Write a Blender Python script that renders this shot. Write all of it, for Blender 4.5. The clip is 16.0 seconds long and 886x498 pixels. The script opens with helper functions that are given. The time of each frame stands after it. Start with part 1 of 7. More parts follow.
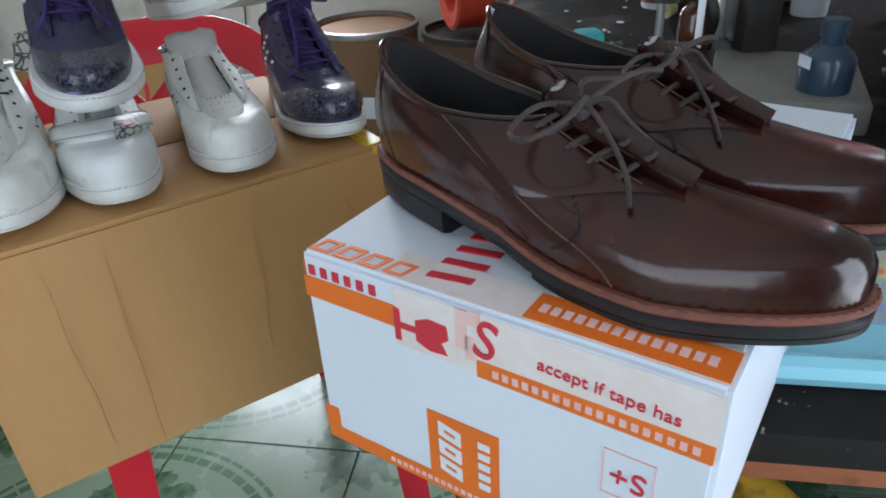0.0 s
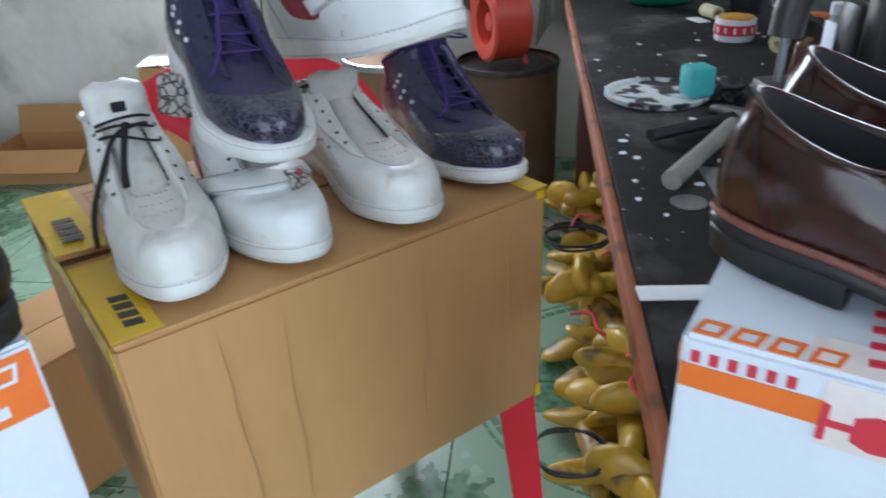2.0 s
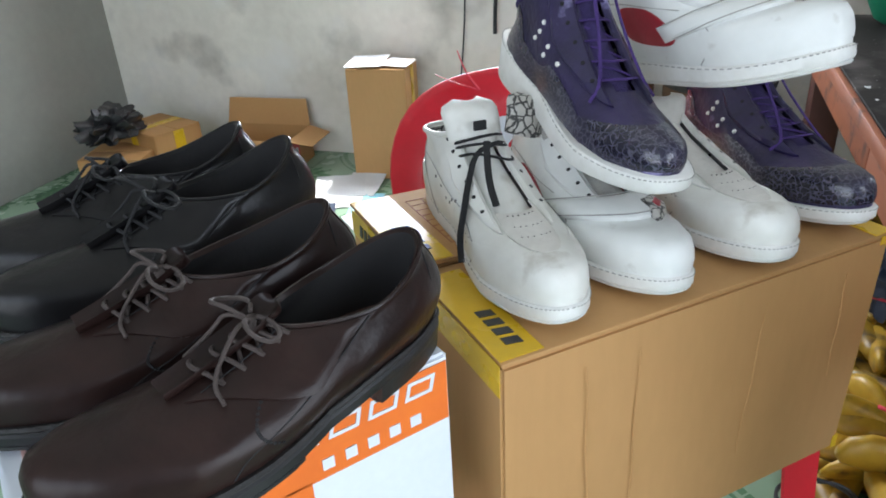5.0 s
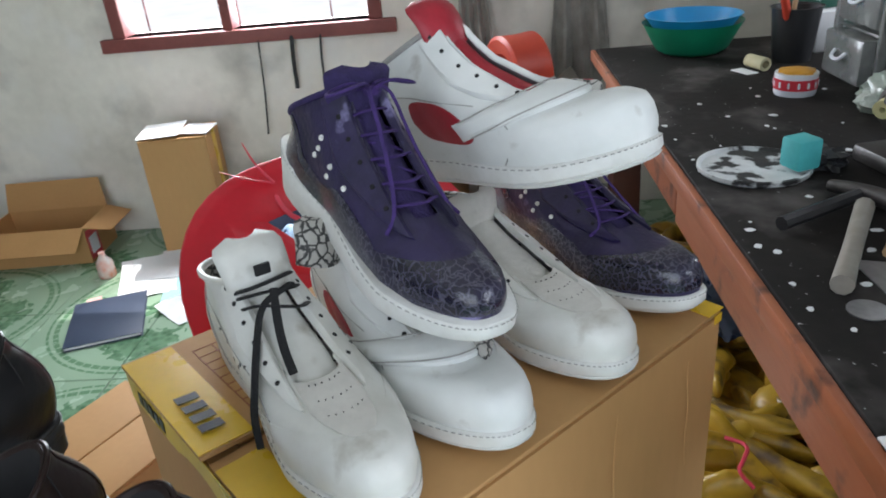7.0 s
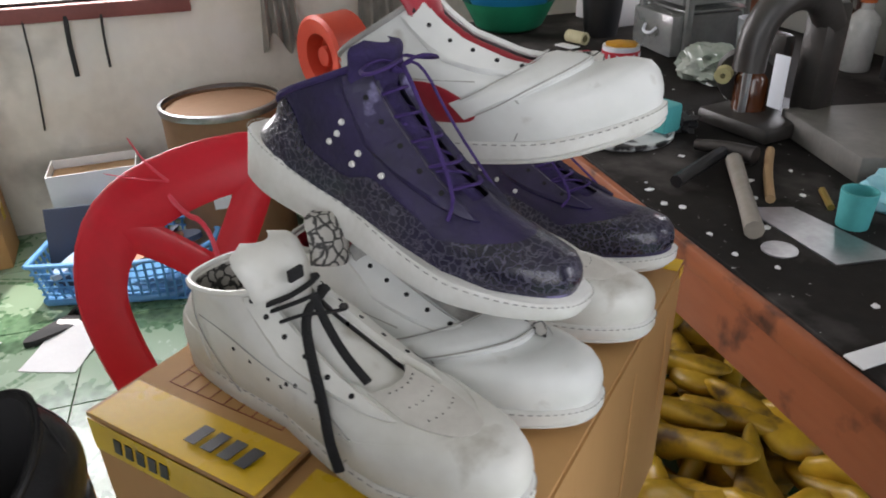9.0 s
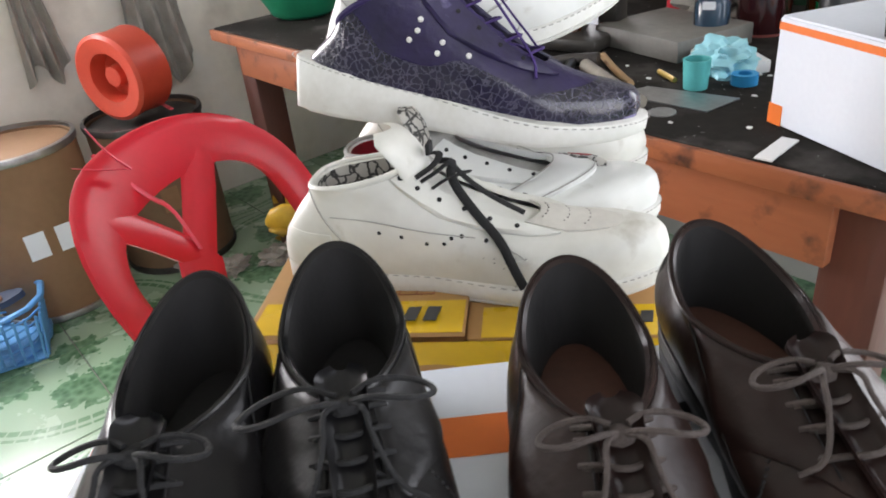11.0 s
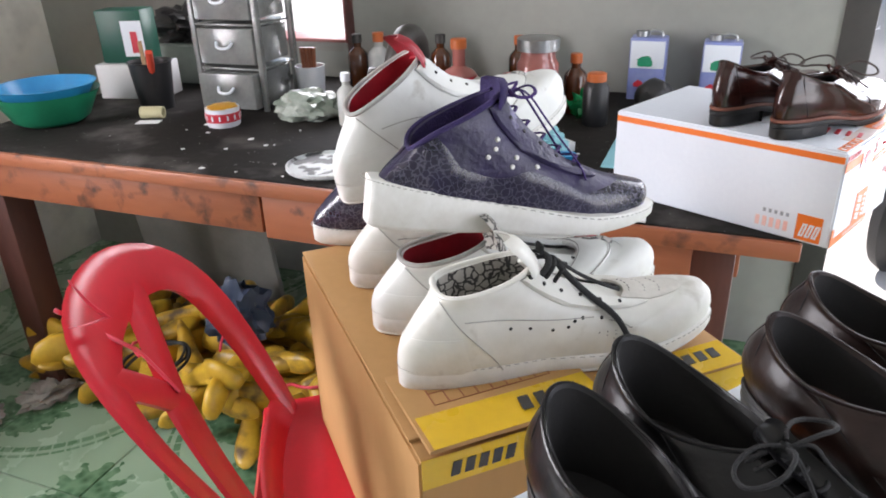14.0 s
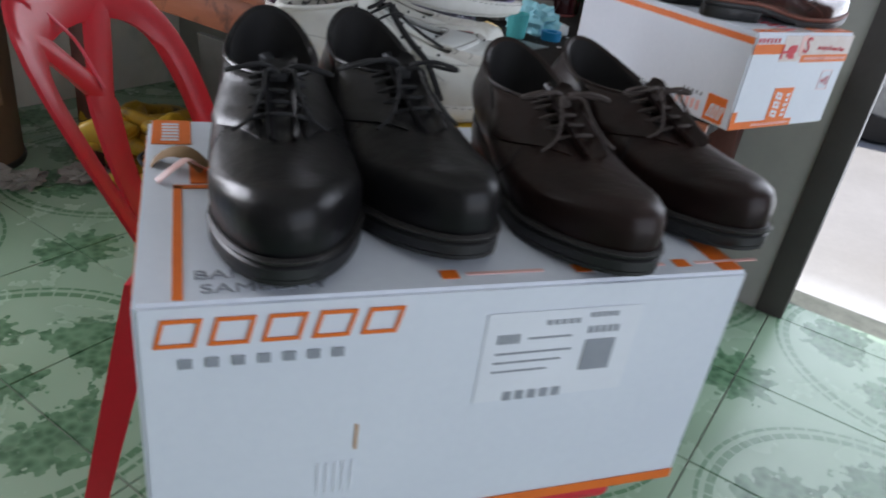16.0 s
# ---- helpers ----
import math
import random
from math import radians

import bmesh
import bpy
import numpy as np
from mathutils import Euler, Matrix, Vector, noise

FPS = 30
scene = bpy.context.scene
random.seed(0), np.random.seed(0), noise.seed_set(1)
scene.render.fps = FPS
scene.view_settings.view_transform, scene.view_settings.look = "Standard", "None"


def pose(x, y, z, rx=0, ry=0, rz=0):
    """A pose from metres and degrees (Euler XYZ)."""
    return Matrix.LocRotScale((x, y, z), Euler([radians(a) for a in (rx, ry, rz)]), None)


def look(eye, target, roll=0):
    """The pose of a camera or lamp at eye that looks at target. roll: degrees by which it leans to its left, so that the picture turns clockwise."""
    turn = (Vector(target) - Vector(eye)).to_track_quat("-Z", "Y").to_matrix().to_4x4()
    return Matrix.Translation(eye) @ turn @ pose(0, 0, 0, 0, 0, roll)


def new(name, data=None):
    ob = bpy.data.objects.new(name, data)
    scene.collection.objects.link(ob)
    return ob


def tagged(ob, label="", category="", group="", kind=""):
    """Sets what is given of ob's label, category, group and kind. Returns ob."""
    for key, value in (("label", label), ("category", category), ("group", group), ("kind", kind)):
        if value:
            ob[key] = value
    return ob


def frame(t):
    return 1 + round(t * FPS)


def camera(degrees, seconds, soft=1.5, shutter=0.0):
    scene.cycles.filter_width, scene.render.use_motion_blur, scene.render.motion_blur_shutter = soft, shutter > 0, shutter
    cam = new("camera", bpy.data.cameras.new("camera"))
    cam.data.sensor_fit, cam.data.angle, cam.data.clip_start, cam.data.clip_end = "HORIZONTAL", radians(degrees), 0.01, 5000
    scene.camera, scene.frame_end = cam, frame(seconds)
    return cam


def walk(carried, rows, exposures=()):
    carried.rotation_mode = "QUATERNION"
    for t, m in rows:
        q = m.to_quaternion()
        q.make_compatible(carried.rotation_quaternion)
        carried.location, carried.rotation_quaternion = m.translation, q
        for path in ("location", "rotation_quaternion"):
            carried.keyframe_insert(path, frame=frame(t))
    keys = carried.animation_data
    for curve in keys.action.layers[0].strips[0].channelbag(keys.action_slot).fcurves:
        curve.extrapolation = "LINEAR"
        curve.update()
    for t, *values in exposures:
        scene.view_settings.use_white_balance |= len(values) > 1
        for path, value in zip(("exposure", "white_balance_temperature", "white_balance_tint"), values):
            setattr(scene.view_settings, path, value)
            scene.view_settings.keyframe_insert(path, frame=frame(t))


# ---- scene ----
cam = camera(63.2, 16.0, soft=1.8, shutter=0.4)
PATH = [
    (0, (0.135, -0.529, 1.121), (1.071, 0.922, 0.112), -3.3),
    (0.5, (0.131, -0.488, 1.113), (1.135, 0.896, 0.077), -3.7),
    (1, (0.102, -0.437, 1.108), (1.214, 0.865, 0.076), -3.7),
    (1.5, (0.052, -0.394, 1.114), (1.151, 0.955, 0.128), -3.8),
    (2, (-0.011, -0.341, 1.127), (1.013, 1.091, 0.178), -2.8),
    (2.5, (-0.041, -0.303, 1.149), (0.883, 1.204, 0.214), -2.7),
    (3, (-0.101, -0.263, 1.147), (0.764, 1.318, 0.28), -3.3),
    (3.5, (-0.146, -0.237, 1.146), (0.596, 1.393, 0.258), -2.1),
    (3.7, (-0.156, -0.228, 1.146), (0.545, 1.419, 0.253), -2.5),
    (5.8, (-0.197, -0.205, 1.186), (0.624, 1.352, 0.234), -5.6),
    (6, (-0.146, -0.192, 1.193), (0.748, 1.336, 0.262), -5.5),
    (6.5, (-0.074, -0.162, 1.182), (0.874, 1.333, 0.251), -5.9),
    (7, (-0.076, -0.106, 1.196), (1.041, 1.299, 0.313), -5.3),
    (7.5, (-0.124, -0.064, 1.195), (1.045, 1.278, 0.283), -6.8),
    (8, (-0.167, -0.019, 1.208), (1.073, 1.244, 0.277), -7.1),
    (8.5, (-0.186, 0.015, 1.206), (1.164, 1.151, 0.265), -5.1),
    (9, (-0.198, 0.08, 1.197), (1.304, 0.986, 0.235), -1.9),
    (9.5, (-0.249, 0.132, 1.201), (1.254, 1.03, 0.234), -4.7),
    (10, (-0.326, 0.209, 1.182), (1.227, 0.931, 0.149), -4.7),
    (10.2, (-0.367, 0.234, 1.168), (1.253, 0.821, 0.152), -5.4),
    (12.5, (-0.465, 0.468, 1.146), (1.264, 0.459, 0.142), -5.0),
    (13, (-0.45, 0.538, 1.15), (1.266, 0.262, 0.16), -4.2),
    (13.5, (-0.419, 0.664, 1.203), (1.258, 0.108, 0.266), -1.5),
    (14, (-0.429, 0.746, 1.236), (1.252, 0.076, 0.383), -1.8),
    (14.5, (-0.47, 0.775, 1.208), (1.14, -0.013, 0.319), -0.1),
    (15, (-0.516, 0.711, 1.135), (1.019, -0.022, 0.084), 1.0),
    (15.5, (-0.632, 0.597, 1.064), (1.026, 0.15, 0.04), 4.6),
    (16, (-0.728, 0.492, 1.071), (0.986, 0.097, 0.119), 8.6),
]
EXPOSURES = [(0.0, -0.25, 6000, 11), (1.0, -0.1, 5800, 11), (1.5, -0.05, 5700, 11), (2.0, 0.05, 5750, 11), (2.5, 0.3, 6050, 11), (3.5, 0.25, 6100, 11), (6.0, 0.29, 6200, 12), (7.0, 0.0, 6200, 12), (8.0, -0.23, 6400, 13), (8.5, -0.27, 6600, 16), (9.0, -0.14, 6800, 18), (9.5, 0.04, 6850, 18), (10.0, 0.32, 6900, 17), (12.5, 0.67, 6650, 18), (14.0, 0.56, 6650, 19), (14.5, 0.38, 6550, 18), (15.0, 0.30, 6550, 16), (15.5, 0.07, 6350, 14), (16.0, -0.44, 6250, 17)]
walk(cam, [(t, look(eye, target, roll)) for t, eye, target, roll in PATH], EXPOSURES)

# ---- world, sun and daylight ----
world = bpy.data.worlds.new("sky")
scene.world = world
world.use_nodes = True
wn = world.node_tree
sky = wn.nodes.new("ShaderNodeTexSky")
sky.sky_type, sky.sun_disc = "NISHITA", False
sky.sun_elevation, sky.sun_rotation = radians(64), radians(45)
wn.links.new(sky.outputs[0], wn.nodes["Background"].inputs[0])
wn.nodes["Background"].inputs[1].default_value = 0.15

OX, OY, BENCH_TURN = 0.311, -0.157, 46.6
CB0, SB0 = math.cos(radians(BENCH_TURN)), math.sin(radians(BENCH_TURN))


def room(a, o, z=0.0):
    """A point by its way along the bench's front edge, out from it into the room, and height."""
    return Vector((OX + CB0 * a - SB0 * o, OY + SB0 * a + CB0 * o, z))


def rpose(a, o, z=0.0, turn=0.0):
    return Matrix.Translation(room(a, o, z)) @ pose(0, 0, 0, 0, 0, BENCH_TURN + turn)


def lamp_sun(strength, direction, angle, colour):
    d = bpy.data.lights.new("sun", "SUN")
    d.energy, d.angle, d.color = strength, radians(angle), colour
    ob = new("sun", d)
    ob.matrix_world = look((0, 0, 6), Vector((0, 0, 6)) + Vector(direction))
    return ob


def lamp_area(name, eye, target, w, h, watts, colour):
    d = bpy.data.lights.new(name, "AREA")
    d.shape, d.size, d.size_y, d.energy, d.color = "RECTANGLE", w, h, watts, colour
    ob = new(name, d)
    ob.matrix_world = look(eye, target)
    return ob


lamp_sun(5.0, Vector((-CB0 - 0.2 * SB0, -SB0 + 0.2 * CB0, -2.2)), 0.5, (1.0, 0.95, 0.86))
lamp_area("daylight_window", room(2.68, 1.22, 1.33), room(0, 1.1, 0.9), 1.10, 1.30, 98, (0.93, 0.97, 1.0))
lamp_area("daylight_doorway", room(-0.75, -1.25, 1.1), room(-0.6, 1.0, 0.7), 1.15, 1.9, 34, (0.9, 0.96, 1.0))
lamp_area("daylight_shopfront", room(-2.3, 1.2, 1.4), room(0.5, 0.6, 0.7), 2.6, 2.2, 46, (0.9, 0.96, 1.0))
lamp_area("daylight_back_window", room(1.46, -1.2, 1.35), room(1.2, 0.5, 0.7), 0.36, 0.9, 10, (0.93, 0.97, 1.0))


# ---- materials ----
def mat(name, c1, c2=None, rough=0.6, scale=8.0, fine=60.0, bump=0.1, metal=0.0, coat=0.0, stretch=(1, 1, 1), mix=0.5, spec=0.5, per=0.0, sheen=0.0, sub=0.0, trans=0.0):
    """Two colours mixed by a coarse and a fine noise, with fine relief and uneven gloss."""
    m = bpy.data.materials.new(name)
    m.use_nodes = True
    nt = m.node_tree
    b = nt.nodes["Principled BSDF"]
    c2 = c2 or tuple(v * 0.8 for v in c1)
    tc = nt.nodes.new("ShaderNodeTexCoord")
    mp = nt.nodes.new("ShaderNodeMapping")
    mp.inputs["Scale"].default_value = stretch
    nt.links.new(tc.outputs["Object"], mp.inputs["Vector"])
    n1, n2 = nt.nodes.new("ShaderNodeTexNoise"), nt.nodes.new("ShaderNodeTexNoise")
    n1.inputs["Scale"].default_value, n1.inputs["Detail"].default_value = scale, 4
    n2.inputs["Scale"].default_value, n2.inputs["Detail"].default_value = fine, 6
    for n in (n1, n2):
        nt.links.new(mp.outputs[0], n.inputs["Vector"])
    add = nt.nodes.new("ShaderNodeMath")
    add.operation = "MULTIPLY_ADD"
    add.inputs[1].default_value = 0.35
    nt.links.new(n2.outputs[0], add.inputs[0])
    nt.links.new(n1.outputs[0], add.inputs[2])
    ramp = nt.nodes.new("ShaderNodeMapRange")
    ramp.inputs[1].default_value, ramp.inputs[2].default_value = 0.45, 0.9
    ramp.inputs[4].default_value = 1.0
    nt.links.new(add.outputs[0], ramp.inputs[0])
    mx = nt.nodes.new("ShaderNodeMix")
    mx.data_type = "RGBA"
    mx.inputs[6].default_value, mx.inputs[7].default_value = (*c1, 1), (*c2, 1)
    nt.links.new(ramp.outputs[0], mx.inputs[0])
    out = mx.outputs[2]
    if per:
        oi, hs, mr = nt.nodes.new("ShaderNodeObjectInfo"), nt.nodes.new("ShaderNodeHueSaturation"), nt.nodes.new("ShaderNodeMapRange")
        mr.inputs[3].default_value, mr.inputs[4].default_value = 1 - per, 1 + per
        nt.links.new(oi.outputs["Random"], mr.inputs[0])
        nt.links.new(mr.outputs[0], hs.inputs["Value"])
        nt.links.new(out, hs.inputs["Color"])
        out = hs.outputs[0]
    nt.links.new(out, b.inputs["Base Color"])
    rr = nt.nodes.new("ShaderNodeMapRange")
    rr.inputs[3].default_value, rr.inputs[4].default_value = max(0.03, rough - 0.1), min(1, rough + 0.1)
    nt.links.new(n1.outputs[0], rr.inputs[0])
    nt.links.new(rr.outputs[0], b.inputs["Roughness"])
    b.inputs["Metallic"].default_value, b.inputs["Coat Weight"].default_value = metal, coat
    b.inputs["Coat Roughness"].default_value = 0.15
    b.inputs["Specular IOR Level"].default_value = spec
    b.inputs["Sheen Weight"].default_value = sheen
    b.inputs["Transmission Weight"].default_value = trans
    if bump:
        bp = nt.nodes.new("ShaderNodeBump")
        bp.inputs["Strength"].default_value, bp.inputs["Distance"].default_value = bump, 0.004
        nt.links.new(n2.outputs[0], bp.inputs["Height"])
        nt.links.new(bp.outputs[0], b.inputs["Normal"])
    m["last"] = out.node.name
    return m


def cells(m, scale, edge, colour, width=0.06, strength=0.5, raised=True):
    """Lays a network of crack or scale lines of another colour over a material."""
    nt = m.node_tree
    b = nt.nodes["Principled BSDF"]
    tc, vo = nt.nodes.new("ShaderNodeTexCoord"), nt.nodes.new("ShaderNodeTexVoronoi")
    vo.feature = "DISTANCE_TO_EDGE"
    vo.inputs["Scale"].default_value = scale
    nz, vm = nt.nodes.new("ShaderNodeTexNoise"), nt.nodes.new("ShaderNodeVectorMath")
    nz.inputs["Scale"].default_value = scale * 0.8
    vm.operation = "MULTIPLY_ADD"
    vm.inputs[1].default_value = (0.012,) * 3
    nt.links.new(tc.outputs["Object"], nz.inputs["Vector"])
    nt.links.new(nz.outputs["Color"], vm.inputs[0])
    nt.links.new(tc.outputs["Object"], vm.inputs[2])
    nt.links.new(vm.outputs[0], vo.inputs["Vector"])
    mr = nt.nodes.new("ShaderNodeMapRange")
    mr.inputs[1].default_value, mr.inputs[2].default_value = width * 0.5, width
    mr.inputs[3].default_value, mr.inputs[4].default_value = edge, 0.0
    nt.links.new(vo.outputs["Distance"], mr.inputs[0])
    mx = nt.nodes.new("ShaderNodeMix")
    mx.data_type = "RGBA"
    old = b.inputs["Base Color"].links[0].from_socket
    nt.links.new(mr.outputs[0], mx.inputs[0])
    nt.links.new(old, mx.inputs[6])
    mx.inputs[7].default_value = (*colour, 1)
    nt.links.new(mx.outputs[2], b.inputs["Base Color"])
    bp = nt.nodes.new("ShaderNodeBump")
    bp.inputs["Strength"].default_value, bp.inputs["Distance"].default_value = strength, 0.002
    bp.invert = raised
    nt.links.new(mr.outputs[0], bp.inputs["Height"])
    nt.links.new(bp.outputs[0], b.inputs["Normal"])
    return m


def flecks(m, scale, colour, low, high):
    """Scattered flecks of another colour: paint spots, chips, dust, mottling with painted shade."""
    nt = m.node_tree
    b = nt.nodes["Principled BSDF"]
    tc, nz = nt.nodes.new("ShaderNodeTexCoord"), nt.nodes.new("ShaderNodeTexNoise")
    nz.inputs["Scale"].default_value, nz.inputs["Detail"].default_value = scale, 5
    nt.links.new(tc.outputs["Object"], nz.inputs["Vector"])
    mr = nt.nodes.new("ShaderNodeMapRange")
    mr.inputs[1].default_value, mr.inputs[2].default_value = low, high
    nt.links.new(nz.outputs[0], mr.inputs[0])
    mx = nt.nodes.new("ShaderNodeMix")
    mx.data_type = "RGBA"
    nt.links.new(mr.outputs[0], mx.inputs[0])
    nt.links.new(b.inputs["Base Color"].links[0].from_socket, mx.inputs[6])
    mx.inputs[7].default_value = (*colour, 1)
    nt.links.new(mx.outputs[2], b.inputs["Base Color"])
    return m


WHITE_LEATHER = flecks(mat("white_leather", (0.74, 0.75, 0.73), (0.60, 0.61, 0.59), 0.42, 14, 38, 0.32), 30, (0.42, 0.40, 0.36), 0.63, 0.78)
CREAM_LEATHER = flecks(mat("aged_white_leather", (0.73, 0.73, 0.69), (0.55, 0.54, 0.49), 0.48, 16, 36, 0.36), 26, (0.40, 0.37, 0.31), 0.60, 0.78)
WHITE_RUBBER = flecks(mat("white_rubber", (0.76, 0.76, 0.74), (0.62, 0.61, 0.57), 0.5, 20, 150, 0.06), 40, (0.45, 0.42, 0.36), 0.66, 0.8)
GREY_FABRIC = mat("grey_fabric", (0.42, 0.41, 0.38), (0.25, 0.25, 0.24), 0.9, 30, 300, 0.3)
PALE_TONGUE = flecks(mat("pale_worn_tongue", (0.62, 0.60, 0.55), (0.50, 0.48, 0.44), 0.75, 24, 180, 0.3), 34, (0.33, 0.31, 0.28), 0.62, 0.78)
CRACKLE = cells(mat("cement_print", (0.5, 0.48, 0.44), (0.4, 0.38, 0.35), 0.6, 30, 200, 0.1), 95, 0.95, (0.02, 0.02, 0.02), 0.12, 0.3)
RED_LEATHER = mat("red_leather", (0.36, 0.015, 0.03), (0.25, 0.01, 0.02), 0.45, 30, 200, 0.1)
PURPLE = flecks(mat("purple_leather", (0.024, 0.016, 0.066), (0.011, 0.009, 0.030), 0.42, 20, 120, 0.35), 26, (0.20, 0.18, 0.34), 0.62, 0.70)
PURPLE_SCALE = cells(mat("purple_snake_leather", (0.006, 0.006, 0.014), (0.018, 0.014, 0.045), 0.28, 14, 120, 0.1, coat=0.4), 135, 0.6, (0.11, 0.105, 0.15), 0.08, 0.7)
PURPLE_FABRIC = mat("purple_mesh_fabric", (0.032, 0.018, 0.095), (0.017, 0.012, 0.05), 0.95, 60, 400, 0.5)
PURPLE_LACE = mat("purple_lace", (0.05, 0.02, 0.14), (0.03, 0.015, 0.09), 0.9, 60, 400, 0.4)
BLACK_LACE = mat("black_lace", (0.006, 0.006, 0.007), (0.011, 0.011, 0.012), 0.85, 60, 500, 0.4)
BROWN_LACE = mat("dark_brown_lace", (0.035, 0.025, 0.022), (0.06, 0.045, 0.04), 0.8, 60, 500, 0.4)
BLACK_LEATHER = mat("black_polished_leather", (0.006, 0.006, 0.007), (0.011, 0.010, 0.010), 0.33, 16, 60, 0.28, coat=0.06, spec=0.22)
DARK_BROWN = mat("dark_brown_leather", (0.010, 0.0055, 0.005), (0.024, 0.012, 0.010), 0.35, 16, 60, 0.28, coat=0.05, spec=0.20)
BURNISHED = mat("burnished_brown_leather", (0.004, 0.002, 0.002), (0.046, 0.010, 0.007), 0.19, 13, 60, 0.22, coat=0.5, spec=0.4)
LINING = mat("dark_shoe_lining", (0.006, 0.0055, 0.006), (0.010, 0.009, 0.009), 0.85, 20, 200, 0.1)
TAN_LINING = mat("brown_insole", (0.07, 0.025, 0.015), (0.04, 0.016, 0.01), 0.6, 20, 200, 0.1)
BLACK_RUBBER = mat("black_rubber", (0.006, 0.006, 0.007), (0.012, 0.012, 0.013), 0.5, 30, 200, 0.1)
WELT = mat("stitched_welt", (0.22, 0.075, 0.048), (0.15, 0.05, 0.034), 0.6, 40, 200, 0.25)
DARK_WELT = mat("dark_welt", (0.008, 0.008, 0.008), (0.018, 0.015, 0.014), 0.55, 40, 200, 0.25)
THREAD = mat("stitch_thread", (0.12, 0.06, 0.04), (0.08, 0.04, 0.03), 0.8, 60, 300, 0.1)
CARDBOARD = mat("brown_cardboard", (0.47, 0.26, 0.098), (0.40, 0.215, 0.078), 0.75, 3, 90, 0.05, stretch=(1, 1, 0.25))
CARD_IN = mat("cardboard_inside", (0.32, 0.20, 0.10), (0.26, 0.16, 0.08), 0.85, 5, 90, 0.08)
WHITE_CARD = mat("white_box_card", (0.70, 0.74, 0.80), (0.63, 0.67, 0.74), 0.5, 4, 120, 0.04)
ORANGE = mat("orange_print", (0.78, 0.17, 0.015), (0.7, 0.14, 0.012), 0.45, 20, 150, 0.03)
PALE_RED = mat("red_print", (0.62, 0.03, 0.05), (0.5, 0.03, 0.05), 0.4, 30, 150, 0.03)
CLEAR_TAPE = mat("glossy_tape", (0.72, 0.62, 0.58), (0.78, 0.72, 0.70), 0.15, 30, 120, 0.06)
PINK_PRINT = mat("faded_pink_print", (0.78, 0.42, 0.38), (0.78, 0.55, 0.52), 0.3, 30, 150, 0.03)
GREY_PRINT = mat("grey_print", (0.25, 0.27, 0.30), (0.3, 0.32, 0.36), 0.5, 30, 150, 0.02)
BLACK_PRINT = mat("black_print", (0.02, 0.02, 0.022), (0.05, 0.05, 0.05), 0.5, 30, 150, 0.02)
LABEL = mat("paper_label", (0.74, 0.77, 0.82), (0.69, 0.72, 0.77), 0.6, 10, 150, 0.02)
YELLOW_TAPE = mat("yellow_tape", (0.72, 0.46, 0.02), (0.62, 0.38, 0.015), 0.28, 10, 80, 0.08)
RED_PLASTIC = mat("red_plastic", (0.62, 0.012, 0.03), (0.52, 0.01, 0.022), 0.36, 6, 120, 0.03)
PINK_STRING = mat("pink_plastic_string", (0.75, 0.06, 0.10), (0.6, 0.05, 0.08), 0.4, 30, 120, 0.05)
# Dark flecks: brown mottling, deepened to stand in for the heap's shaded gaps.
YELLOW_LAST = flecks(mat("yellow_plastic_last", (0.58, 0.36, 0.028), (0.34, 0.19, 0.018), 0.42, 6, 60, 0.06, per=0.22), 14, (0.10, 0.06, 0.025), 0.54, 0.68)
BENCH_TOP = flecks(flecks(mat("worn_dark_bench_top", (0.011, 0.010, 0.0095), (0.024, 0.021, 0.019), 0.7, 3, 40, 0.25, spec=0.1), 7, (0.11, 0.10, 0.095), 0.54, 0.80), 105, (0.34, 0.34, 0.34), 0.70, 0.74)
BENCH_WOOD = flecks(mat("red_brown_bench_wood", (0.36, 0.115, 0.048), (0.24, 0.07, 0.03), 0.5, 4, 50, 0.25, stretch=(0.3, 1, 1.5)), 16, (0.06, 0.024, 0.016), 0.56, 0.70)
LEG_WOOD = mat("dark_red_wood", (0.10, 0.03, 0.02), (0.06, 0.02, 0.014), 0.55, 5, 60, 0.15, stretch=(2, 2, 0.4))
# Base raised well above grey to carry the daylight glow under the window.
PLASTER = flecks(flecks(mat("stained_lit_plaster", (0.82, 0.78, 0.70), (0.62, 0.58, 0.51), 0.9, 1.7, 22, 0.35), 4, (0.72, 0.70, 0.66), 0.52, 0.72), 2.6, (0.24, 0.22, 0.19), 0.54, 0.78)
# Base darkened for the backlit shade on the wall by the doorway.
DIMMED_WALL = mat("dimmed_grey_wall", (0.31, 0.31, 0.28), (0.25, 0.25, 0.23), 0.85, 2, 30, 0.15)
CEILING = mat("pale_ceiling", (0.62, 0.61, 0.58), (0.55, 0.54, 0.51), 0.9, 2, 30, 0.1)
WINDOW_WOOD = mat("red_window_wood", (0.24, 0.07, 0.06), (0.16, 0.045, 0.04), 0.6, 6, 60, 0.15)
SHUTTER = mat("brown_shutter_wood", (0.24, 0.075, 0.03), (0.16, 0.05, 0.02), 0.5, 5, 60, 0.15, stretch=(2, 2, 0.3))
DARK_FRAME = mat("dark_door_frame", (0.035, 0.03, 0.028), (0.05, 0.045, 0.04), 0.6, 6, 60, 0.1)
FIBRE = mat("brown_fibre_drum", (0.26, 0.145, 0.075), (0.20, 0.11, 0.055), 0.7, 4, 50, 0.08)
FIBRE_DARK = mat("dark_fibre_drum", (0.17, 0.10, 0.055), (0.12, 0.07, 0.04), 0.7, 4, 50, 0.08)
STEEL = mat("dull_steel", (0.45, 0.46, 0.46), (0.28, 0.28, 0.28), 0.38, 14, 120, 0.1, metal=0.9)
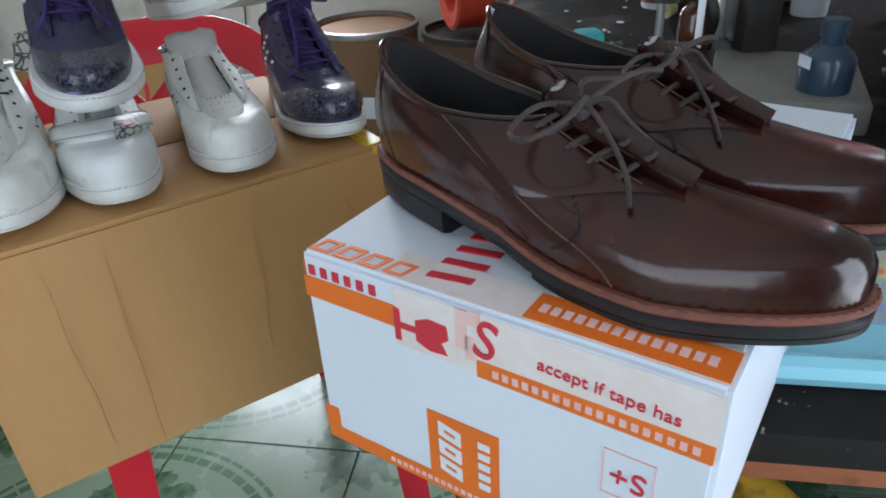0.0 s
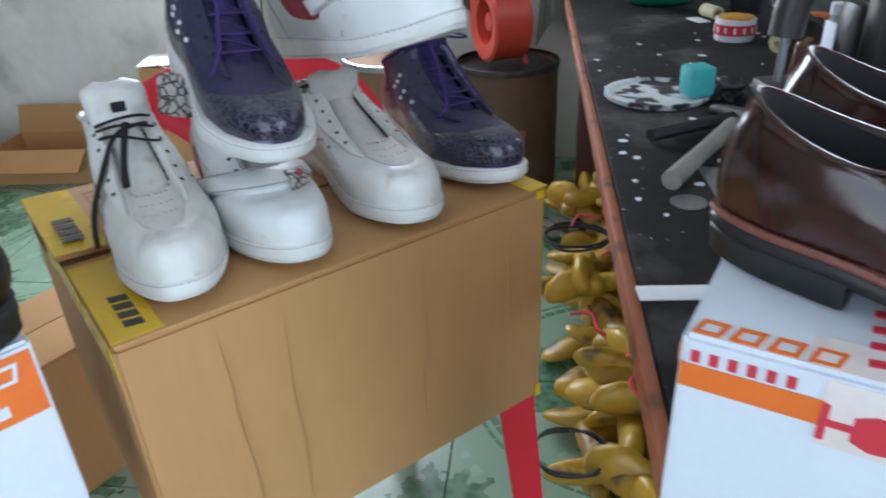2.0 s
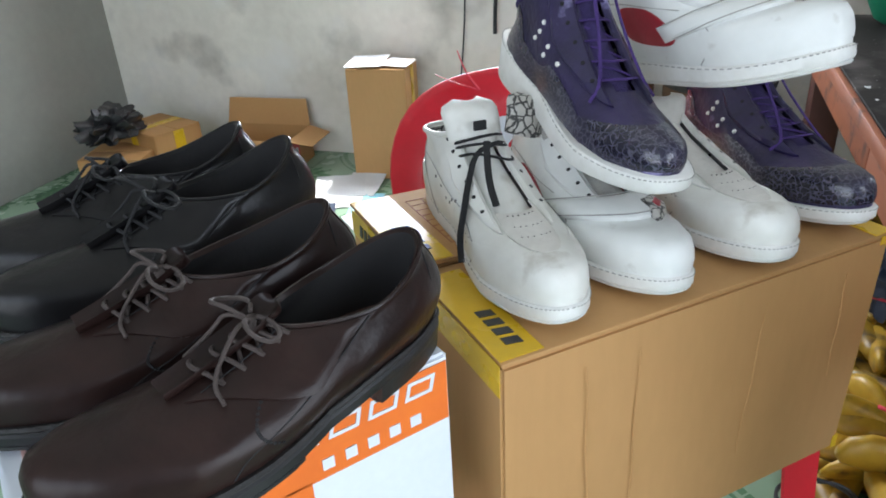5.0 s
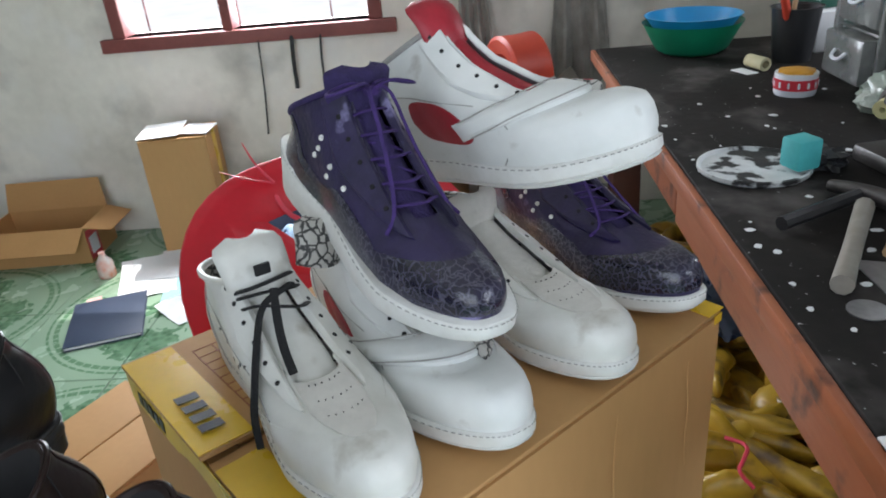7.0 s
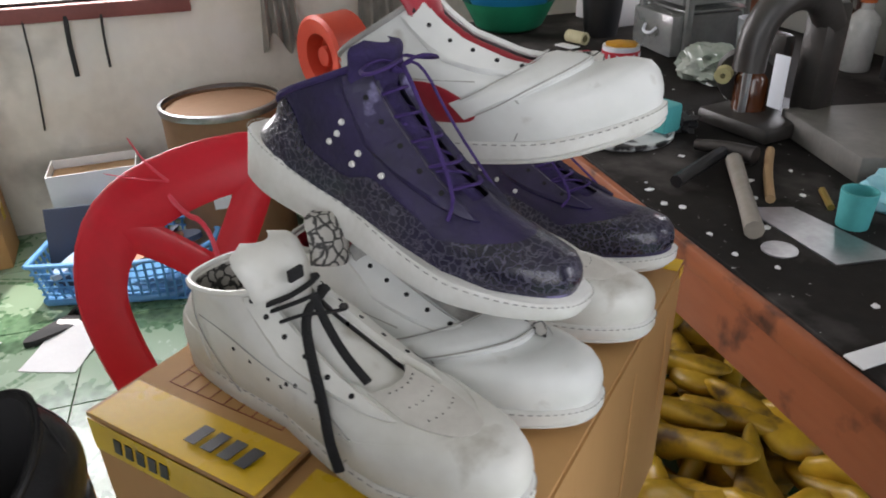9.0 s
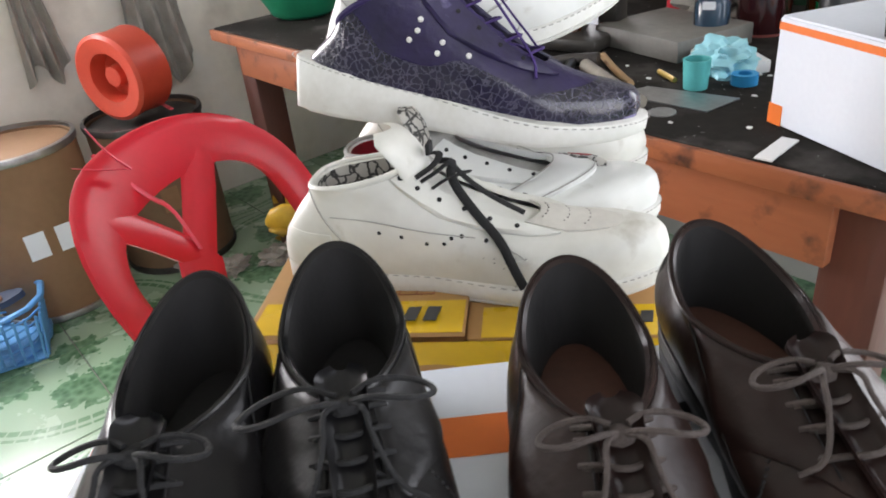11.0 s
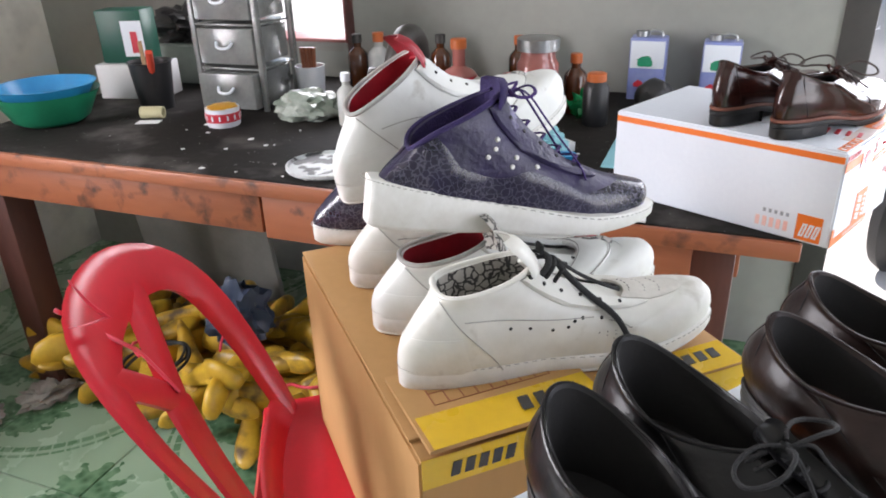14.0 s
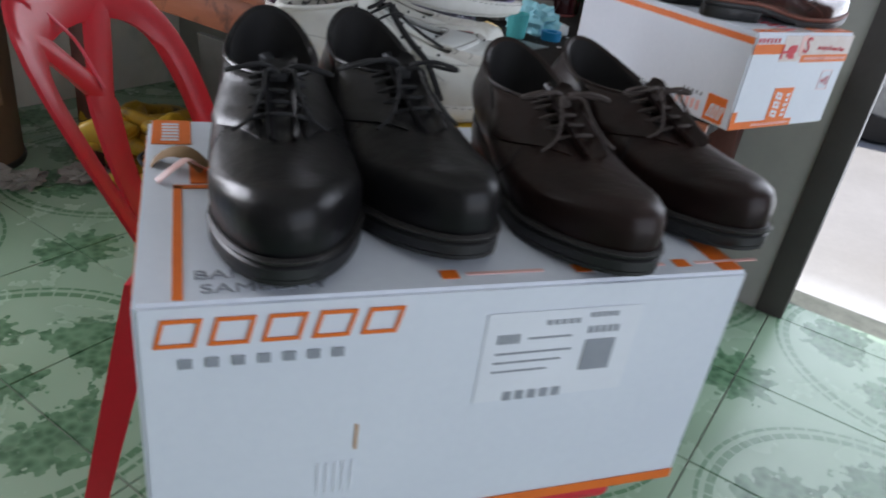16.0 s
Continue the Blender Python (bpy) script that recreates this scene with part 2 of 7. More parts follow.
DARK_STEEL = mat("dark_steel", (0.10, 0.095, 0.09), (0.05, 0.045, 0.045), 0.45, 14, 120, 0.15, metal=0.7)
BLUE_PLASTIC = mat("blue_plastic", (0.10, 0.32, 0.62), (0.08, 0.26, 0.52), 0.4, 8, 100, 0.03)
BRIGHT_BLUE = mat("bright_blue_plastic", (0.02, 0.30, 0.62), (0.02, 0.24, 0.5), 0.35, 8, 100, 0.03)
GREEN_PLASTIC = mat("green_plastic", (0.015, 0.30, 0.15), (0.012, 0.22, 0.11), 0.35, 8, 100, 0.03)
BLACK_PLASTIC = mat("black_plastic", (0.015, 0.015, 0.017), (0.025, 0.025, 0.026), 0.4, 12, 100, 0.05)
ORANGE_PLASTIC = mat("orange_red_plastic", (0.58, 0.07, 0.035), (0.48, 0.05, 0.028), 0.42, 8, 100, 0.05)
CLOTH = mat("grey_rag", (0.36, 0.34, 0.31), (0.24, 0.225, 0.2), 0.95, 14, 160, 0.5)
NAVY = mat("navy_leatherette", (0.025, 0.04, 0.075), (0.035, 0.05, 0.09), 0.5, 10, 200, 0.15)
PAPER = mat("white_paper", (0.76, 0.77, 0.77), (0.68, 0.69, 0.70), 0.7, 6, 100, 0.04)
TURQUOISE = mat("turquoise_foam", (0.06, 0.40, 0.40), (0.05, 0.32, 0.33), 0.7, 20, 150, 0.2)
SKY_SHEET = mat("light_blue_sheet", (0.30, 0.62, 0.70), (0.25, 0.55, 0.64), 0.45, 8, 100, 0.04)
CLEAR_DRAWER = mat("cloudy_clear_plastic", (0.40, 0.41, 0.40), (0.26, 0.27, 0.26), 0.2, 16, 100, 0.1, trans=0.55)
PLASTIC_BAG = mat("milky_plastic", (0.55, 0.56, 0.54), (0.42, 0.43, 0.41), 0.25, 20, 100, 0.15)
WOOD_PALE = mat("pale_wood", (0.42, 0.27, 0.14), (0.30, 0.18, 0.09), 0.6, 8, 80, 0.15, stretch=(0.4, 2, 2))
STONE = mat("grey_stone_slab", (0.20, 0.19, 0.17), (0.12, 0.115, 0.105), 0.6, 8, 80, 0.2)
MACHINE = mat("worn_black_machine", (0.02, 0.018, 0.017), (0.045, 0.04, 0.036), 0.4, 14, 100, 0.15)
CEMENT = mat("outdoor_concrete", (0.6, 0.6, 0.58), (0.5, 0.5, 0.48), 0.85, 2, 40, 0.2)
CAR_PAINT = mat("silver_car_paint", (0.55, 0.58, 0.62), (0.5, 0.53, 0.57), 0.25, 4, 50, 0.0, metal=0.6)
AMBER = mat("amber_glass", (0.10, 0.028, 0.008), (0.06, 0.018, 0.006), 0.12, 8, 60, 0.0, coat=0.5)
DARK_BLUE_BOTTLE = mat("dark_blue_bottle", (0.02, 0.05, 0.085), (0.03, 0.06, 0.10), 0.25, 8, 60, 0.0, coat=0.3)
DARK_WINE = mat("dark_red_liquid", (0.03, 0.006, 0.008), (0.045, 0.01, 0.01), 0.12, 8, 60, 0.0, coat=0.5)
PINK_GLASS = mat("stained_pink_glass", (0.40, 0.14, 0.12), (0.32, 0.10, 0.09), 0.12, 10, 60, 0.0, coat=0.4)
TIN_BLUE = mat("blue_printed_tin", (0.16, 0.20, 0.48), (0.32, 0.36, 0.60), 0.35, 14, 60, 0.02)
YELLOW_PASTE = mat("yellow_glue", (0.65, 0.33, 0.03), (0.55, 0.26, 0.02), 0.4, 20, 80, 0.2)
BLACK_CORD = mat("black_cord", (0.012, 0.012, 0.013), (0.02, 0.02, 0.02), 0.6, 40, 200, 0.1)


def tile_material():
    """Glazed pale green tiles: dashed double rings over four tiles, leaf sprays inside and out, by the place in the room."""
    m = bpy.data.materials.new("green_patterned_tile")
    m.use_nodes = True
    nt = m.node_tree
    b = nt.nodes["Principled BSDF"]

    def node(kind, **kw):
        n = nt.nodes.new(kind)
        for k, v in kw.items():
            n.inputs[int(k[1:])].default_value = v
        return n

    def maths(op, a, c=None, d=None):
        n = nt.nodes.new("ShaderNodeMath")
        n.operation = op
        for i, v in enumerate((a, c, d)):
            if v is None:
                continue
            if isinstance(v, (int, float)):
                n.inputs[i].default_value = v
            else:
                nt.links.new(v, n.inputs[i])
        return n.outputs[0]

    geo = node("ShaderNodeNewGeometry")
    mp = nt.nodes.new("ShaderNodeMapping")
    mp.vector_type = "TEXTURE"
    c = room(TILE_A, TILE_O)
    mp.inputs["Location"].default_value = (c.x, c.y, 0)
    mp.inputs["Rotation"].default_value = (0, 0, radians(BENCH_TURN))
    mp.inputs["Scale"].default_value = (TILE * 2, TILE * 2, 1)
    nt.links.new(geo.outputs["Position"], mp.inputs["Vector"])
    sp = nt.nodes.new("ShaderNodeSeparateXYZ")
    nt.links.new(mp.outputs[0], sp.inputs[0])
    fx = maths("SUBTRACT", maths("FRACT", maths("ADD", sp.outputs[0], 100.0)), 0.5)
    fy = maths("SUBTRACT", maths("FRACT", maths("ADD", sp.outputs[1], 100.0)), 0.5)
    r = maths("SQRT", maths("ADD", maths("MULTIPLY", fx, fx), maths("MULTIPLY", fy, fy)))
    ang = maths("ARCTAN2", fy, fx)
    ring = maths("MAXIMUM", maths("LESS_THAN", maths("ABSOLUTE", maths("SUBTRACT", r, 0.43)), 0.011), maths("LESS_THAN", maths("ABSOLUTE", maths("SUBTRACT", r, 0.462)), 0.006))
    dash = maths("GREATER_THAN", maths("FRACT", maths("MULTIPLY", ang, 64 / (2 * math.pi))), 0.14)
    ring = maths("MULTIPLY", ring, dash)
    comb = nt.nodes.new("ShaderNodeCombineXYZ")
    nt.links.new(fx, comb.inputs[0])
    nt.links.new(fy, comb.inputs[1])
    nz = node("ShaderNodeTexNoise")
    nz.inputs["Scale"].default_value, nz.inputs["Detail"].default_value = 26, 2
    nt.links.new(comb.outputs[0], nz.inputs["Vector"])
    wob = maths("MULTIPLY", maths("SUBTRACT", nz.outputs[0], 0.5), 0.16)
    # eight lobed leaf sprays on a circle inside the ring, a rosette in the middle, sprays at the corners
    lob = maths("ABSOLUTE", maths("SUBTRACT", maths("FRACT", maths("ADD", maths("MULTIPLY", ang, 4 / (2 * math.pi)), 0.5)), 0.5))
    dr = maths("SUBTRACT", r, 0.27)
    d1 = maths("SQRT", maths("ADD", maths("MULTIPLY", dr, dr), maths("POWER", maths("MULTIPLY", lob, maths("MULTIPLY", r, 1.05)), 2.0)))
    spray = maths("LESS_THAN", maths("ADD", d1, wob), 0.105)
    ros = maths("LESS_THAN", maths("ADD", r, maths("ADD", maths("MULTIPLY", maths("SINE", maths("MULTIPLY", ang, 8.0)), 0.016), wob)), 0.075)
    ax, ay = maths("SUBTRACT", maths("ABSOLUTE", fx), 0.5), maths("SUBTRACT", maths("ABSOLUTE", fy), 0.5)
    rc = maths("SQRT", maths("ADD", maths("MULTIPLY", ax, ax), maths("MULTIPLY", ay, ay)))
    angc = maths("ARCTAN2", ay, ax)
    corner = maths("LESS_THAN", maths("ADD", rc, maths("ADD", maths("MULTIPLY", maths("SINE", maths("MULTIPLY", angc, 12.0)), 0.02), wob)), 0.12)
    leafy = maths("MAXIMUM", spray, maths("MAXIMUM", ros, corner))
    vo = node("ShaderNodeTexVoronoi")
    vo.inputs["Scale"].default_value = 34
    nt.links.new(comb.outputs[0], vo.inputs["Vector"])
    shade = maths("MULTIPLY", vo.outputs["Distance"], 1.3)
    grain = node("ShaderNodeTexNoise")
    grain.inputs["Scale"].default_value = 3.0
    nt.links.new(geo.outputs["Position"], grain.inputs["Vector"])
    base = nt.nodes.new("ShaderNodeMix")
    base.data_type = "RGBA"
    base.inputs[6].default_value, base.inputs[7].default_value = (0.29, 0.40, 0.29, 1), (0.20, 0.31, 0.205, 1)
    nt.links.new(grain.outputs[0], base.inputs[0])
    leaf = nt.nodes.new("ShaderNodeMix")
    leaf.data_type = "RGBA"
    leaf.inputs[6].default_value, leaf.inputs[7].default_value = (0.030, 0.09, 0.042, 1), (0.12, 0.23, 0.13, 1)
    nt.links.new(shade, leaf.inputs[0])
    m1 = nt.nodes.new("ShaderNodeMix")
    m1.data_type = "RGBA"
    nt.links.new(leafy, m1.inputs[0])
    nt.links.new(base.outputs[2], m1.inputs[6])
    nt.links.new(leaf.outputs[2], m1.inputs[7])
    m2 = nt.nodes.new("ShaderNodeMix")
    m2.data_type = "RGBA"
    nt.links.new(ring, m2.inputs[0])
    nt.links.new(m1.outputs[2], m2.inputs[6])
    m2.inputs[7].default_value = (0.10, 0.20, 0.11, 1)
    nt.links.new(m2.outputs[2], b.inputs["Base Color"])
    dirt = node("ShaderNodeTexNoise")
    dirt.inputs["Scale"].default_value, dirt.inputs["Detail"].default_value = 7, 6
    nt.links.new(geo.outputs["Position"], dirt.inputs["Vector"])
    rr = node("ShaderNodeMapRange", _3=0.08, _4=0.42)
    nt.links.new(dirt.outputs[0], rr.inputs[0])
    nt.links.new(rr.outputs[0], b.inputs["Roughness"])
    return m


TILE, TILE_A, TILE_O = 0.40, 1.45, 0.27
TILE_MAT = tile_material()
GROUT = mat("dirty_grout", (0.16, 0.17, 0.14), (0.10, 0.11, 0.09), 0.9, 20, 100, 0.2)


# ---- building helpers ----
def mesh_ob(name, bm, material, parent=None, label="", smooth=True, m=None, angle=40):
    me = bpy.data.meshes.new(name)
    bmesh.ops.recalc_face_normals(bm, faces=bm.faces)
    bm.to_mesh(me)
    bm.free()
    for mm in material if isinstance(material, (list, tuple)) else (material,):
        me.materials.append(mm)
    if smooth:
        me.shade_smooth()
        me.set_sharp_from_angle(angle=radians(angle))
    ob = new(name, me)
    if parent:
        ob.parent = parent
    if m is not None:
        ob.matrix_basis = m
    if label:
        tagged(ob, label)
    return ob


def part(name, bm, material, parent, label="", m=None, smooth=True, angle=40):
    ob = mesh_ob(name, bm, material, parent, label, smooth, m, angle)
    if name in ("perforation", "welt_stitching", "sole_stitching"):
        tagged(ob, kind="stuff")
    return ob


def thing(name, label, category, m, group="", kind=""):
    ob = new(name)
    ob.empty_display_size = 0.05
    ob.matrix_basis = m
    return tagged(ob, label, category, group, kind)


def single(name, bm, material, label, category, m=None, group="", kind="", smooth=True, angle=40):
    return tagged(mesh_ob(name, bm, material, None, label, smooth, m, angle), label, category, group, kind)


def cuboid(x0, x1, y0, y1, z0, z1, bevel=0.0, seg=2, bm=None):
    bm = bm or bmesh.new()
    vs = bmesh.ops.create_cube(bm, size=1)["verts"]
    for v in vs:
        v.co = Vector((x0 + (v.co.x + 0.5) * (x1 - x0), y0 + (v.co.y + 0.5) * (y1 - y0), z0 + (v.co.z + 0.5) * (z1 - z0)))
    if bevel:
        es = {e for v in vs for e in v.link_edges}
        bmesh.ops.bevel(bm, geom=list(es), offset=bevel, segments=seg, profile=0.5, affect="EDGES", clamp_overlap=True)
    return bm


def lathe(points, n=32, bm=None, m=None, closed=False):
    """A turned body: points (radius, height) from bottom to top."""
    bm = bm or bmesh.new()
    rings = []
    for r, z in points:
        rings.append([bm.verts.new((r * math.cos(2 * math.pi * i / n), r * math.sin(2 * math.pi * i / n), z)) for i in range(n)])
    for a, c in zip(rings, rings[1:]):
        for i in range(n):
            bm.faces.new((a[i], a[(i + 1) % n], c[(i + 1) % n], c[i]))
    if closed:
        bm.faces.new(rings[0][::-1])
        bm.faces.new(rings[-1])
    if m is not None:
        bmesh.ops.transform(bm, matrix=m, verts=[v for ring in rings for v in ring])
    return bm


def tube(points, radius, n=8, bm=None, flat=1.0, taper=None, closed=False):
    """A round or flattened cord through points, smoothed."""
    bm = bm or bmesh.new()
    pts = [Vector(p) for p in points]
    for _ in range(2 if len(pts) > 2 else 0):
        out = []
        for a, c in zip(pts, pts[1:]):
            out += [a.lerp(c, 0.25), a.lerp(c, 0.75)]
        pts = [pts[0], *out, pts[-1]]
    rings, side = [], None
    for i, p in enumerate(pts):
        d = (pts[min(i + 1, len(pts) - 1)] - pts[max(i - 1, 0)]).normalized()
        side = (Vector((0, 0, 1)).cross(d) if side is None else side - d * side.dot(d))
        if side.length < 1e-4:
            side = Vector((1, 0, 0)) - d * d.x
        side.normalize()
        up = d.cross(side)
        r = radius * (taper(i / (len(pts) - 1)) if taper else 1)
        rings.append([bm.verts.new(p + side * r * math.cos(2 * math.pi * k / n) + up * r * flat * math.sin(2 * math.pi * k / n)) for k in range(n)])
    for a, c in zip(rings, rings[1:]):
        for k in range(n):
            bm.faces.new((a[k], a[(k + 1) % n], c[(k + 1) % n], c[k]))
    bm.faces.new(rings[0][::-1])
    bm.faces.new(rings[-1])
    return bm


def prism(outline, thick, bm=None, m=None):
    """A flat shape given by its outline in x and y, with thickness."""
    bm = bm or bmesh.new()
    lo, hi = [bm.verts.new((x, y, 0)) for x, y in outline], [bm.verts.new((x, y, thick)) for x, y in outline]
    bm.faces.new(lo[::-1])
    bm.faces.new(hi)
    for i in range(len(lo)):
        j = (i + 1) % len(lo)
        bm.faces.new((lo[i], lo[j], hi[j], hi[i]))
    if m is not None:
        bmesh.ops.transform(bm, matrix=m, verts=lo + hi)
    return bm


def crumpled(rx, ry, rz, seed, sub=4, rough=0.5, freq=3.0):
    """A crumpled heap of cloth or film that lies on z = 0."""
    bm = bmesh.new()
    bmesh.ops.create_icosphere(bm, subdivisions=sub, radius=1)
    for v in bm.verts:
        k = 1 + rough * noise.noise(v.co * freq + Vector((seed, 0, 0))) + 0.3 * rough * noise.noise(v.co * freq * 2.2 + Vector((0, seed, 0)))
        v.co = Vector((v.co.x * rx * k, v.co.y * ry * k, max(0.0, v.co.z * rz * k + rz * 0.6)))
    return bm


def lettering(text, size, depth, material, parent, m, name="lettering", stretch=1.0):
    cu = bpy.data.curves.new(name, "FONT")
    cu.body, cu.size, cu.extrude, cu.align_x, cu.align_y = text, size, depth, "CENTER", "CENTER"
    tmp = bpy.data.objects.new("tmp", cu)
    scene.collection.objects.link(tmp)
    me = bpy.data.meshes.new_from_object(tmp.evaluated_get(bpy.context.evaluated_depsgraph_get()))
    bpy.data.objects.remove(tmp)
    me.materials.clear()
    me.materials.append(material)
    ob = new(name, me)
    ob.parent = parent
    ob.matrix_basis = m @ Matrix.Diagonal((stretch, 1, 1, 1))
    return ob


def smooth01(a, c, x):
    t = max(0.0, min(1.0, (x - a) / (c - a)))
    return t * t * (3 - 2 * t)


def table(points, x):
    """Straight lines through points (x, value, ...): all values at x."""
    if x <= points[0][0]:
        return points[0][1:]
    for p, q in zip(points, points[1:]):
        if x <= q[0]:
            k = (x - p[0]) / (q[0] - p[0])
            return tuple(a + (c - a) * k for a, c in zip(p[1:], q[1:]))
    return points[-1][1:]


# ---- the setting ----
WALL_IN, WALL_END, WALL_NEAR, WALL_OUT, HIGH = -1.05, 2.55, -2.2, 3.0, 2.75


def wall_panels(a0, a1, holes, z1=HIGH, thick=0.12):
    """A wall in its own x-z plane from a0 to a1 with holes (x0, x1, z0, z1) cut through; thickness towards -y."""
    bm = bmesh.new()
    xs = sorted({a0, a1, *[v for h in holes for v in h[:2]]})
    for x0, x1 in zip(xs, xs[1:]):
        zs = [(0.0, z1)]
        for h in holes:
            if h[0] <= x0 + 1e-6 and h[1] >= x1 - 1e-6:
                zs = [s for lo, hi in zs for s in ((lo, min(hi, h[2])), (max(lo, h[3]), hi)) if s[1] - s[0] > 1e-4]
        for lo, hi in zs:
            cuboid(x0, x1, -thick, 0, lo, hi, bm=bm)
    bmesh.ops.remove_doubles(bm, verts=bm.verts, dist=1e-5)
    return bm


WINDOW = (0.70, 1.74, 0.80, 1.90)  # on the end wall, by the way out from the bench's front edge
single("wall_end", wall_panels(WALL_IN - 0.12, WALL_OUT, [WINDOW]), PLASTER, "stained grey plaster wall with a barred window", "wall", Matrix.Translation(room(WALL_END, 0)) @ pose(0, 0, 0, 0, 0, BENCH_TURN + 90), kind="structure", smooth=False)
single("wall_bench", wall_panels(-WALL_END, 2.2, [(0.11, 1.35, 0.0, 2.1), (-1.66, -1.28, 0.86, 1.9)]), DIMMED_WALL, "pale grey wall behind the workbench, darkened for backlight", "wall", Matrix.Translation(room(0, WALL_IN)) @ pose(0, 0, 0, 0, 0, BENCH_TURN + 180), kind="structure", smooth=False)
single("wall_shopfront", wall_panels(WALL_IN, WALL_OUT, [(-0.2, 2.6, 0.0, 2.5)]), DIMMED_WALL, "pale wall in the dimmed tone with a wide open shopfront", "wall", rpose(WALL_NEAR, 0) @ pose(-0.12, 0, 0, 0, 0, 90), kind="structure", smooth=False)
single("wall_back", wall_panels(WALL_NEAR - 0.12, WALL_END + 0.12, []), DIMMED_WALL, "plain pale grey wall in the same dimmed tone", "wall", rpose(0, WALL_OUT + 0.12), kind="structure", smooth=False)
single("ceiling", cuboid(WALL_NEAR - 0.12, WALL_END + 0.12, WALL_IN - 0.12, WALL_OUT + 0.12, HIGH, HIGH + 0.1), CEILING, "plain pale ceiling", "ceiling", rpose(0, 0), kind="structure", smooth=False)
single("ground", cuboid(-40, 40, -40, 40, -0.3, -0.06), CEMENT, "sunlit pale concrete yard outside", "ground", rpose(0, 0), kind="structure", smooth=False)
floor = single("floor", cuboid(WALL_NEAR - 0.12, WALL_END + 0.12, WALL_IN - 0.12, WALL_OUT + 0.12, -0.055, -0.004), GROUT, "glossy green floral floor tiles with dirty grout", "floor", rpose(0, 0), kind="structure", smooth=False)

# window of the end wall: frame, mullion, bars
win = thing("window_1", "red-brown wooden window with upright bars, glaring daylight outside", "window", Matrix.Translation(room(WALL_END, 0)) @ pose(0, 0, 0, 0, 0, BENCH_TURN + 90), kind="structure")
x0, x1, z0, z1 = WINDOW
for nm, a in (("window_sill", (x0 - 0.05, x1 + 0.05, -0.10, 0.03, z0 - 0.05, z0)), ("window_head", (x0 - 0.05, x1 + 0.05, -0.10, 0.02, z1, z1 + 0.05)), ("window_jamb", (x0, x0 + 0.05, -0.10, 0.018, z0, z1)), ("window_jamb", (x1 - 0.05, x1, -0.10, 0.018, z0, z1)), ("mullion", (1.27, 1.31, -0.09, 0.012, z0, z1))):
    part(nm, cuboid(*a, bevel=0.004), WINDOW_WOOD, win)
for i in range(3):
    xx = x0 + 0.20 + i * (x1 - x0 - 0.32) / 2
    part("bar", tube([(xx, -0.055, z0), (xx, -0.055, z1)], 0.0035), WINDOW_WOOD, win)

# door frame and shuttered back window
door = thing("door_1", "dark door frame of an open doorway", "door frame", Matrix.Translation(room(0, WALL_IN)) @ pose(0, 0, 0, 0, 0, BENCH_TURN + 180), kind="structure")
for a in ((0.11, 0.185, -0.13, 0.02, 0, 2.1), (1.30, 1.35, -0.13, 0.02, 0, 2.1), (0.185, 1.30, -0.13, 0.02, 2.05, 2.1)):
    part("door_frame", cuboid(*a, bevel=0.004), DARK_FRAME, door)
bw = thing("window_2", "open wooden window with brown shutters beside bright daylight", "window", Matrix.Translation(room(0, WALL_IN)) @ pose(0, 0, 0, 0, 0, BENCH_TURN + 180), kind="structure")
for a in ((-1.69, -1.65, -0.12, 0.02, 0.83, 1.93), (-1.29, -1.25, -0.12, 0.02, 0.83, 1.93), (-1.65, -1.29, -0.12, 0.02, 0.83, 0.87), (-1.65, -1.29, -0.12, 0.02, 1.89, 1.93)):
    part("window_frame", cuboid(*a, bevel=0.003), WINDOW_WOOD, bw)
for k in range(2):
    s0 = -1.24 + k * 0.26
    sh = part("shutter", cuboid(s0, s0 + 0.25, 0.006, 0.036, 0.80, 1.90, bevel=0.004), SHUTTER, bw)
    for j in range(3):
        part("panel", cuboid(s0 + 0.04, s0 + 0.21, 0.037, 0.046, 0.84 + j * 0.35, 1.13 + j * 0.35, bevel=0.006), SHUTTER, sh)

# ---- the workbench ----
BTOP, BLEN, BDEEP = 0.75, 1.95, 0.98
bench = thing("workbench", "long dark-topped wooden workbench, worn and paint-spattered", "workbench", rpose(0, 0))
part("bench_top", cuboid(0, BLEN, -BDEEP, 0, BTOP - 0.03, BTOP, bevel=0.004), BENCH_TOP, bench, "black worn top with white flecks")
part("top_edge", cuboid(0.0, BLEN, 0.001, 0.014, BTOP - 0.034, BTOP - 0.003, bevel=0.003), BENCH_WOOD, bench, "chipped red-brown edging")
part("apron", cuboid(0.16, 1.02, -0.045, -0.015, BTOP - 0.14, BTOP - 0.031, bevel=0.003), BENCH_WOOD, bench, "red-brown apron board")
part("apron", cuboid(1.025, BLEN - 0.1, -0.045, -0.015, BTOP - 0.13, BTOP - 0.031, bevel=0.003), BENCH_WOOD, bench, "red-brown apron board")
part("apron", cuboid(0.08, 0.105, -BDEEP + 0.1, -0.1, BTOP - 0.13, BTOP - 0.031, bevel=0.003), BENCH_WOOD, bench, "red-brown apron board")
for a, o in ((0.09, -0.12), (BLEN - 0.13, -0.12), (0.09, -BDEEP + 0.06), (BLEN - 0.13, -BDEEP + 0.06)):
    part("leg", cuboid(a, a + 0.085, o, o + 0.085, 0, BTOP - 0.031, bevel=0.005), LEG_WOOD, bench, "dark red wooden leg")


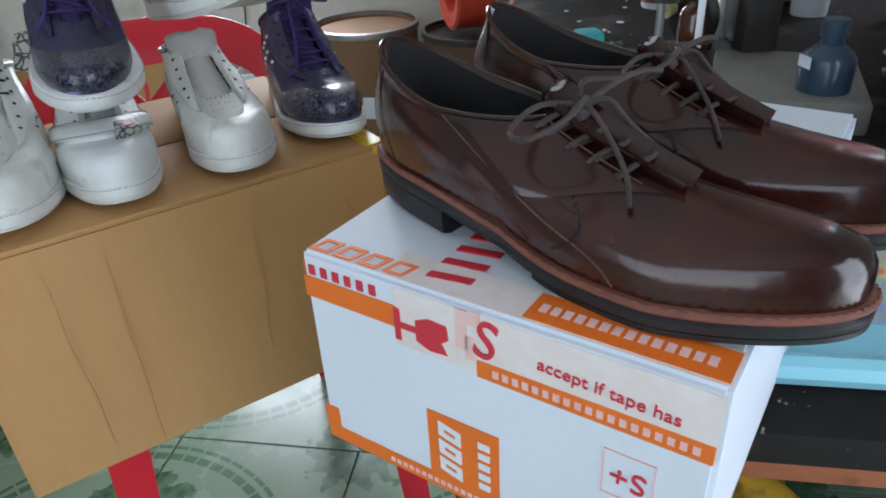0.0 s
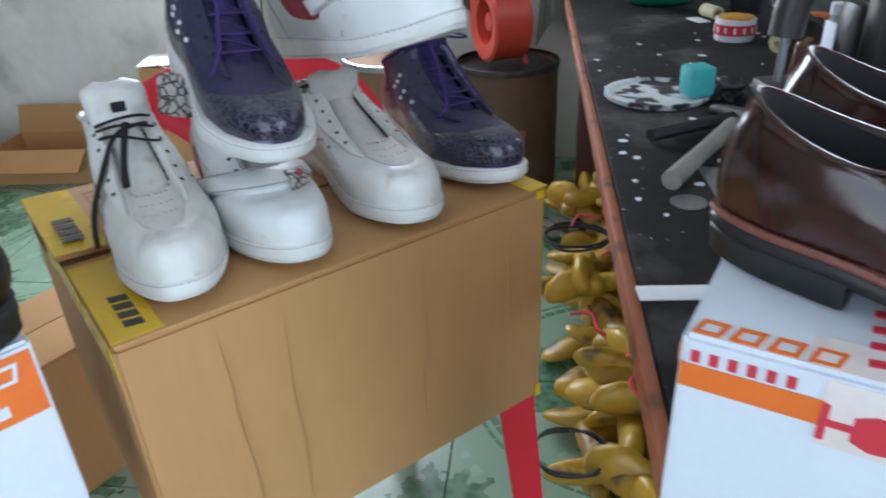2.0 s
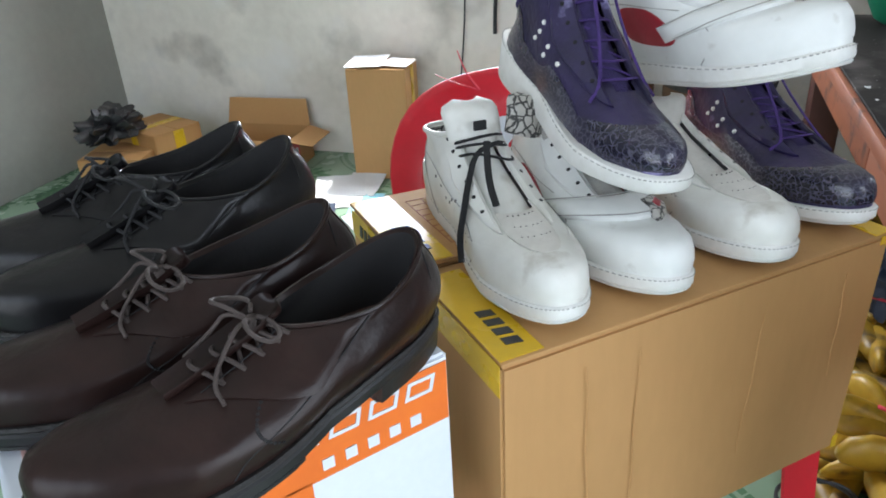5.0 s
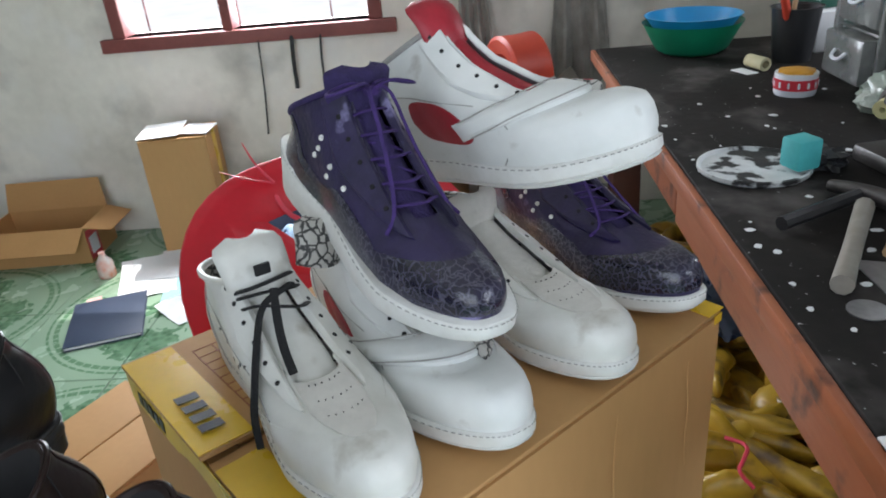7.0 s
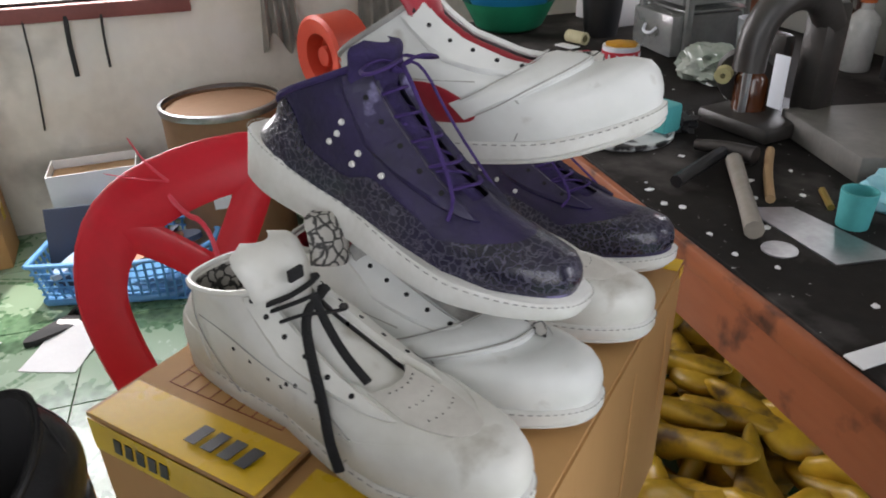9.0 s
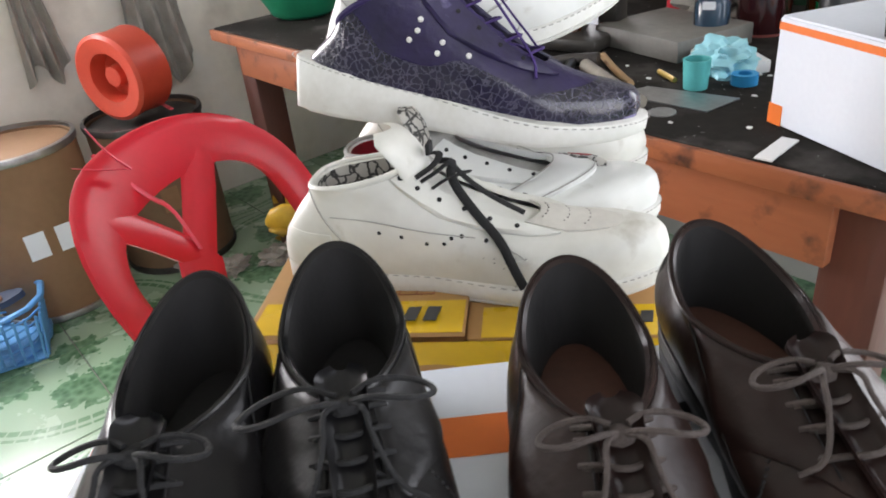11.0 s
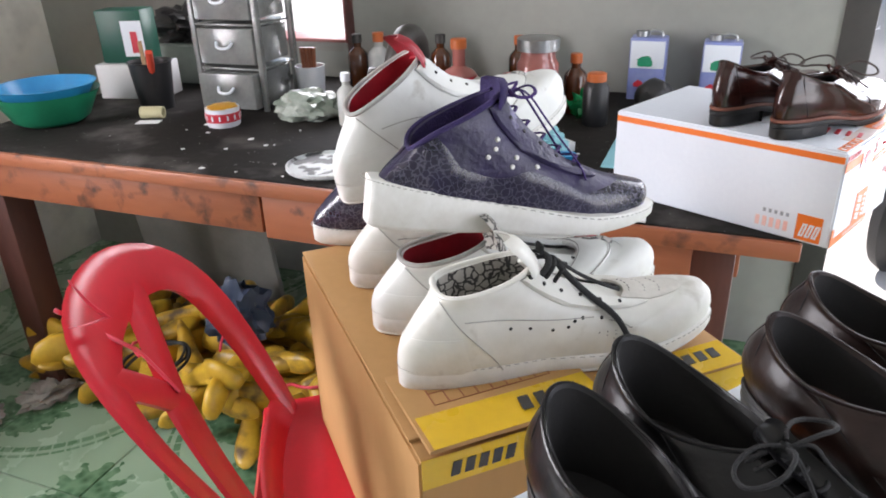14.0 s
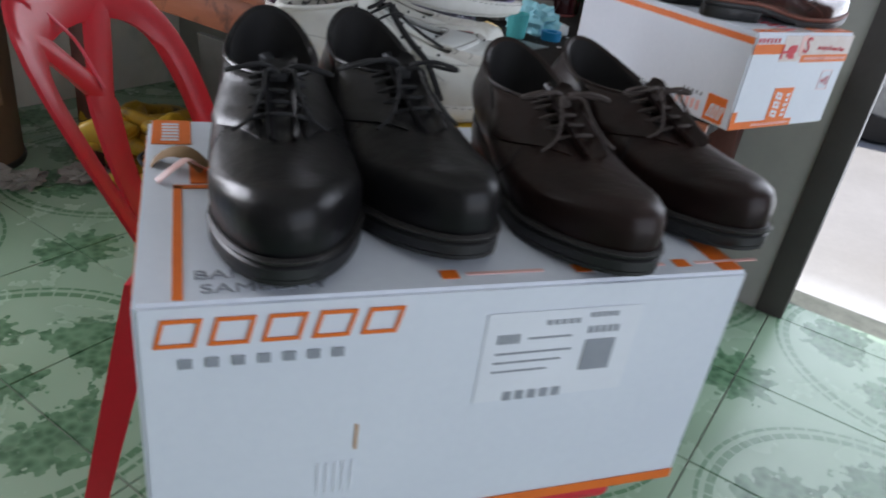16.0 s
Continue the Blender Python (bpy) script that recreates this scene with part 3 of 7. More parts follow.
# ---- shoes ----
class Last:
    """The surface of a shoe's upper: turn 0 is the toe, 180 the heel; rise 0 is the sole's edge, 1 the collar. Lengths in metres, the heel at x = 0, the toe at x = length."""

    def __init__(self, length=0.30, width=0.052, top=0.03, back=0.075, side=0.06, front=0.085, mouth=0.42, mouth_w=0.031, toe_h=0.42, hand=1, point=0.85, lean=0.0, spring=0.012, bulge=0.006, steep=0.0, drop=0.0):
        self.length = length
        self.width = width
        self.top = top
        self.back = back
        self.side = side
        self.front = front
        self.mouth = mouth
        self.mouth_w = mouth_w
        self.toe_h = toe_h
        self.hand = hand
        self.point = point
        self.lean = lean
        self.spring = spring
        self.bulge = bulge
        self.steep = steep
        self.drop = drop

    def outline(self, f, grow=0.0):
        c, s = math.cos(f), math.sin(f)
        x = self.length * (0.5 + 0.5 * c)
        w = table([(0, 0.64), (0.12, 0.71), (0.26, 0.70), (0.42, 0.66), (0.60, 0.87), (0.74, 1.0), (0.88, 0.94), (1, 0.86)], x / self.length)[0] * self.width
        y = math.copysign(abs(s) ** self.point, s) * w + self.hand * 0.007 * math.sin(math.pi * x / self.length)
        k = 1 + grow / 0.05
        return Vector((self.length / 2 + (x - self.length / 2) * (1 + grow / (self.length / 2)), y * k, 0))

    def lift(self, x):
        k = max(0.0, x / self.length - 0.62) / 0.38
        return self.spring * k * k - self.drop * smooth01(0.20, 0.58, x / self.length)

    def rim(self, f):
        c, s = math.cos(f), math.sin(f)
        a = self.mouth * self.length / 2
        x = 0.012 + a + a * c
        y = s * self.mouth_w * (1 - (0.0 if self.steep else 0.25) * max(0, c)) + self.hand * 0.003
        if self.steep:
            # the collar climbs from the heel to the front eyelets, with a slight dip at the ankle
            h = self.back + (self.front - self.back) * (0.5 + 0.5 * c) ** 0.9 - (self.back + self.front - 2 * self.side) * 0.5 * s * s
        else:
            h = self.side + ((self.front - self.side) * c**1.6 if c > 0 else (self.back - self.side) * (-c) ** 1.6)
        return Vector((x - (self.lean if c < 0 else 0) * c * c, y, self.top + h))

    def at(self, turn, rise):
        f = radians(turn)
        o, r = self.outline(f), self.rim(f)
        o.z = self.top
        t = smooth01(-0.15, 0.95, math.cos(f))
        v = max(0.0, min(1.0, rise))
        h = self.toe_h
        fx, fz = table([(0, 0, 0), (0.06, 0.0, 0.30 * h), (0.12, 0.010, 0.58 * h), (0.19, 0.04, 0.82 * h), (0.28, 0.12, h), (0.45, 0.33, h + (1 - h) * (0.16 - 0.06 * self.steep)), (0.62, 0.58, h + (1 - h) * (0.38 - 0.10 * self.steep)), (0.8, 0.82, h + (1 - h) * (0.68 - 0.11 * self.steep)), (0.9, 0.93, h + (1 - h) * (0.84 - 0.05 * self.steep)), (1, 1, 1)], v)
        sx, sz = v**1.7, v
        gx, gz = t * fx + (1 - t) * sx, t * fz + (1 - t) * sz
        p = o.lerp(r, gx)
        p.z = o.z + (r.z - o.z) * gz
        n = Vector((o.x - self.length * 0.45, o.y * 3.2, 0))
        if n.length > 1e-5:
            p += n.normalized() * self.bulge * math.sin(math.pi * min(1, v * 1.15)) * (1 - 0.75 * t)
        p.z += self.lift(p.x)
        return p

    def normal(self, turn, rise):
        e = 0.6
        a = self.at(turn + e, rise) - self.at(turn - e, rise)
        c = self.at(turn, min(1, rise + 0.01)) - self.at(turn, max(0, rise - 0.01))
        n = a.cross(c)
        n.normalize()
        mid = Vector((self.length * 0.45, 0, self.top + 0.02))
        return n if n.dot(self.at(turn, rise) - mid) > 0 else -n

    def upper(self, nu=88, nv=26, throat=0.0):
        """The shell; throat: half the turn of the open slit in front of the collar."""
        bm = bmesh.new()
        rows = [[bm.verts.new(self.at(360 * i / nu, j / nv)) for i in range(nu)] for j in range(nv + 1)]
        # rolled collar edge
        for inset, drop in ((0.0022, 0.0016), (0.0045, -0.001)):
            row = []
            for i in range(nu):
                f = 2 * math.pi * i / nu
                p = self.at(360 * i / nu, 1)
                c = Vector((0.012 + self.mouth * self.length / 2, 0, p.z))
                d = c - p
                row.append(bm.verts.new(p + d.normalized() * inset + Vector((0, 0, drop))))
            rows.append(row)
        for j, (a, c) in enumerate(zip(rows, rows[1:])):
            for i in range(nu):
                turn = min(360 * (i + 0.5) / nu, 360 - 360 * (i + 0.5) / nu)
                if turn < throat and j / nv > 0.50 + 0.10 * (turn / throat) ** 2:
                    continue
                bm.faces.new((a[i], a[(i + 1) % nu], c[(i + 1) % nu], c[i]))
        return bm

    def lining(self, nu=44, nv=8):
        bm = bmesh.new()
        rows = []
        for j in range(nv + 1):
            v = 1 - j / nv
            row = []
            for i in range(nu):
                turn = 360 * i / nu
                r = self.at(turn, 1)
                c = Vector((0.012 + self.mouth * self.length * 0.5, 0, r.z))
                p = r + (c - r).normalized() * (0.0044 + 0.002 * (1 - v))
                o = self.outline(radians(turn)) * 0.84 + Vector((0.018, 0, 0))
                o.x = min(o.x, self.length * 0.72)
                p.x, p.y = p.x + (o.x - p.x) * (1 - v) ** 1.5, p.y + (o.y - p.y) * (1 - v) ** 1.5
                p.z = self.top + 0.006 + (r.z - 0.001 - self.top - 0.006) * v
                row.append(bm.verts.new(p))
            rows.append(row)
        for a, c in zip(rows, rows[1:]):
            for i in range(nu):
                bm.faces.new((a[i], c[i], c[(i + 1) % nu], a[(i + 1) % nu]))
        return bm

    def insole(self, nu=40):
        bm = bmesh.new()
        pts = []
        for i in range(nu):
            o = self.outline(2 * math.pi * i / nu) * 0.83 + Vector((0.018, 0, 0))
            pts.append((min(o.x, self.length * 0.72), o.y))
        return prism(pts, 0.004, m=Matrix.Translation((0, 0, self.top + 0.004)))

    def slab(self, z0, z1, grow, nu=80, a=0.0, b=1.0, flare=0.0, bow=0.0, heel=0.0):
        """A layer of the sole between two heights; a, b: the part of the length it covers."""
        bm = bmesh.new()
        rows = []
        prof = [(z0, grow + flare - 0.0025), (z0 + 0.0025, grow + flare), (z1 - 0.002, grow), (z1, grow - 0.002)]
        for z, g in prof:
            row = []
            for i in range(nu):
                p = self.outline(2 * math.pi * i / nu, g)
                x = min(max(p.x, a * self.length - 0.004), b * self.length + 0.01)
                if b < 1 and p.x > x:
                    # the straight front of a heel block, no wider than the waist there
                    p.y = max(-1.0, min(1.0, p.y / (0.8 * self.width))) * 0.66 * self.width
                row.append(bm.verts.new((x, p.y, z + (heel * max(0.0, 1 - p.x / self.length) ** 1.3 if z > 0.5 * (z0 + z1) else 0) + self.lift(x) + bow * math.sin(math.pi * min(1, max(0, (p.x / self.length - 0.15) / 0.5))))))
            rows.append(row)
        for r, q in zip(rows, rows[1:]):
            for i in range(nu):
                bm.faces.new((r[i], r[(i + 1) % nu], q[(i + 1) % nu], q[i]))
        bm.faces.new(rows[0][::-1])
        bm.faces.new(rows[-1])
        return bm

    def patch(self, t0, t1, v0, v1, off=0.002, nt=14, nv=10, shape=None):
        """A sheet that lies on the upper between turns and rises; shape(s, q) maps 0..1 squares to 0..1 squares."""
        bm = bmesh.new()
        lay = []
        for o in (off, min(-0.001, off - 0.004)):
            rows = []
            for j in range(nv + 1):
                row = []
                for i in range(nt + 1):
                    s, q = i / nt, j / nv
                    if shape:
                        s, q = shape(s, q)
                    turn, rise = t0 + (t1 - t0) * s, v0 + (v1 - v0) * q
                    edge = min(i, nt - i, j, nv - j)
                    row.append(bm.verts.new(self.at(turn, rise) + self.normal(turn, rise) * (o if edge or o < 0 else off * 0.55)))
                rows.append(row)
            lay.append(rows)
        for k, rows in enumerate(lay):
            for r, q in zip(rows, rows[1:]):
                for i in range(nt):
                    fs = (r[i], r[i + 1], q[i + 1], q[i])
                    bm.faces.new(fs if k == 0 else fs[::-1])
        A, B = lay
        loop = [(0, i) for i in range(nt)] + [(j, nt) for j in range(nv)] + [(nv, i) for i in range(nt, 0, -1)] + [(j, 0) for j in range(nv, 0, -1)]
        for (a, b), (c, d) in zip(loop, loop[1:] + loop[:1]):
            bm.faces.new((A[a][b], A[c][d], B[c][d], B[a][b]))
        return bm

    def dot(self, turn, rise, r, bm, n=10, high=0.0012):
        p, nn = self.at(turn, rise), self.normal(turn, rise)
        m = Matrix.Translation(p + nn * -0.0006) @ nn.to_track_quat("Z", "Y").to_matrix().to_4x4()
        return lathe([(0.0001, 0), (r, 0), (r, high * 0.6), (r * 0.7, high + 0.0006), (0.0001, high + 0.0006)], n, bm, m)

    def on(self, turn, rise, off=0.003):
        return self.at(turn, rise) + self.normal(turn, rise) * off

    def seam(self, way, r=0.0007, off=0.0006, bm=None):
        return tube([self.on(t, v, off) for t, v in way], r, 5, bm)


def tongue(last, v0, high, width, material, parent, name="tongue", back=0.0, thick=0.006, label="", droop=0.0):
    bm = bmesh.new()
    pts = [last.at(0, v0 + (1 - v0) * k / 6) + last.normal(0, min(0.97, v0 + (1 - v0) * k / 6)) * (-0.004 + 0.0045 * min(1, k / 3)) for k in range(7)]
    d = (pts[-1] - pts[-3]).normalized()
    for k in range(1, 8):
        pts.append(pts[6] + d * high * k / 7 + Vector((-back, 0, 0)) * (k / 7) ** 2 + Vector((0, 0, -droop)) * (k / 7) ** 2)
    rows = []
    for k, p in enumerate(pts):
        dd = (pts[min(k + 1, len(pts) - 1)] - pts[max(k - 1, 0)]).normalized()
        up = Vector((0, 1, 0)).cross(dd) * -1
        w = width * (0.62 + 0.38 * k / len(pts)) * math.sqrt(max(0.06, 1 - max(0.0, (k - len(pts) + 5) / 4.2) ** 2.4))
        row = []
        for j in range(9):
            s = j / 4 - 1
            row.append(bm.verts.new(p + Vector((0, w * s, 0)) - up * (abs(s) ** 2.2 * width * 0.55) + up * 0.001))
        for j in range(9):
            s = 1 - j / 4
            row.append(bm.verts.new(p + Vector((0, w * s, 0)) - up * (abs(s) ** 2.2 * width * 0.55 + thick * (1 - 0.5 * abs(s)))))
        rows.append(row)
    for a, c in zip(rows, rows[1:]):
        for j in range(18):
            bm.faces.new((a[j], a[(j + 1) % 18], c[(j + 1) % 18], c[j]))
    bm.faces.new(rows[-1])
    return part(name, bm, material, parent, label)


def tongue_flap(last, high, width, material, parent, back=0.3, thick=0.008, label=""):
    """A padded tongue that stands up out of the collar's front and curves round the ankle."""
    bm, rows = bmesh.new(), []
    base = last.at(0, 0.95) + Vector((-0.004, 0, -0.012))
    n = 9
    for k in range(n + 1):
        f = k / n
        c = base + Vector((-back * high * f * f, 0, (high + 0.012) * f))
        w = width * (0.9 + 0.1 * f) * math.sqrt(max(0.05, 1 - max(0.0, (f - 0.74) / 0.28) ** 2.5))
        row = []
        for side in (0, 1):
            for j in range(9):
                s = (j / 4 - 1) * (1 if side == 0 else -1)
                t = thick * (1 - 0.6 * s * s) * (0.4 if k == n else 1)
                row.append(bm.verts.new(c + Vector((-0.4 * width * s * s + (t * 0.5 if side == 0 else -t * 0.5), w * s, 0))))
        rows.append(row)
    for a, c in zip(rows, rows[1:]):
        for j in range(18):
            bm.faces.new((a[j], a[(j + 1) % 18], c[(j + 1) % 18], c[j]))
    bm.faces.new(rows[-1])
    return part("tongue", bm, material, parent, label, angle=60)


def lacing(last, vs, t, material, parent, r=0.0015, bow=True, spread=1.0, seed=0, flat=1.0):
    """Bars across the throat at the rises vs, between the turns t and -t, with a bow at the top."""
    rnd = random.Random(seed)
    for i, v in enumerate(vs):
        tt = t * (1 + 0.25 * i / len(vs))
        a, c = last.on(tt, v, 0.0022), last.on(-tt, v + rnd.uniform(-0.01, 0.01), 0.0022)
        m = last.on(0, v, 0.006)
        part("lace", tube([a + (a - m) * 0.1, a.lerp(m, 0.4) + Vector((0, 0, 0.003)), m + Vector((0, 0, 0.0025)), c.lerp(m, 0.4) + Vector((0, 0, 0.003)), c + (c - m) * 0.1], r, 7, flat=flat), material, parent)
        if i + 1 < len(vs):
            d = last.on(-tt, vs[i + 1], 0.003)
            part("lace", tube([a, a.lerp(d, 0.5) + Vector((0, 0, 0.0045)), d], r, 7, flat=flat), material, parent)
    if bow:
        k = last.on(0, vs[-1], 0.008)
        d = (last.at(0, vs[-1]) - last.at(0, max(0, vs[-1] - 0.2))).normalized()
        part("knot", crumpled(0.006, 0.007, 0.005, seed + 3, 2, 0.3), material, parent, m=Matrix.Translation(k - Vector((0, 0, 0.004))))
        for s in (1, -1):
            q = rnd.uniform(0.8, 1.2) * spread
            part("lace_loop", tube([k, k + Vector((0.014, s * 0.014, 0.014)) * q, k + Vector((0.018, s * 0.036, 0.010)) * q, k + Vector((0.006, s * 0.050, 0.002)) * q, k + Vector((-0.010, s * 0.040, 0.0)) * q, k + Vector((-0.010, s * 0.018, 0.006)) * q, k + Vector((-0.002, s * 0.004, 0.004))], r, 7, flat=flat), material, parent)
            e = rnd.uniform(0.8, 1.25) * spread
            e1 = last.on(s * 26, max(0.3, vs[0] - 0.02), 0.006)
            e2 = last.on(s * 44, max(0.25, vs[0] - 0.12 * e), 0.004)
            part("lace_end", tube([k, k + Vector((0.012, s * 0.01, 0.008)), e1.lerp(k, 0.45) + Vector((0, 0, 0.008)), e1, e2], r * 0.9, 7, flat=flat), material, parent)


def dress_shoe(label, m, leather, lining_mat, welt_mat, lace_mat, hand=1, length=0.30, width=0.050, cap=False, seed=1, brogue=False, group="", spread=1.0, toe_h=0.46, high=1.0, mouth_w=0.031):
    """A lace-up derby shoe with a welted sole and a stacked heel."""
    t = thing("dress_shoe", label, "shoe", m, group)
    arch = 0.0165 if brogue else 0.0140
    L = Last(length, width, 0.031, 0.074 * high, 0.050 * high, 0.064 * high, 0.43, mouth_w, toe_h, hand, 0.82, spring=0.010, bulge=0.004 if brogue else 0.009, drop=arch)
    part("upper", L.upper(), leather, t)
    part("lining", L.lining(), LINING, t, "dark inner lining")
    part("insole", L.insole(), lining_mat, t)
    part("sole", L.slab(arch + 0.001, 0.026, 0.0035), BLACK_RUBBER, t, "thin black sole")
    part("welt", L.slab(0.026, 0.0312, 0.0045), welt_mat, t, "stitched welt round the sole")
    bm = bmesh.new()
    for i in range(96):
        f = 2 * math.pi * i / 96
        p = L.outline(f, 0.0030)
        q = L.outline(f + 0.028, 0.0030)
        z = 0.0312
        tube([p + Vector((0, 0, z + L.lift(p.x))), q + Vector((0, 0, z + L.lift(q.x)))], 0.0006, 4, bm)
    part("welt_stitching", bm, THREAD if welt_mat is WELT else DARK_WELT, t)
    part("heel", L.slab(0.0, 0.0185, 0.0025, b=0.24, flare=-0.001), BLACK_RUBBER, t, "black block heel")
    # forefoot tread that carries the front
    part("tread", L.slab(arch, arch + 0.0015, 0.0030, a=0.52), BLACK_RUBBER, t)
    for s in (1, -1):
        quarter = part("quarter", L.patch(s * 21, s * 84, 0.60, 0.985, 0.0026, 16, 12, lambda a, q: (a, q + (1 - q) * 0.55 * a * (1 - a) - 0.10 * (1 - q) * a)), leather, t)
        for q in (0.69, 0.76, 0.83, 0.90, 0.96):
            part("eyelet", L.dot(s * (28 + 8 * (q - 0.69)), q, 0.0024, bmesh.new(), 10, 0.0026), DARK_STEEL, quarter)
        part("seam", L.seam([(s * 24, 0.64), (s * 24, 0.75), (s * 24, 0.9), (s * 24, 0.97)], 0.0005, 0.0030), THREAD if brogue else BLACK_LACE, quarter)
        part("seam", L.seam([(s * 88, 0.97), (s * 84, 0.7), (s * 78, 0.45), (s * 72, 0.2), (s * 70, 0.03)], 0.0006, 0.0003), THREAD if brogue else BLACK_LACE, t)
        part("seam", L.seam([(s * 150, 0.98), (s * 146, 0.6), (s * 142, 0.3), (s * 140, 0.03)], 0.0005, 0.0002), BLACK_LACE, t)
        bm = bmesh.new()
        for k in range(15):
            L.dot(s * (56 + 26 * k / 14), 0.62 - 0.42 * k / 14, 0.0014, bm, 6, 0.0006)
        part("perforation", bm, BLACK_LACE, t)
    part("collar_binding", tube([L.at(tt, 1) + Vector((0, 0, 0.0006)) for tt in range(22, 339, 9)], 0.0016, 6), leather, t)
    part("heel_strip", L.patch(174, 186, 0.05, 0.98, 0.0014, 4, 10), leather, t)
    if cap:
        part("toe_cap", L.patch(-62, 62, 0.0, 0.30, 0.0012, 24, 10), leather, t, "plain stitched toe cap")
    tongue(L, 0.60, 0.012, 0.015, leather, t, back=0.002, thick=0.004)
    lacing(L, (0.69, 0.76, 0.83, 0.90, 0.96), 28, lace_mat, t, 0.0016, True, spread, seed)
    return t


def sneaker(label, m, main, panel, liner, hand=1, length=0.335, width=0.053, back=0.105, front=0.125, side=0.09, scaly=None, swoosh=None, strap=False, dots=False, perforated=False, cutout=False, laces=None, seed=1, lean=0.0, tongue_mat=None, tongue_up=0.02, tongue_back=0.3, sole_heel=0.012, sole_grow=0.0035, collar=None, mid=None, binding=None, gap=24, group="", toe_h=0.30, steep=0.8):
    """A high-top sneaker with a cupped sole, overlays, tongue and collar."""
    t = thing("high_top_sneaker", label, "sneaker", m, group)
    mid = mid or WHITE_RUBBER
    L = Last(length, width, 0.017, back, side, front, 0.37, 0.034, toe_h, hand, 0.78, lean, spring=0.016, bulge=0.006, steep=steep)
    part("upper", L.upper(throat=gap - 2), main, t)
    part("lining", L.lining(), liner, t, "inner collar lining")
    part("insole", L.insole(), liner, t)
    part("midsole", L.slab(0.004, 0.018, sole_grow, flare=0.0, heel=sole_heel), mid, t, "white rubber cup sole")
    part("outsole", L.slab(0.0, 0.0045, 0.0018), mid, t)
    bm = bmesh.new()
    for i in range(110):
        f = 2 * math.pi * i / 110
        p, q = L.outline(f, sole_grow + 0.0001), L.outline(f + 0.03, sole_grow + 0.0001)
        tube([p + Vector((0, 0, 0.0160 + L.lift(p.x) + sole_heel * max(0.0, 1 - p.x / L.length) ** 1.3)), q + Vector((0, 0, 0.0160 + L.lift(q.x) + sole_heel * max(0.0, 1 - q.x / L.length) ** 1.3))], 0.0006, 4, bm)
    part("sole_stitching", bm, GREY_FABRIC, t)
    # toe overlay, heel counter, lace panels
    part("toe_box", L.patch(-72, 72, 0.03, 0.36, 0.0014, 30, 10, lambda a, q: (a, q * (1 - 0.25 * abs(2 * a - 1) ** 2))), scaly or main, t, "toe overlay")
    part("heel_counter", L.patch(128, 232, 0.03, 0.52, 0.0016, 24, 8), scaly or panel, t, "heel overlay")
    for s in (1, -1):
        pan = part("lace_panel", L.patch(s * gap, s * 62, 0.46, 0.985, 0.0056, 14, 14, lambda a, q: (a * (1 - 0.25 * q), q + (1 - q) * 0.5 * a * a)), panel, t)
        for k in range(6):
            q = 0.56 + 0.082 * k
            part("eyelet", L.dot(s * (gap + 8 + 1.5 * k), q, 0.0030, bmesh.new(), 10, 0.0062), BLACK_LACE, pan)
        if scaly:
            part("side_overlay", L.patch(s * 60, s * 128, 0.03, 0.72, 0.0013, 20, 8, lambda a, q: (a, q * (0.55 + 0.45 * a + 0.12 * math.sin(9 * a)))), scaly, t, "glossy scaled overlay")
            part("ankle_panel", L.patch(s * 108, s * 165, 0.5, 0.97, 0.0020, 14, 8, lambda a, q: (a, q)), scaly, t)
        if swoosh:
            def wing(a, q):
                return a, 0.5 + 0.25 * (a - 0.5) + (q - 0.5) * math.sqrt(max(0.02, 1 - (2 * a - 1) ** 4))
            part("side_flash", L.patch(s * 80, s * 108, 0.24, 0.62, 0.0020, 16, 6, wing), swoosh, t, "red side flash")
        if dots:
            for k, (tt, vv) in enumerate(((64, 0.60), (72, 0.68), (82, 0.60), (80, 0.76), (70, 0.82), (90, 0.70))):
                part("stud", L.dot(s * tt, vv, 0.0027, bmesh.new(), 12, 0.0022), WHITE_RUBBER, t)
        if perforated:
            bm = bmesh.new()
            for k in range(24):
                L.dot(s * (52 + 3.2 * (k % 8) + (k // 8)), 0.16 + 0.06 * (k // 8) + 0.008 * (k % 8), 0.0008, bm, 6, 0.0003)
            for k in range(7):
                L.dot(s * (62 + 7 * k), 0.52 + 0.05 * math.sin(k * 1.3), 0.0022, bm, 8, 0.0005)
            part("perforation", bm, BLACK_LACE, t)
        if scaly:
            continue
        part("seam", L.seam([(s * 74, 0.04), (s * 66, 0.20), (s * 62, 0.36), (s * 62, 0.48)], 0.0006, 0.0006), GREY_FABRIC, t)
        part("seam", L.seam([(s * 150, 0.96), (s * 132, 0.75), (s * 124, 0.52), (s * 118, 0.25), (s * 116, 0.04)], 0.0006, 0.0018), GREY_FABRIC, t)
        part("seam", L.seam([(s * 64, 0.55), (s * 84, 0.60), (s * 104, 0.70), (s * 124, 0.72)], 0.0006, 0.0006), GREY_FABRIC, t)
    if cutout:
        part("throat_panel", L.patch(-26, 26, 0.33, 0.58, 0.0030, 10, 8, lambda a, q: (a, q + (1 - q) * 0.5 * abs(2 * a - 1) ** 2.5)), PALE_TONGUE, t, "exposed perforated tongue base")
        bm = bmesh.new()
        for k in range(18):
            L.dot(-14 + 5.6 * (k % 6), 0.44 + 0.06 * (k // 6), 0.0009, bm, 6, 0.0034)
        part("perforation", bm, BLACK_LACE, t)
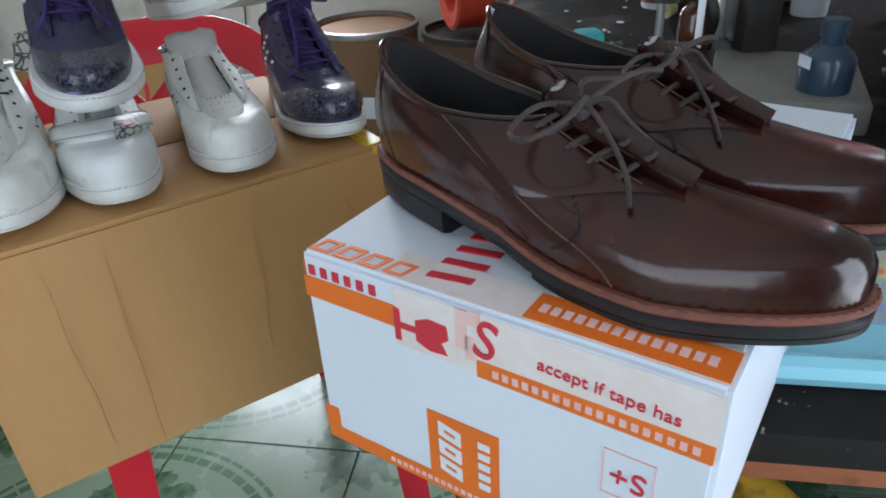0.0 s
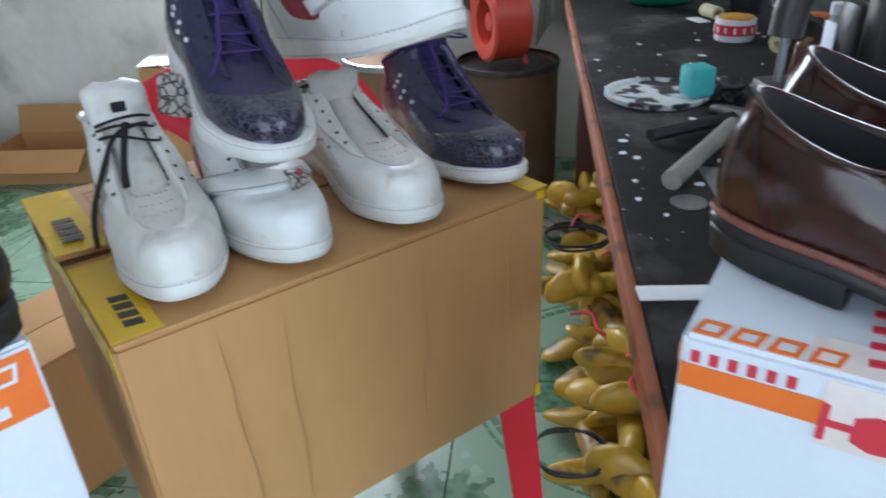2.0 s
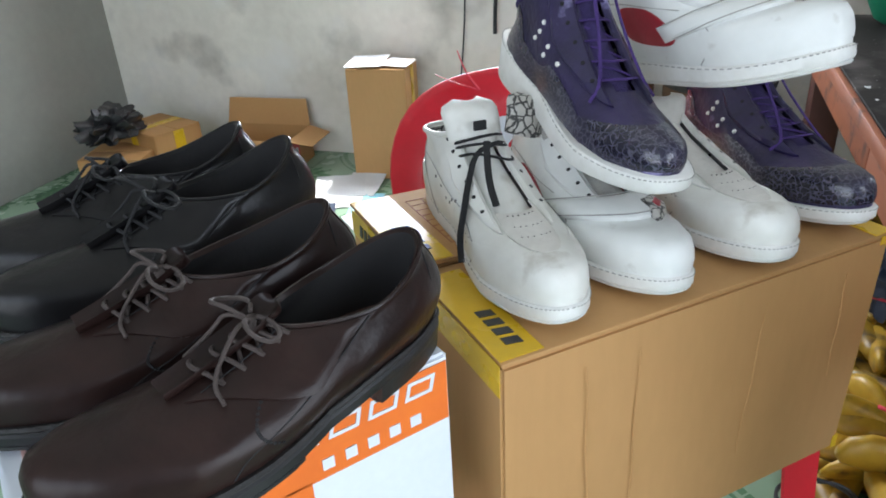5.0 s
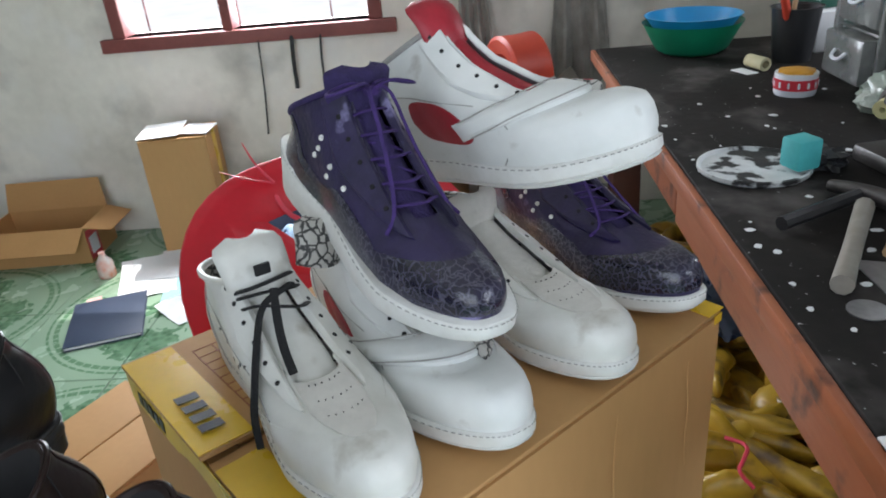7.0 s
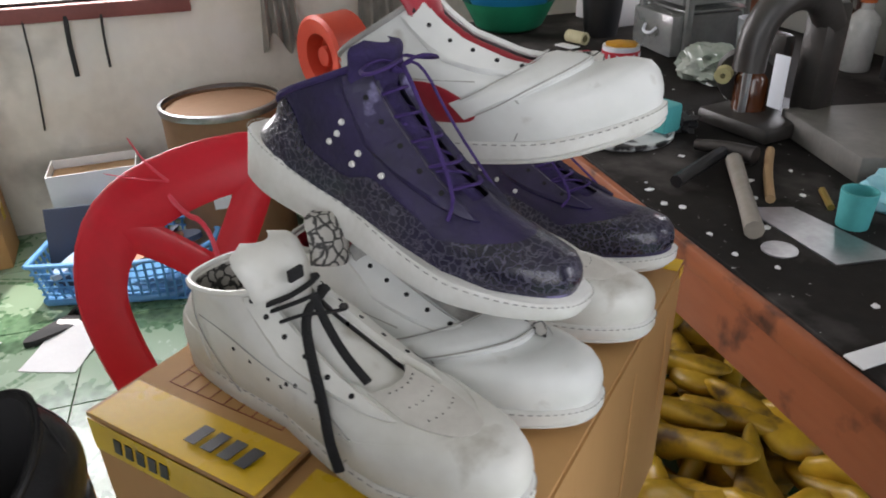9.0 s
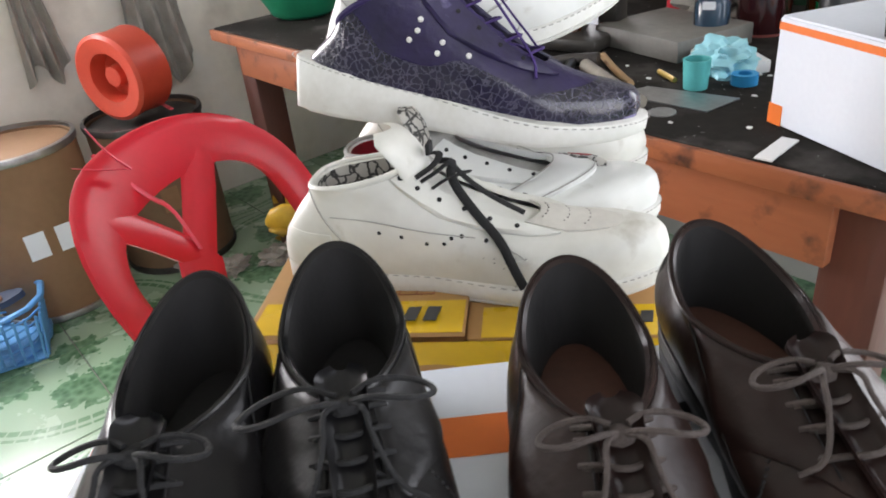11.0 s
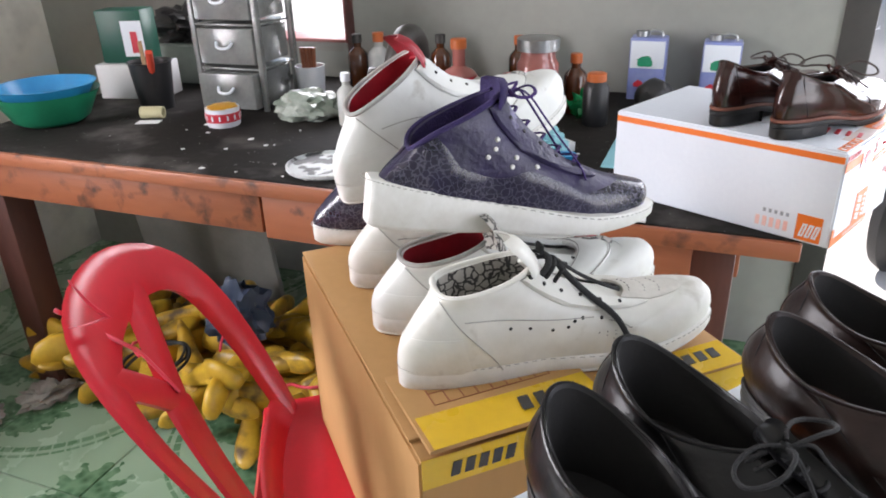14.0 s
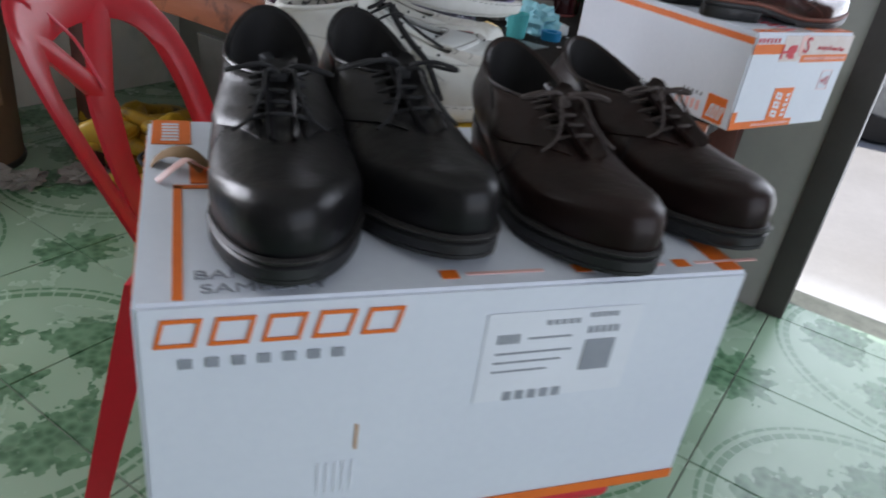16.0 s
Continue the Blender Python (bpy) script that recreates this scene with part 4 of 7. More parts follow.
    if strap:
        st = part("strap", L.patch(-86, 86, 0.42, 0.57, 0.0072, 36, 5, lambda a, q: (a, q - 1.1 * abs(2 * a - 1) ** 2.2)), main, t, "wide leather strap over the instep")
        for q in (0.03, 0.97):
            part("seam", L.seam([(tt, 0.42 + 0.15 * (q - 1.1 * abs(tt / 86) ** 2.2)) for tt in range(-80, 81, 10)], 0.0007, 0.0068), GREY_FABRIC, st)
        part("strap_badge", L.patch(6, 44, 0.38, 0.52, 0.0086, 12, 6, lambda a, q: (a, q - 0.9 * abs(2 * (0.5 + a * 0.25) - 1) ** 2)), CRACKLE, st, "grey printed badge with red mark")
        part("badge_mark", L.patch(16, 34, 0.40, 0.48, 0.0096, 8, 4), RED_LEATHER, st)
    if collar:
        for s in (1, -1):
            part("collar_panel", L.patch(s * 60, s * 170, 0.74, 0.99, 0.0022, 22, 6), collar, t, "cement-print collar")
    part("collar_binding", tube([L.at(tt, 1) + Vector((0, 0, 0.0012)) for tt in range(int(gap), 361 - int(gap), 10)], 0.0030, 7), binding or collar or liner, t)
    part("tongue_base", L.patch(-gap - 2, gap + 2, 0.44, 0.985, -0.0050, 14, 14, lambda a, q: (a, q + (1 - q) * 0.42 * abs(2 * a - 1) ** 2.5)), tongue_mat or main, t, "tongue between the lace panels")
    tongue_flap(L, tongue_up, 0.032, tongue_mat or main, t, tongue_back)
    if laces:
        lacing(L, (0.56, 0.64, 0.72, 0.80, 0.88, 0.96), gap + 9, laces, t, 0.0021, True, 0.8, seed, 0.6)
    return t, L


def laid(heel, toe, roll=0.0):
    """The pose of a shoe whose sole runs from the heel to the toe."""
    h, d = Vector(heel), Vector(toe) - Vector(heel)
    yaw = math.atan2(d.y, d.x)
    pitch = math.atan2(d.z, math.hypot(d.x, d.y))
    return Matrix.Translation(h) @ Matrix.Rotation(yaw, 4, "Z") @ Matrix.Rotation(-pitch, 4, "Y") @ Matrix.Rotation(radians(roll), 4, "X")


# ---- cartons ----
def decal(name, x0, x1, z0, z1, material, parent, face, thick=0.0006, label="", slant=0.0):
    """A printed strip on a box's face; face maps the strip's plane onto the box."""
    bm = prism([(x0, z0), (x1, z0), (x1 + slant, z1), (x0 + slant, z1)], thick)
    return part(name, bm, material, parent, label, m=face, smooth=False)


def word_bars(name, x0, x1, z0, z1, n, material, parent, face, gap=0.28, thick=0.0008, italic=0.0):
    """A word that stands as plain bars, one of letter size after the other."""
    w = (x1 - x0) / n
    for i in range(n):
        a, c = x0 + i * w, x0 + i * w + w * (1 - gap)
        part(name, prism([(a, z0), (c, z0), (c + italic, z1), (a + italic, z1)], thick), material, parent, m=face, smooth=False)


def outlined_letters(name, x0, x1, z0, z1, n, material, parent, face, stroke=0.004, thick=0.0008):
    """A wide wordmark as plain slanted hollow bars in its colour."""
    w, h = (x1 - x0) / n, z1 - z0
    for i in range(n):
        a = x0 + i * w
        c, k = a + w * 0.76, 0.25 * h
        bm = bmesh.new()
        ring = [[bm.verts.new((x + k * (z - z0) / h, z, y)) for x, z in ((a + d, z0 + d), (c - d, z0 + d), (c - d, z1 - d), (a + d, z1 - d))] for d, y in ((0, 0), (0, thick), (stroke, thick), (stroke, 0))]
        for q in range(4):
            for b in range(4):
                bm.faces.new((ring[q][b], ring[q][(b + 1) % 4], ring[(q + 1) % 4][(b + 1) % 4], ring[(q + 1) % 4][b]))
        part(name, bm, material, parent, m=face, smooth=False)


def faces_of(w, d, h):
    """Planes of a box with its front at y = 0: front, left, right, top; each maps (across, up, out)."""
    e = 0.0002
    front = Matrix(((1, 0, 0, 0), (0, 0, -1, -e), (0, 1, 0, 0), (0, 0, 0, 1)))
    left = Matrix(((0, 0, -1, -e), (-1, 0, 0, d), (0, 1, 0, 0), (0, 0, 0, 1)))
    right = Matrix(((0, 0, 1, w + e), (1, 0, 0, 0), (0, 1, 0, 0), (0, 0, 0, 1)))
    top = Matrix.Translation((0, 0, h + e))
    return front, left, right, top


def carton_body(w, d, h, bulge=0.003, bevel=0.003, n=10):
    bm = cuboid(0, w, 0, d, 0, h)
    bmesh.ops.subdivide_edges(bm, edges=bm.edges[:], cuts=n, use_grid_fill=True)
    for v in bm.verts:
        x, y, z = v.co.x / w, v.co.y / d, v.co.z / h
        k = bulge * (0.6 + 0.7 * noise.noise(v.co * 7))
        if y < 1e-6:
            v.co.y -= k * math.sin(math.pi * x) * math.sin(math.pi * z)
        elif y > 1 - 1e-6:
            v.co.y += k * math.sin(math.pi * x) * math.sin(math.pi * z)
        if x < 1e-6:
            v.co.x -= k * math.sin(math.pi * y) * math.sin(math.pi * z)
        elif x > 1 - 1e-6:
            v.co.x += k * math.sin(math.pi * y) * math.sin(math.pi * z)
    es = [e for e in bm.edges if len(e.link_faces) == 2 and e.calc_face_angle(0) > 0.9]
    bmesh.ops.bevel(bm, geom=es, offset=bevel, segments=2, affect="EDGES")
    return bm


# box that carries the brown pair, at the bench's end
AW, AD, AH, AB = 0.255, 0.385, 0.153, BTOP + 0.001
box_a = thing("parcel_box", "white courier parcel box with orange print and red fragile tape", "box", Matrix.Translation((0.268, -0.162, AB)) @ pose(0, 0, 0, 0, 0, -67.8))
part("body", carton_body(AW, AD, AH, 0.0), WHITE_CARD, box_a)
FR, LE, RI, TO = faces_of(AW, AD, AH)
decal("orange_band", 0.001, 0.072, AH - 0.032, AH - 0.017, ORANGE, box_a, FR)
decal("orange_band", 0.125, AW - 0.002, AH - 0.046, AH - 0.034, ORANGE, box_a, FR)
word_bars("pale_lettering", 0.135, AW - 0.006, AH - 0.0425, AH - 0.0375, 19, PINK_PRINT, box_a, FR @ Matrix.Translation((0, 0, 0.0004)), 0.4, 0.0007)
decal("clear_tape", 0.07, AW - 0.001, AH - 0.044, AH - 0.004, CLEAR_TAPE, box_a, FR, 0.0004, "glossy clear tape")
decal("clear_tape", 0.06, AW - 0.001, 0.002, 0.030, CLEAR_TAPE, box_a, TO, 0.0004, "glossy clear tape")
decal("orange_band", 0.15, AW - 0.002, 0.004, 0.028, ORANGE, box_a, TO, 0.0008)
word_bars("faded_lettering", 0.155, AW - 0.008, 0.012, 0.019, 14, PINK_PRINT, box_a, TO, 0.35, 0.0012)
lettering("accept if tape has", 0.0108, 0.0004, PALE_RED, box_a, FR @ Matrix.Translation((0.199, AH - 0.024, 0.0009)) @ pose(0, 0, 0, 0, 0, -3), stretch=1.0)
outlined_letters("wordmark", 0.004, 0.078, AH - 0.0, AH + 0.014, 4, ORANGE, box_a, TO @ Matrix.Translation((0, -AH + 0.004, 0)), 0.0026)
word_bars("lettering", 0.006, 0.062, AH - 0.015, AH - 0.008, 6, PALE_RED, box_a, FR, 0.5)
decal("orange_band", 0.001, 0.16, 0.001, 0.013, ORANGE, box_a, FR)
word_bars("lettering", 0.055, 0.155, 0.0045, 0.0085, 20, PINK_PRINT, box_a, FR, 0.35)
decal("orange_corner", 0.0, 0.012, 0.012, 0.03, ORANGE, box_a, FR, slant=-0.0)
logo = decal("orange_panel", 0.088, 0.138, 0.012, 0.066, ORANGE, box_a, FR, 0.0007, "orange logo panel")
outlined_letters("logo_mark", 0.016, 0.060, 0.096, 0.112, 3, WHITE_CARD, box_a, FR @ Matrix.Translation((0.208, 0, 0.0004)) @ pose(0, 0, 0, 0, 0, 90), 0.004)
word_bars("logo_bar", 0.018, 0.060, 0.076, 0.084, 5, WHITE_CARD, box_a, FR @ Matrix.Translation((0.208, 0, 0.0004)) @ pose(0, 0, 0, 0, 0, 90), 0.4)
lettering("S+", 0.020, 0.0003, PALE_RED, box_a, FR @ Matrix.Translation((0.214, 0.076, 0.0006)) @ pose(0, 0, 0, 0, 0, 176))
bm = bmesh.new()
for q in ((0.200, 0.060, 0.228, 0.0608), (0.200, 0.0912, 0.228, 0.092), (0.200, 0.060, 0.2008, 0.092), (0.2272, 0.060, 0.228, 0.092)):
    prism([(q[0], q[1]), (q[2], q[1]), (q[2], q[3]), (q[0], q[3])], 0.0006, bm)
part("stamp_frame", bm, PINK_PRINT, box_a, "faint pink printed square", m=FR, smooth=False)
# broken-glass mark and large red strokes on the tape
gl = bmesh.new()
prism([(0.070, 0.0), (0.074, 0.0), (0.074, 0.022), (0.070, 0.022)], 0.0012, gl)
prism([(0.074, 0.009), (0.086, 0.009), (0.086, 0.013), (0.074, 0.013)], 0.0012, gl)
prism([(0.085, 0.004), (0.094, 0.0), (0.106, 0.001), (0.102, 0.008), (0.107, 0.012), (0.106, 0.021), (0.094, 0.022), (0.085, 0.018)], 0.0012, gl)
part("fragile_mark", gl, PALE_RED, box_a, "red broken-glass mark", m=FR @ Matrix.Translation((0, AH - 0.040, 0)), smooth=False)
rs = bmesh.new()
for k in range(5):
    y = 0.012 + 0.016 * k
    prism([(0.085, y), (0.112, y + 0.004), (0.112, y + 0.010), (0.085, y + 0.006)], 0.0011, rs)
part("tape_lettering", rs, PALE_RED, box_a, "large red strokes on the tape", m=TO, smooth=False)
ps = bmesh.new()
for q in ((0.112, AH - 0.030, 0.120, AH - 0.004), (0.118, AH - 0.036, 0.124, AH - 0.020), (0.120, AH - 0.012, 0.128, AH - 0.003)):
    prism([(q[0], q[1]), (q[2], q[1]), (q[2], q[3]), (q[0], q[3])], 0.0010, ps)
part("tape_lettering", ps, PINK_PRINT, box_a, "pale pink strokes under the tape", m=FR, smooth=False)
lettering("S", 0.036, 0.0004, PALE_RED, box_a, FR @ Matrix.Translation((0.131, AH - 0.020, 0.0014)) @ pose(0, 0, 0, 0, 0, -12), "tape_lettering", 0.9)
decal("orange_band", 0.002, AD - 0.002, AH - 0.018, AH - 0.008, ORANGE, box_a, LE)
decal("orange_corner", AD - 0.052, AD - 0.014, 0.004, 0.046, ORANGE, box_a, LE)
decal("orange_corner", 0.0, 0.028, 0.0, 0.030, ORANGE, box_a, LE)
outlined_letters("logo_mark", AD - 0.047, AD - 0.018, 0.010, 0.032, 3, WHITE_CARD, box_a, LE, 0.0028)
word_bars("faded_lettering", AD - 0.115, AD - 0.06, 0.012, 0.028, 5, PINK_PRINT, box_a, LE, 0.4)
word_bars("lettering", AD - 0.105, AD - 0.06, 0.036, 0.042, 5, GREY_PRINT, box_a, LE, 0.5)

# box that carries the four dark shoes
BW, BD, BH, BB = 0.432, 0.305, 0.215, 0.612
box_b = thing("parcel_box", "white courier parcel box with orange print and an address label", "box", Matrix.Translation((-0.371, 0.583, BB)) @ pose(0, 0, 0, 0, 0, -81.2))
part("body", carton_body(BW, BD, BH, 0.0006), WHITE_CARD, box_b)
FR, LE, RI, TO = faces_of(BW, BD, BH)
FRB = FR @ Matrix.Translation((0, 0, 0.0005))
outlined_letters("wordmark", 0.010, 0.165, BH - 0.030, BH - 0.010, 5, ORANGE, box_b, FRB, 0.0026)
word_bars("lettering", 0.024, 0.132, BH - 0.046, BH - 0.039, 7, GREY_PRINT, box_b, FRB, 0.5)
decal("address_label", 0.222, 0.345, BH - 0.100, BH - 0.022, LABEL, box_b, FRB, 0.0004, "white address label")
for k, (q0, q1, zz, hh) in enumerate(((0.268, 0.296, 0.030, 0.004), (0.302, 0.326, 0.026, 0.004), (0.232, 0.250, 0.040, 0.008), (0.256, 0.29, 0.044, 0.0015), (0.232, 0.292, 0.056, 0.0015), (0.232, 0.285, 0.064, 0.0015), (0.232, 0.275, 0.072, 0.0015), (0.245, 0.295, 0.092, 0.008), (0.303, 0.33, 0.038, 0.006))):
    word_bars("label_lettering", q0, q1, BH - zz - hh, BH - zz, 5, GREY_PRINT, box_b, FRB @ Matrix.Translation((0, 0, 0.0005)), 0.35 if hh > 0.003 else 0.0, 0.0005)
decal("grey_print_square", 0.303, 0.328, BH - 0.078, BH - 0.050, GREY_PRINT, box_b, FRB @ Matrix.Translation((0, 0, 0.0006)))
decal("orange_band", 0.135, BW - 0.003, 0.002, 0.012, ORANGE, box_b, FRB)
for k in range(5):
    decal("smudge", 0.112 + 0.006 * k, 0.1135 + 0.006 * k, 0.045, 0.075, LABEL, box_b, FRB, 0.0005)
decal("scratch", 0.1365, 0.1385, 0.085, 0.108, CARDBOARD, box_b, FRB, 0.0005, "torn scratch showing brown card")
decal("orange_line", 0.022, 0.028, 0.004, 0.16, ORANGE, box_b, TO)
decal("orange_line", 0.022, 0.12, 0.156, 0.162, ORANGE, box_b, TO)
decal("orange_band", 0.004, 0.036, 0.245, BD - 0.003, ORANGE, box_b, TO)
word_bars("lettering", 0.252, BD - 0.008, -0.026, -0.012, 6, WHITE_CARD, box_b, TO @ pose(0, 0, 0, 0, 0, 90), 0.4)
decal("orange_band", BW - 0.022, BW - 0.004, 0.004, 0.11, ORANGE, box_b, TO)
decal("orange_band", 0.17, 0.31, 0.215, 0.250, ORANGE, box_b, TO)
lettering("BANGKOK", 0.014, 0.0003, GREY_PRINT, box_b, TO @ Matrix.Translation((0.076, 0.030, 0.0004)), stretch=1.25)
lettering("SAMEDAY", 0.014, 0.0003, GREY_PRINT, box_b, TO @ Matrix.Translation((0.076, 0.014, 0.0004)), stretch=1.25)
for xx in (0.19, 0.29, 0.375):
    decal("orange_tick", xx, xx + 0.012, 0.012, 0.022, ORANGE, box_b, TO)
    word_bars("small_print", xx + 0.018, xx + 0.075, 0.015, 0.018, 1, PINK_PRINT, box_b, TO, 0)
decal("orange_tape", 0.034, 0.085, 0.165, 0.205, ORANGE, box_b, TO, 0.0010, "orange tape scrap")
part("torn_flap", tube([(0.004, 0.205, BH - 0.004), (0.012, 0.204, BH + 0.008), (0.030, 0.196, BH + 0.016), (0.046, 0.188, BH + 0.003)], 0.009, 8, flat=0.16), CARD_IN, box_b, "torn card edge lifted from the box")
part("torn_tape", tube([(0.010, 0.168, BH + 0.001), (0.022, 0.172, BH + 0.010), (0.034, 0.180, BH + 0.016), (0.038, 0.184, BH + 0.008), (0.050, 0.186, BH + 0.002)], 0.005, 8, flat=0.14), PINK_PRINT, box_b, "curled strip of loose tape")
decal("orange_band", 0.03, BD - 0.02, BH - 0.034, BH - 0.004, ORANGE, box_b, LE)
decal("pink_tape", BD - 0.06, BD - 0.02, 0.01, BH - 0.03, PINK_PRINT, box_b, LE)
decal("orange_band", 0.14, BD - 0.003, BH - 0.062, BH - 0.006, ORANGE, box_b, RI @ Matrix.Translation((0, 0, 0.0005)))
outlined_letters("wordmark", 0.165, 0.295, BH - 0.028, BH - 0.012, 4, WHITE_CARD, box_b, RI @ Matrix.Translation((0, 0, 0.0012)), 0.003)
word_bars("lettering", 0.19, 0.285, BH - 0.054, BH - 0.044, 5, WHITE_CARD, box_b, RI @ Matrix.Translation((0, 0, 0.0012)), 0.5)
decal("orange_band", 0.14, 0.18, 0.01, BH - 0.06, ORANGE, box_b, RI @ Matrix.Translation((0, 0, 0.0005)))

# plain brown carton with the sneakers on it
CX0, CX1, CY0, CY1, CB, CT = 0.047, 0.530, 0.208, 0.586, 0.489, 0.791
CW, CD, CH = CX1 - CX0, CY1 - CY0, CT - CB
box_c = thing("cardboard_box", "plain brown cardboard box with yellow tape on its corners", "box", pose(CX0, CY0, CB))
part("body", carton_body(CW, CD, CH - 0.004, 0.004, 0.003, 12), CARDBOARD, box_c)
part("flap", cuboid(0.001, CW - 0.001, 0.001, 0.178, CH - 0.004, CH, bevel=0.0012), CARDBOARD, box_c, "front top flap")
part("flap", cuboid(0.03, CW - 0.001, 0.184, CD - 0.001, CH - 0.004, CH, bevel=0.0012), CARDBOARD, box_c, "back top flap")
part("raised_flap", prism([(0, 0), (0.13, 0), (0.13, 0.19), (0, 0.19)], 0.004), CARDBOARD, box_c, "loose raised flap", m=Matrix.Translation((-0.004, 0.178, CH + 0.006)) @ pose(0, 0, 0, 0, 2, 0))
FR, LE, RI, TO = faces_of(CW, CD, CH)
decal("yellow_tape", 0.001, 0.045, 0.004, 0.165, YELLOW_TAPE, box_c, TO @ Matrix.Translation((0, 0, 0.0002)), label="printed yellow parcel tape")
decal("yellow_tape", 0.0, 0.05, 0.002, 0.186, YELLOW_TAPE, box_c, Matrix.Translation((-0.004, 0.178, CH + 0.0104)) @ pose(0, 0, 0, 0, 2, 0), label="printed yellow parcel tape")
decal("yellow_tape", 0.002, CD - 0.002, CH - 0.036, CH - 0.002, YELLOW_TAPE, box_c, LE, label="printed yellow parcel tape")
word_bars("tape_lettering", 0.02, 0.085, -0.034, -0.018, 4, BLACK_PRINT, box_c, TO @ Matrix.Translation((0, 0, 0.001)) @ pose(0, 0, 0, 0, 0, 90), 0.35, italic=0.003)
word_bars("tape_lettering", 0.20, 0.27, -0.030, -0.010, 4, BLACK_PRINT, box_c, TO @ Matrix.Translation((0, 0, 0.0128)) @ pose(0, 0, 0, 0, 0, 90), 0.35, italic=0.003)
word_bars("tape_lettering", 0.03, 0.10, CH - 0.028, CH - 0.012, 5, BLACK_PRINT, box_c, LE @ Matrix.Translation((0, 0, 0.0008)), 0.35, italic=0.003)
decal("yellow_tape", CW - 0.014, CW - 0.001, CH - 0.012, CH - 0.002, YELLOW_TAPE, box_c, FR)
decal("yellow_tape", CW - 0.022, CW + 0.004, 0.001, 0.06, YELLOW_TAPE, box_c, TO, 0.0012)
decal("yellow_tape", CW - 0.010, CW - 0.001, 0.001, 0.02, YELLOW_TAPE, box_c, FR @ Matrix.Translation((0, 0, 0.001)))
decal("yellow_tape", 0.002, 0.03, CH - 0.24, CH - 0.002, YELLOW_TAPE, box_c, RI @ Matrix.Translation((0, 0, 0.0)))
bm = bmesh.new()
for k in range(9):
    prism([(0.062, 0.03 + 0.016 * k), (0.118, 0.03 + 0.016 * k), (0.118, 0.0312 + 0.016 * k), (0.062, 0.0312 + 0.016 * k)], 0.0004, bm)
for xx in (0.062, 0.082, 0.118):
    prism([(xx, 0.03), (xx + 0.001, 0.03), (xx + 0.001, 0.158), (xx, 0.158)], 0.0004, bm)
tagged(part("printed_form", bm, mat("brown_form_print", (0.30, 0.09, 0.04), rough=0.6), box_c, "red-brown printed form lines", m=Matrix.Translation((-0.004, 0.18, CH + 0.0102)) @ pose(0, 0, 0, 0, 2, 0), smooth=False), kind="stuff")
for k, (xx, hh, lean) in enumerate(((0.085, 0.24, 0.012), (0.145, 0.27, 0.004), (0.305, 0.20, -0.008), (0.42, 0.14, 0.006))):
    part("crease", tube([(xx + lean * j / 6 + 0.002 * math.sin(j * 1.9 + k), -0.0036 - 0.0010 * math.sin(math.pi * j / 6), CH - 0.03 - hh * j / 6) for j in range(7)], 0.0008, 6, taper=lambda q: 0.3 + 0.7 * math.sin(math.pi * q)), CARDBOARD, box_c)



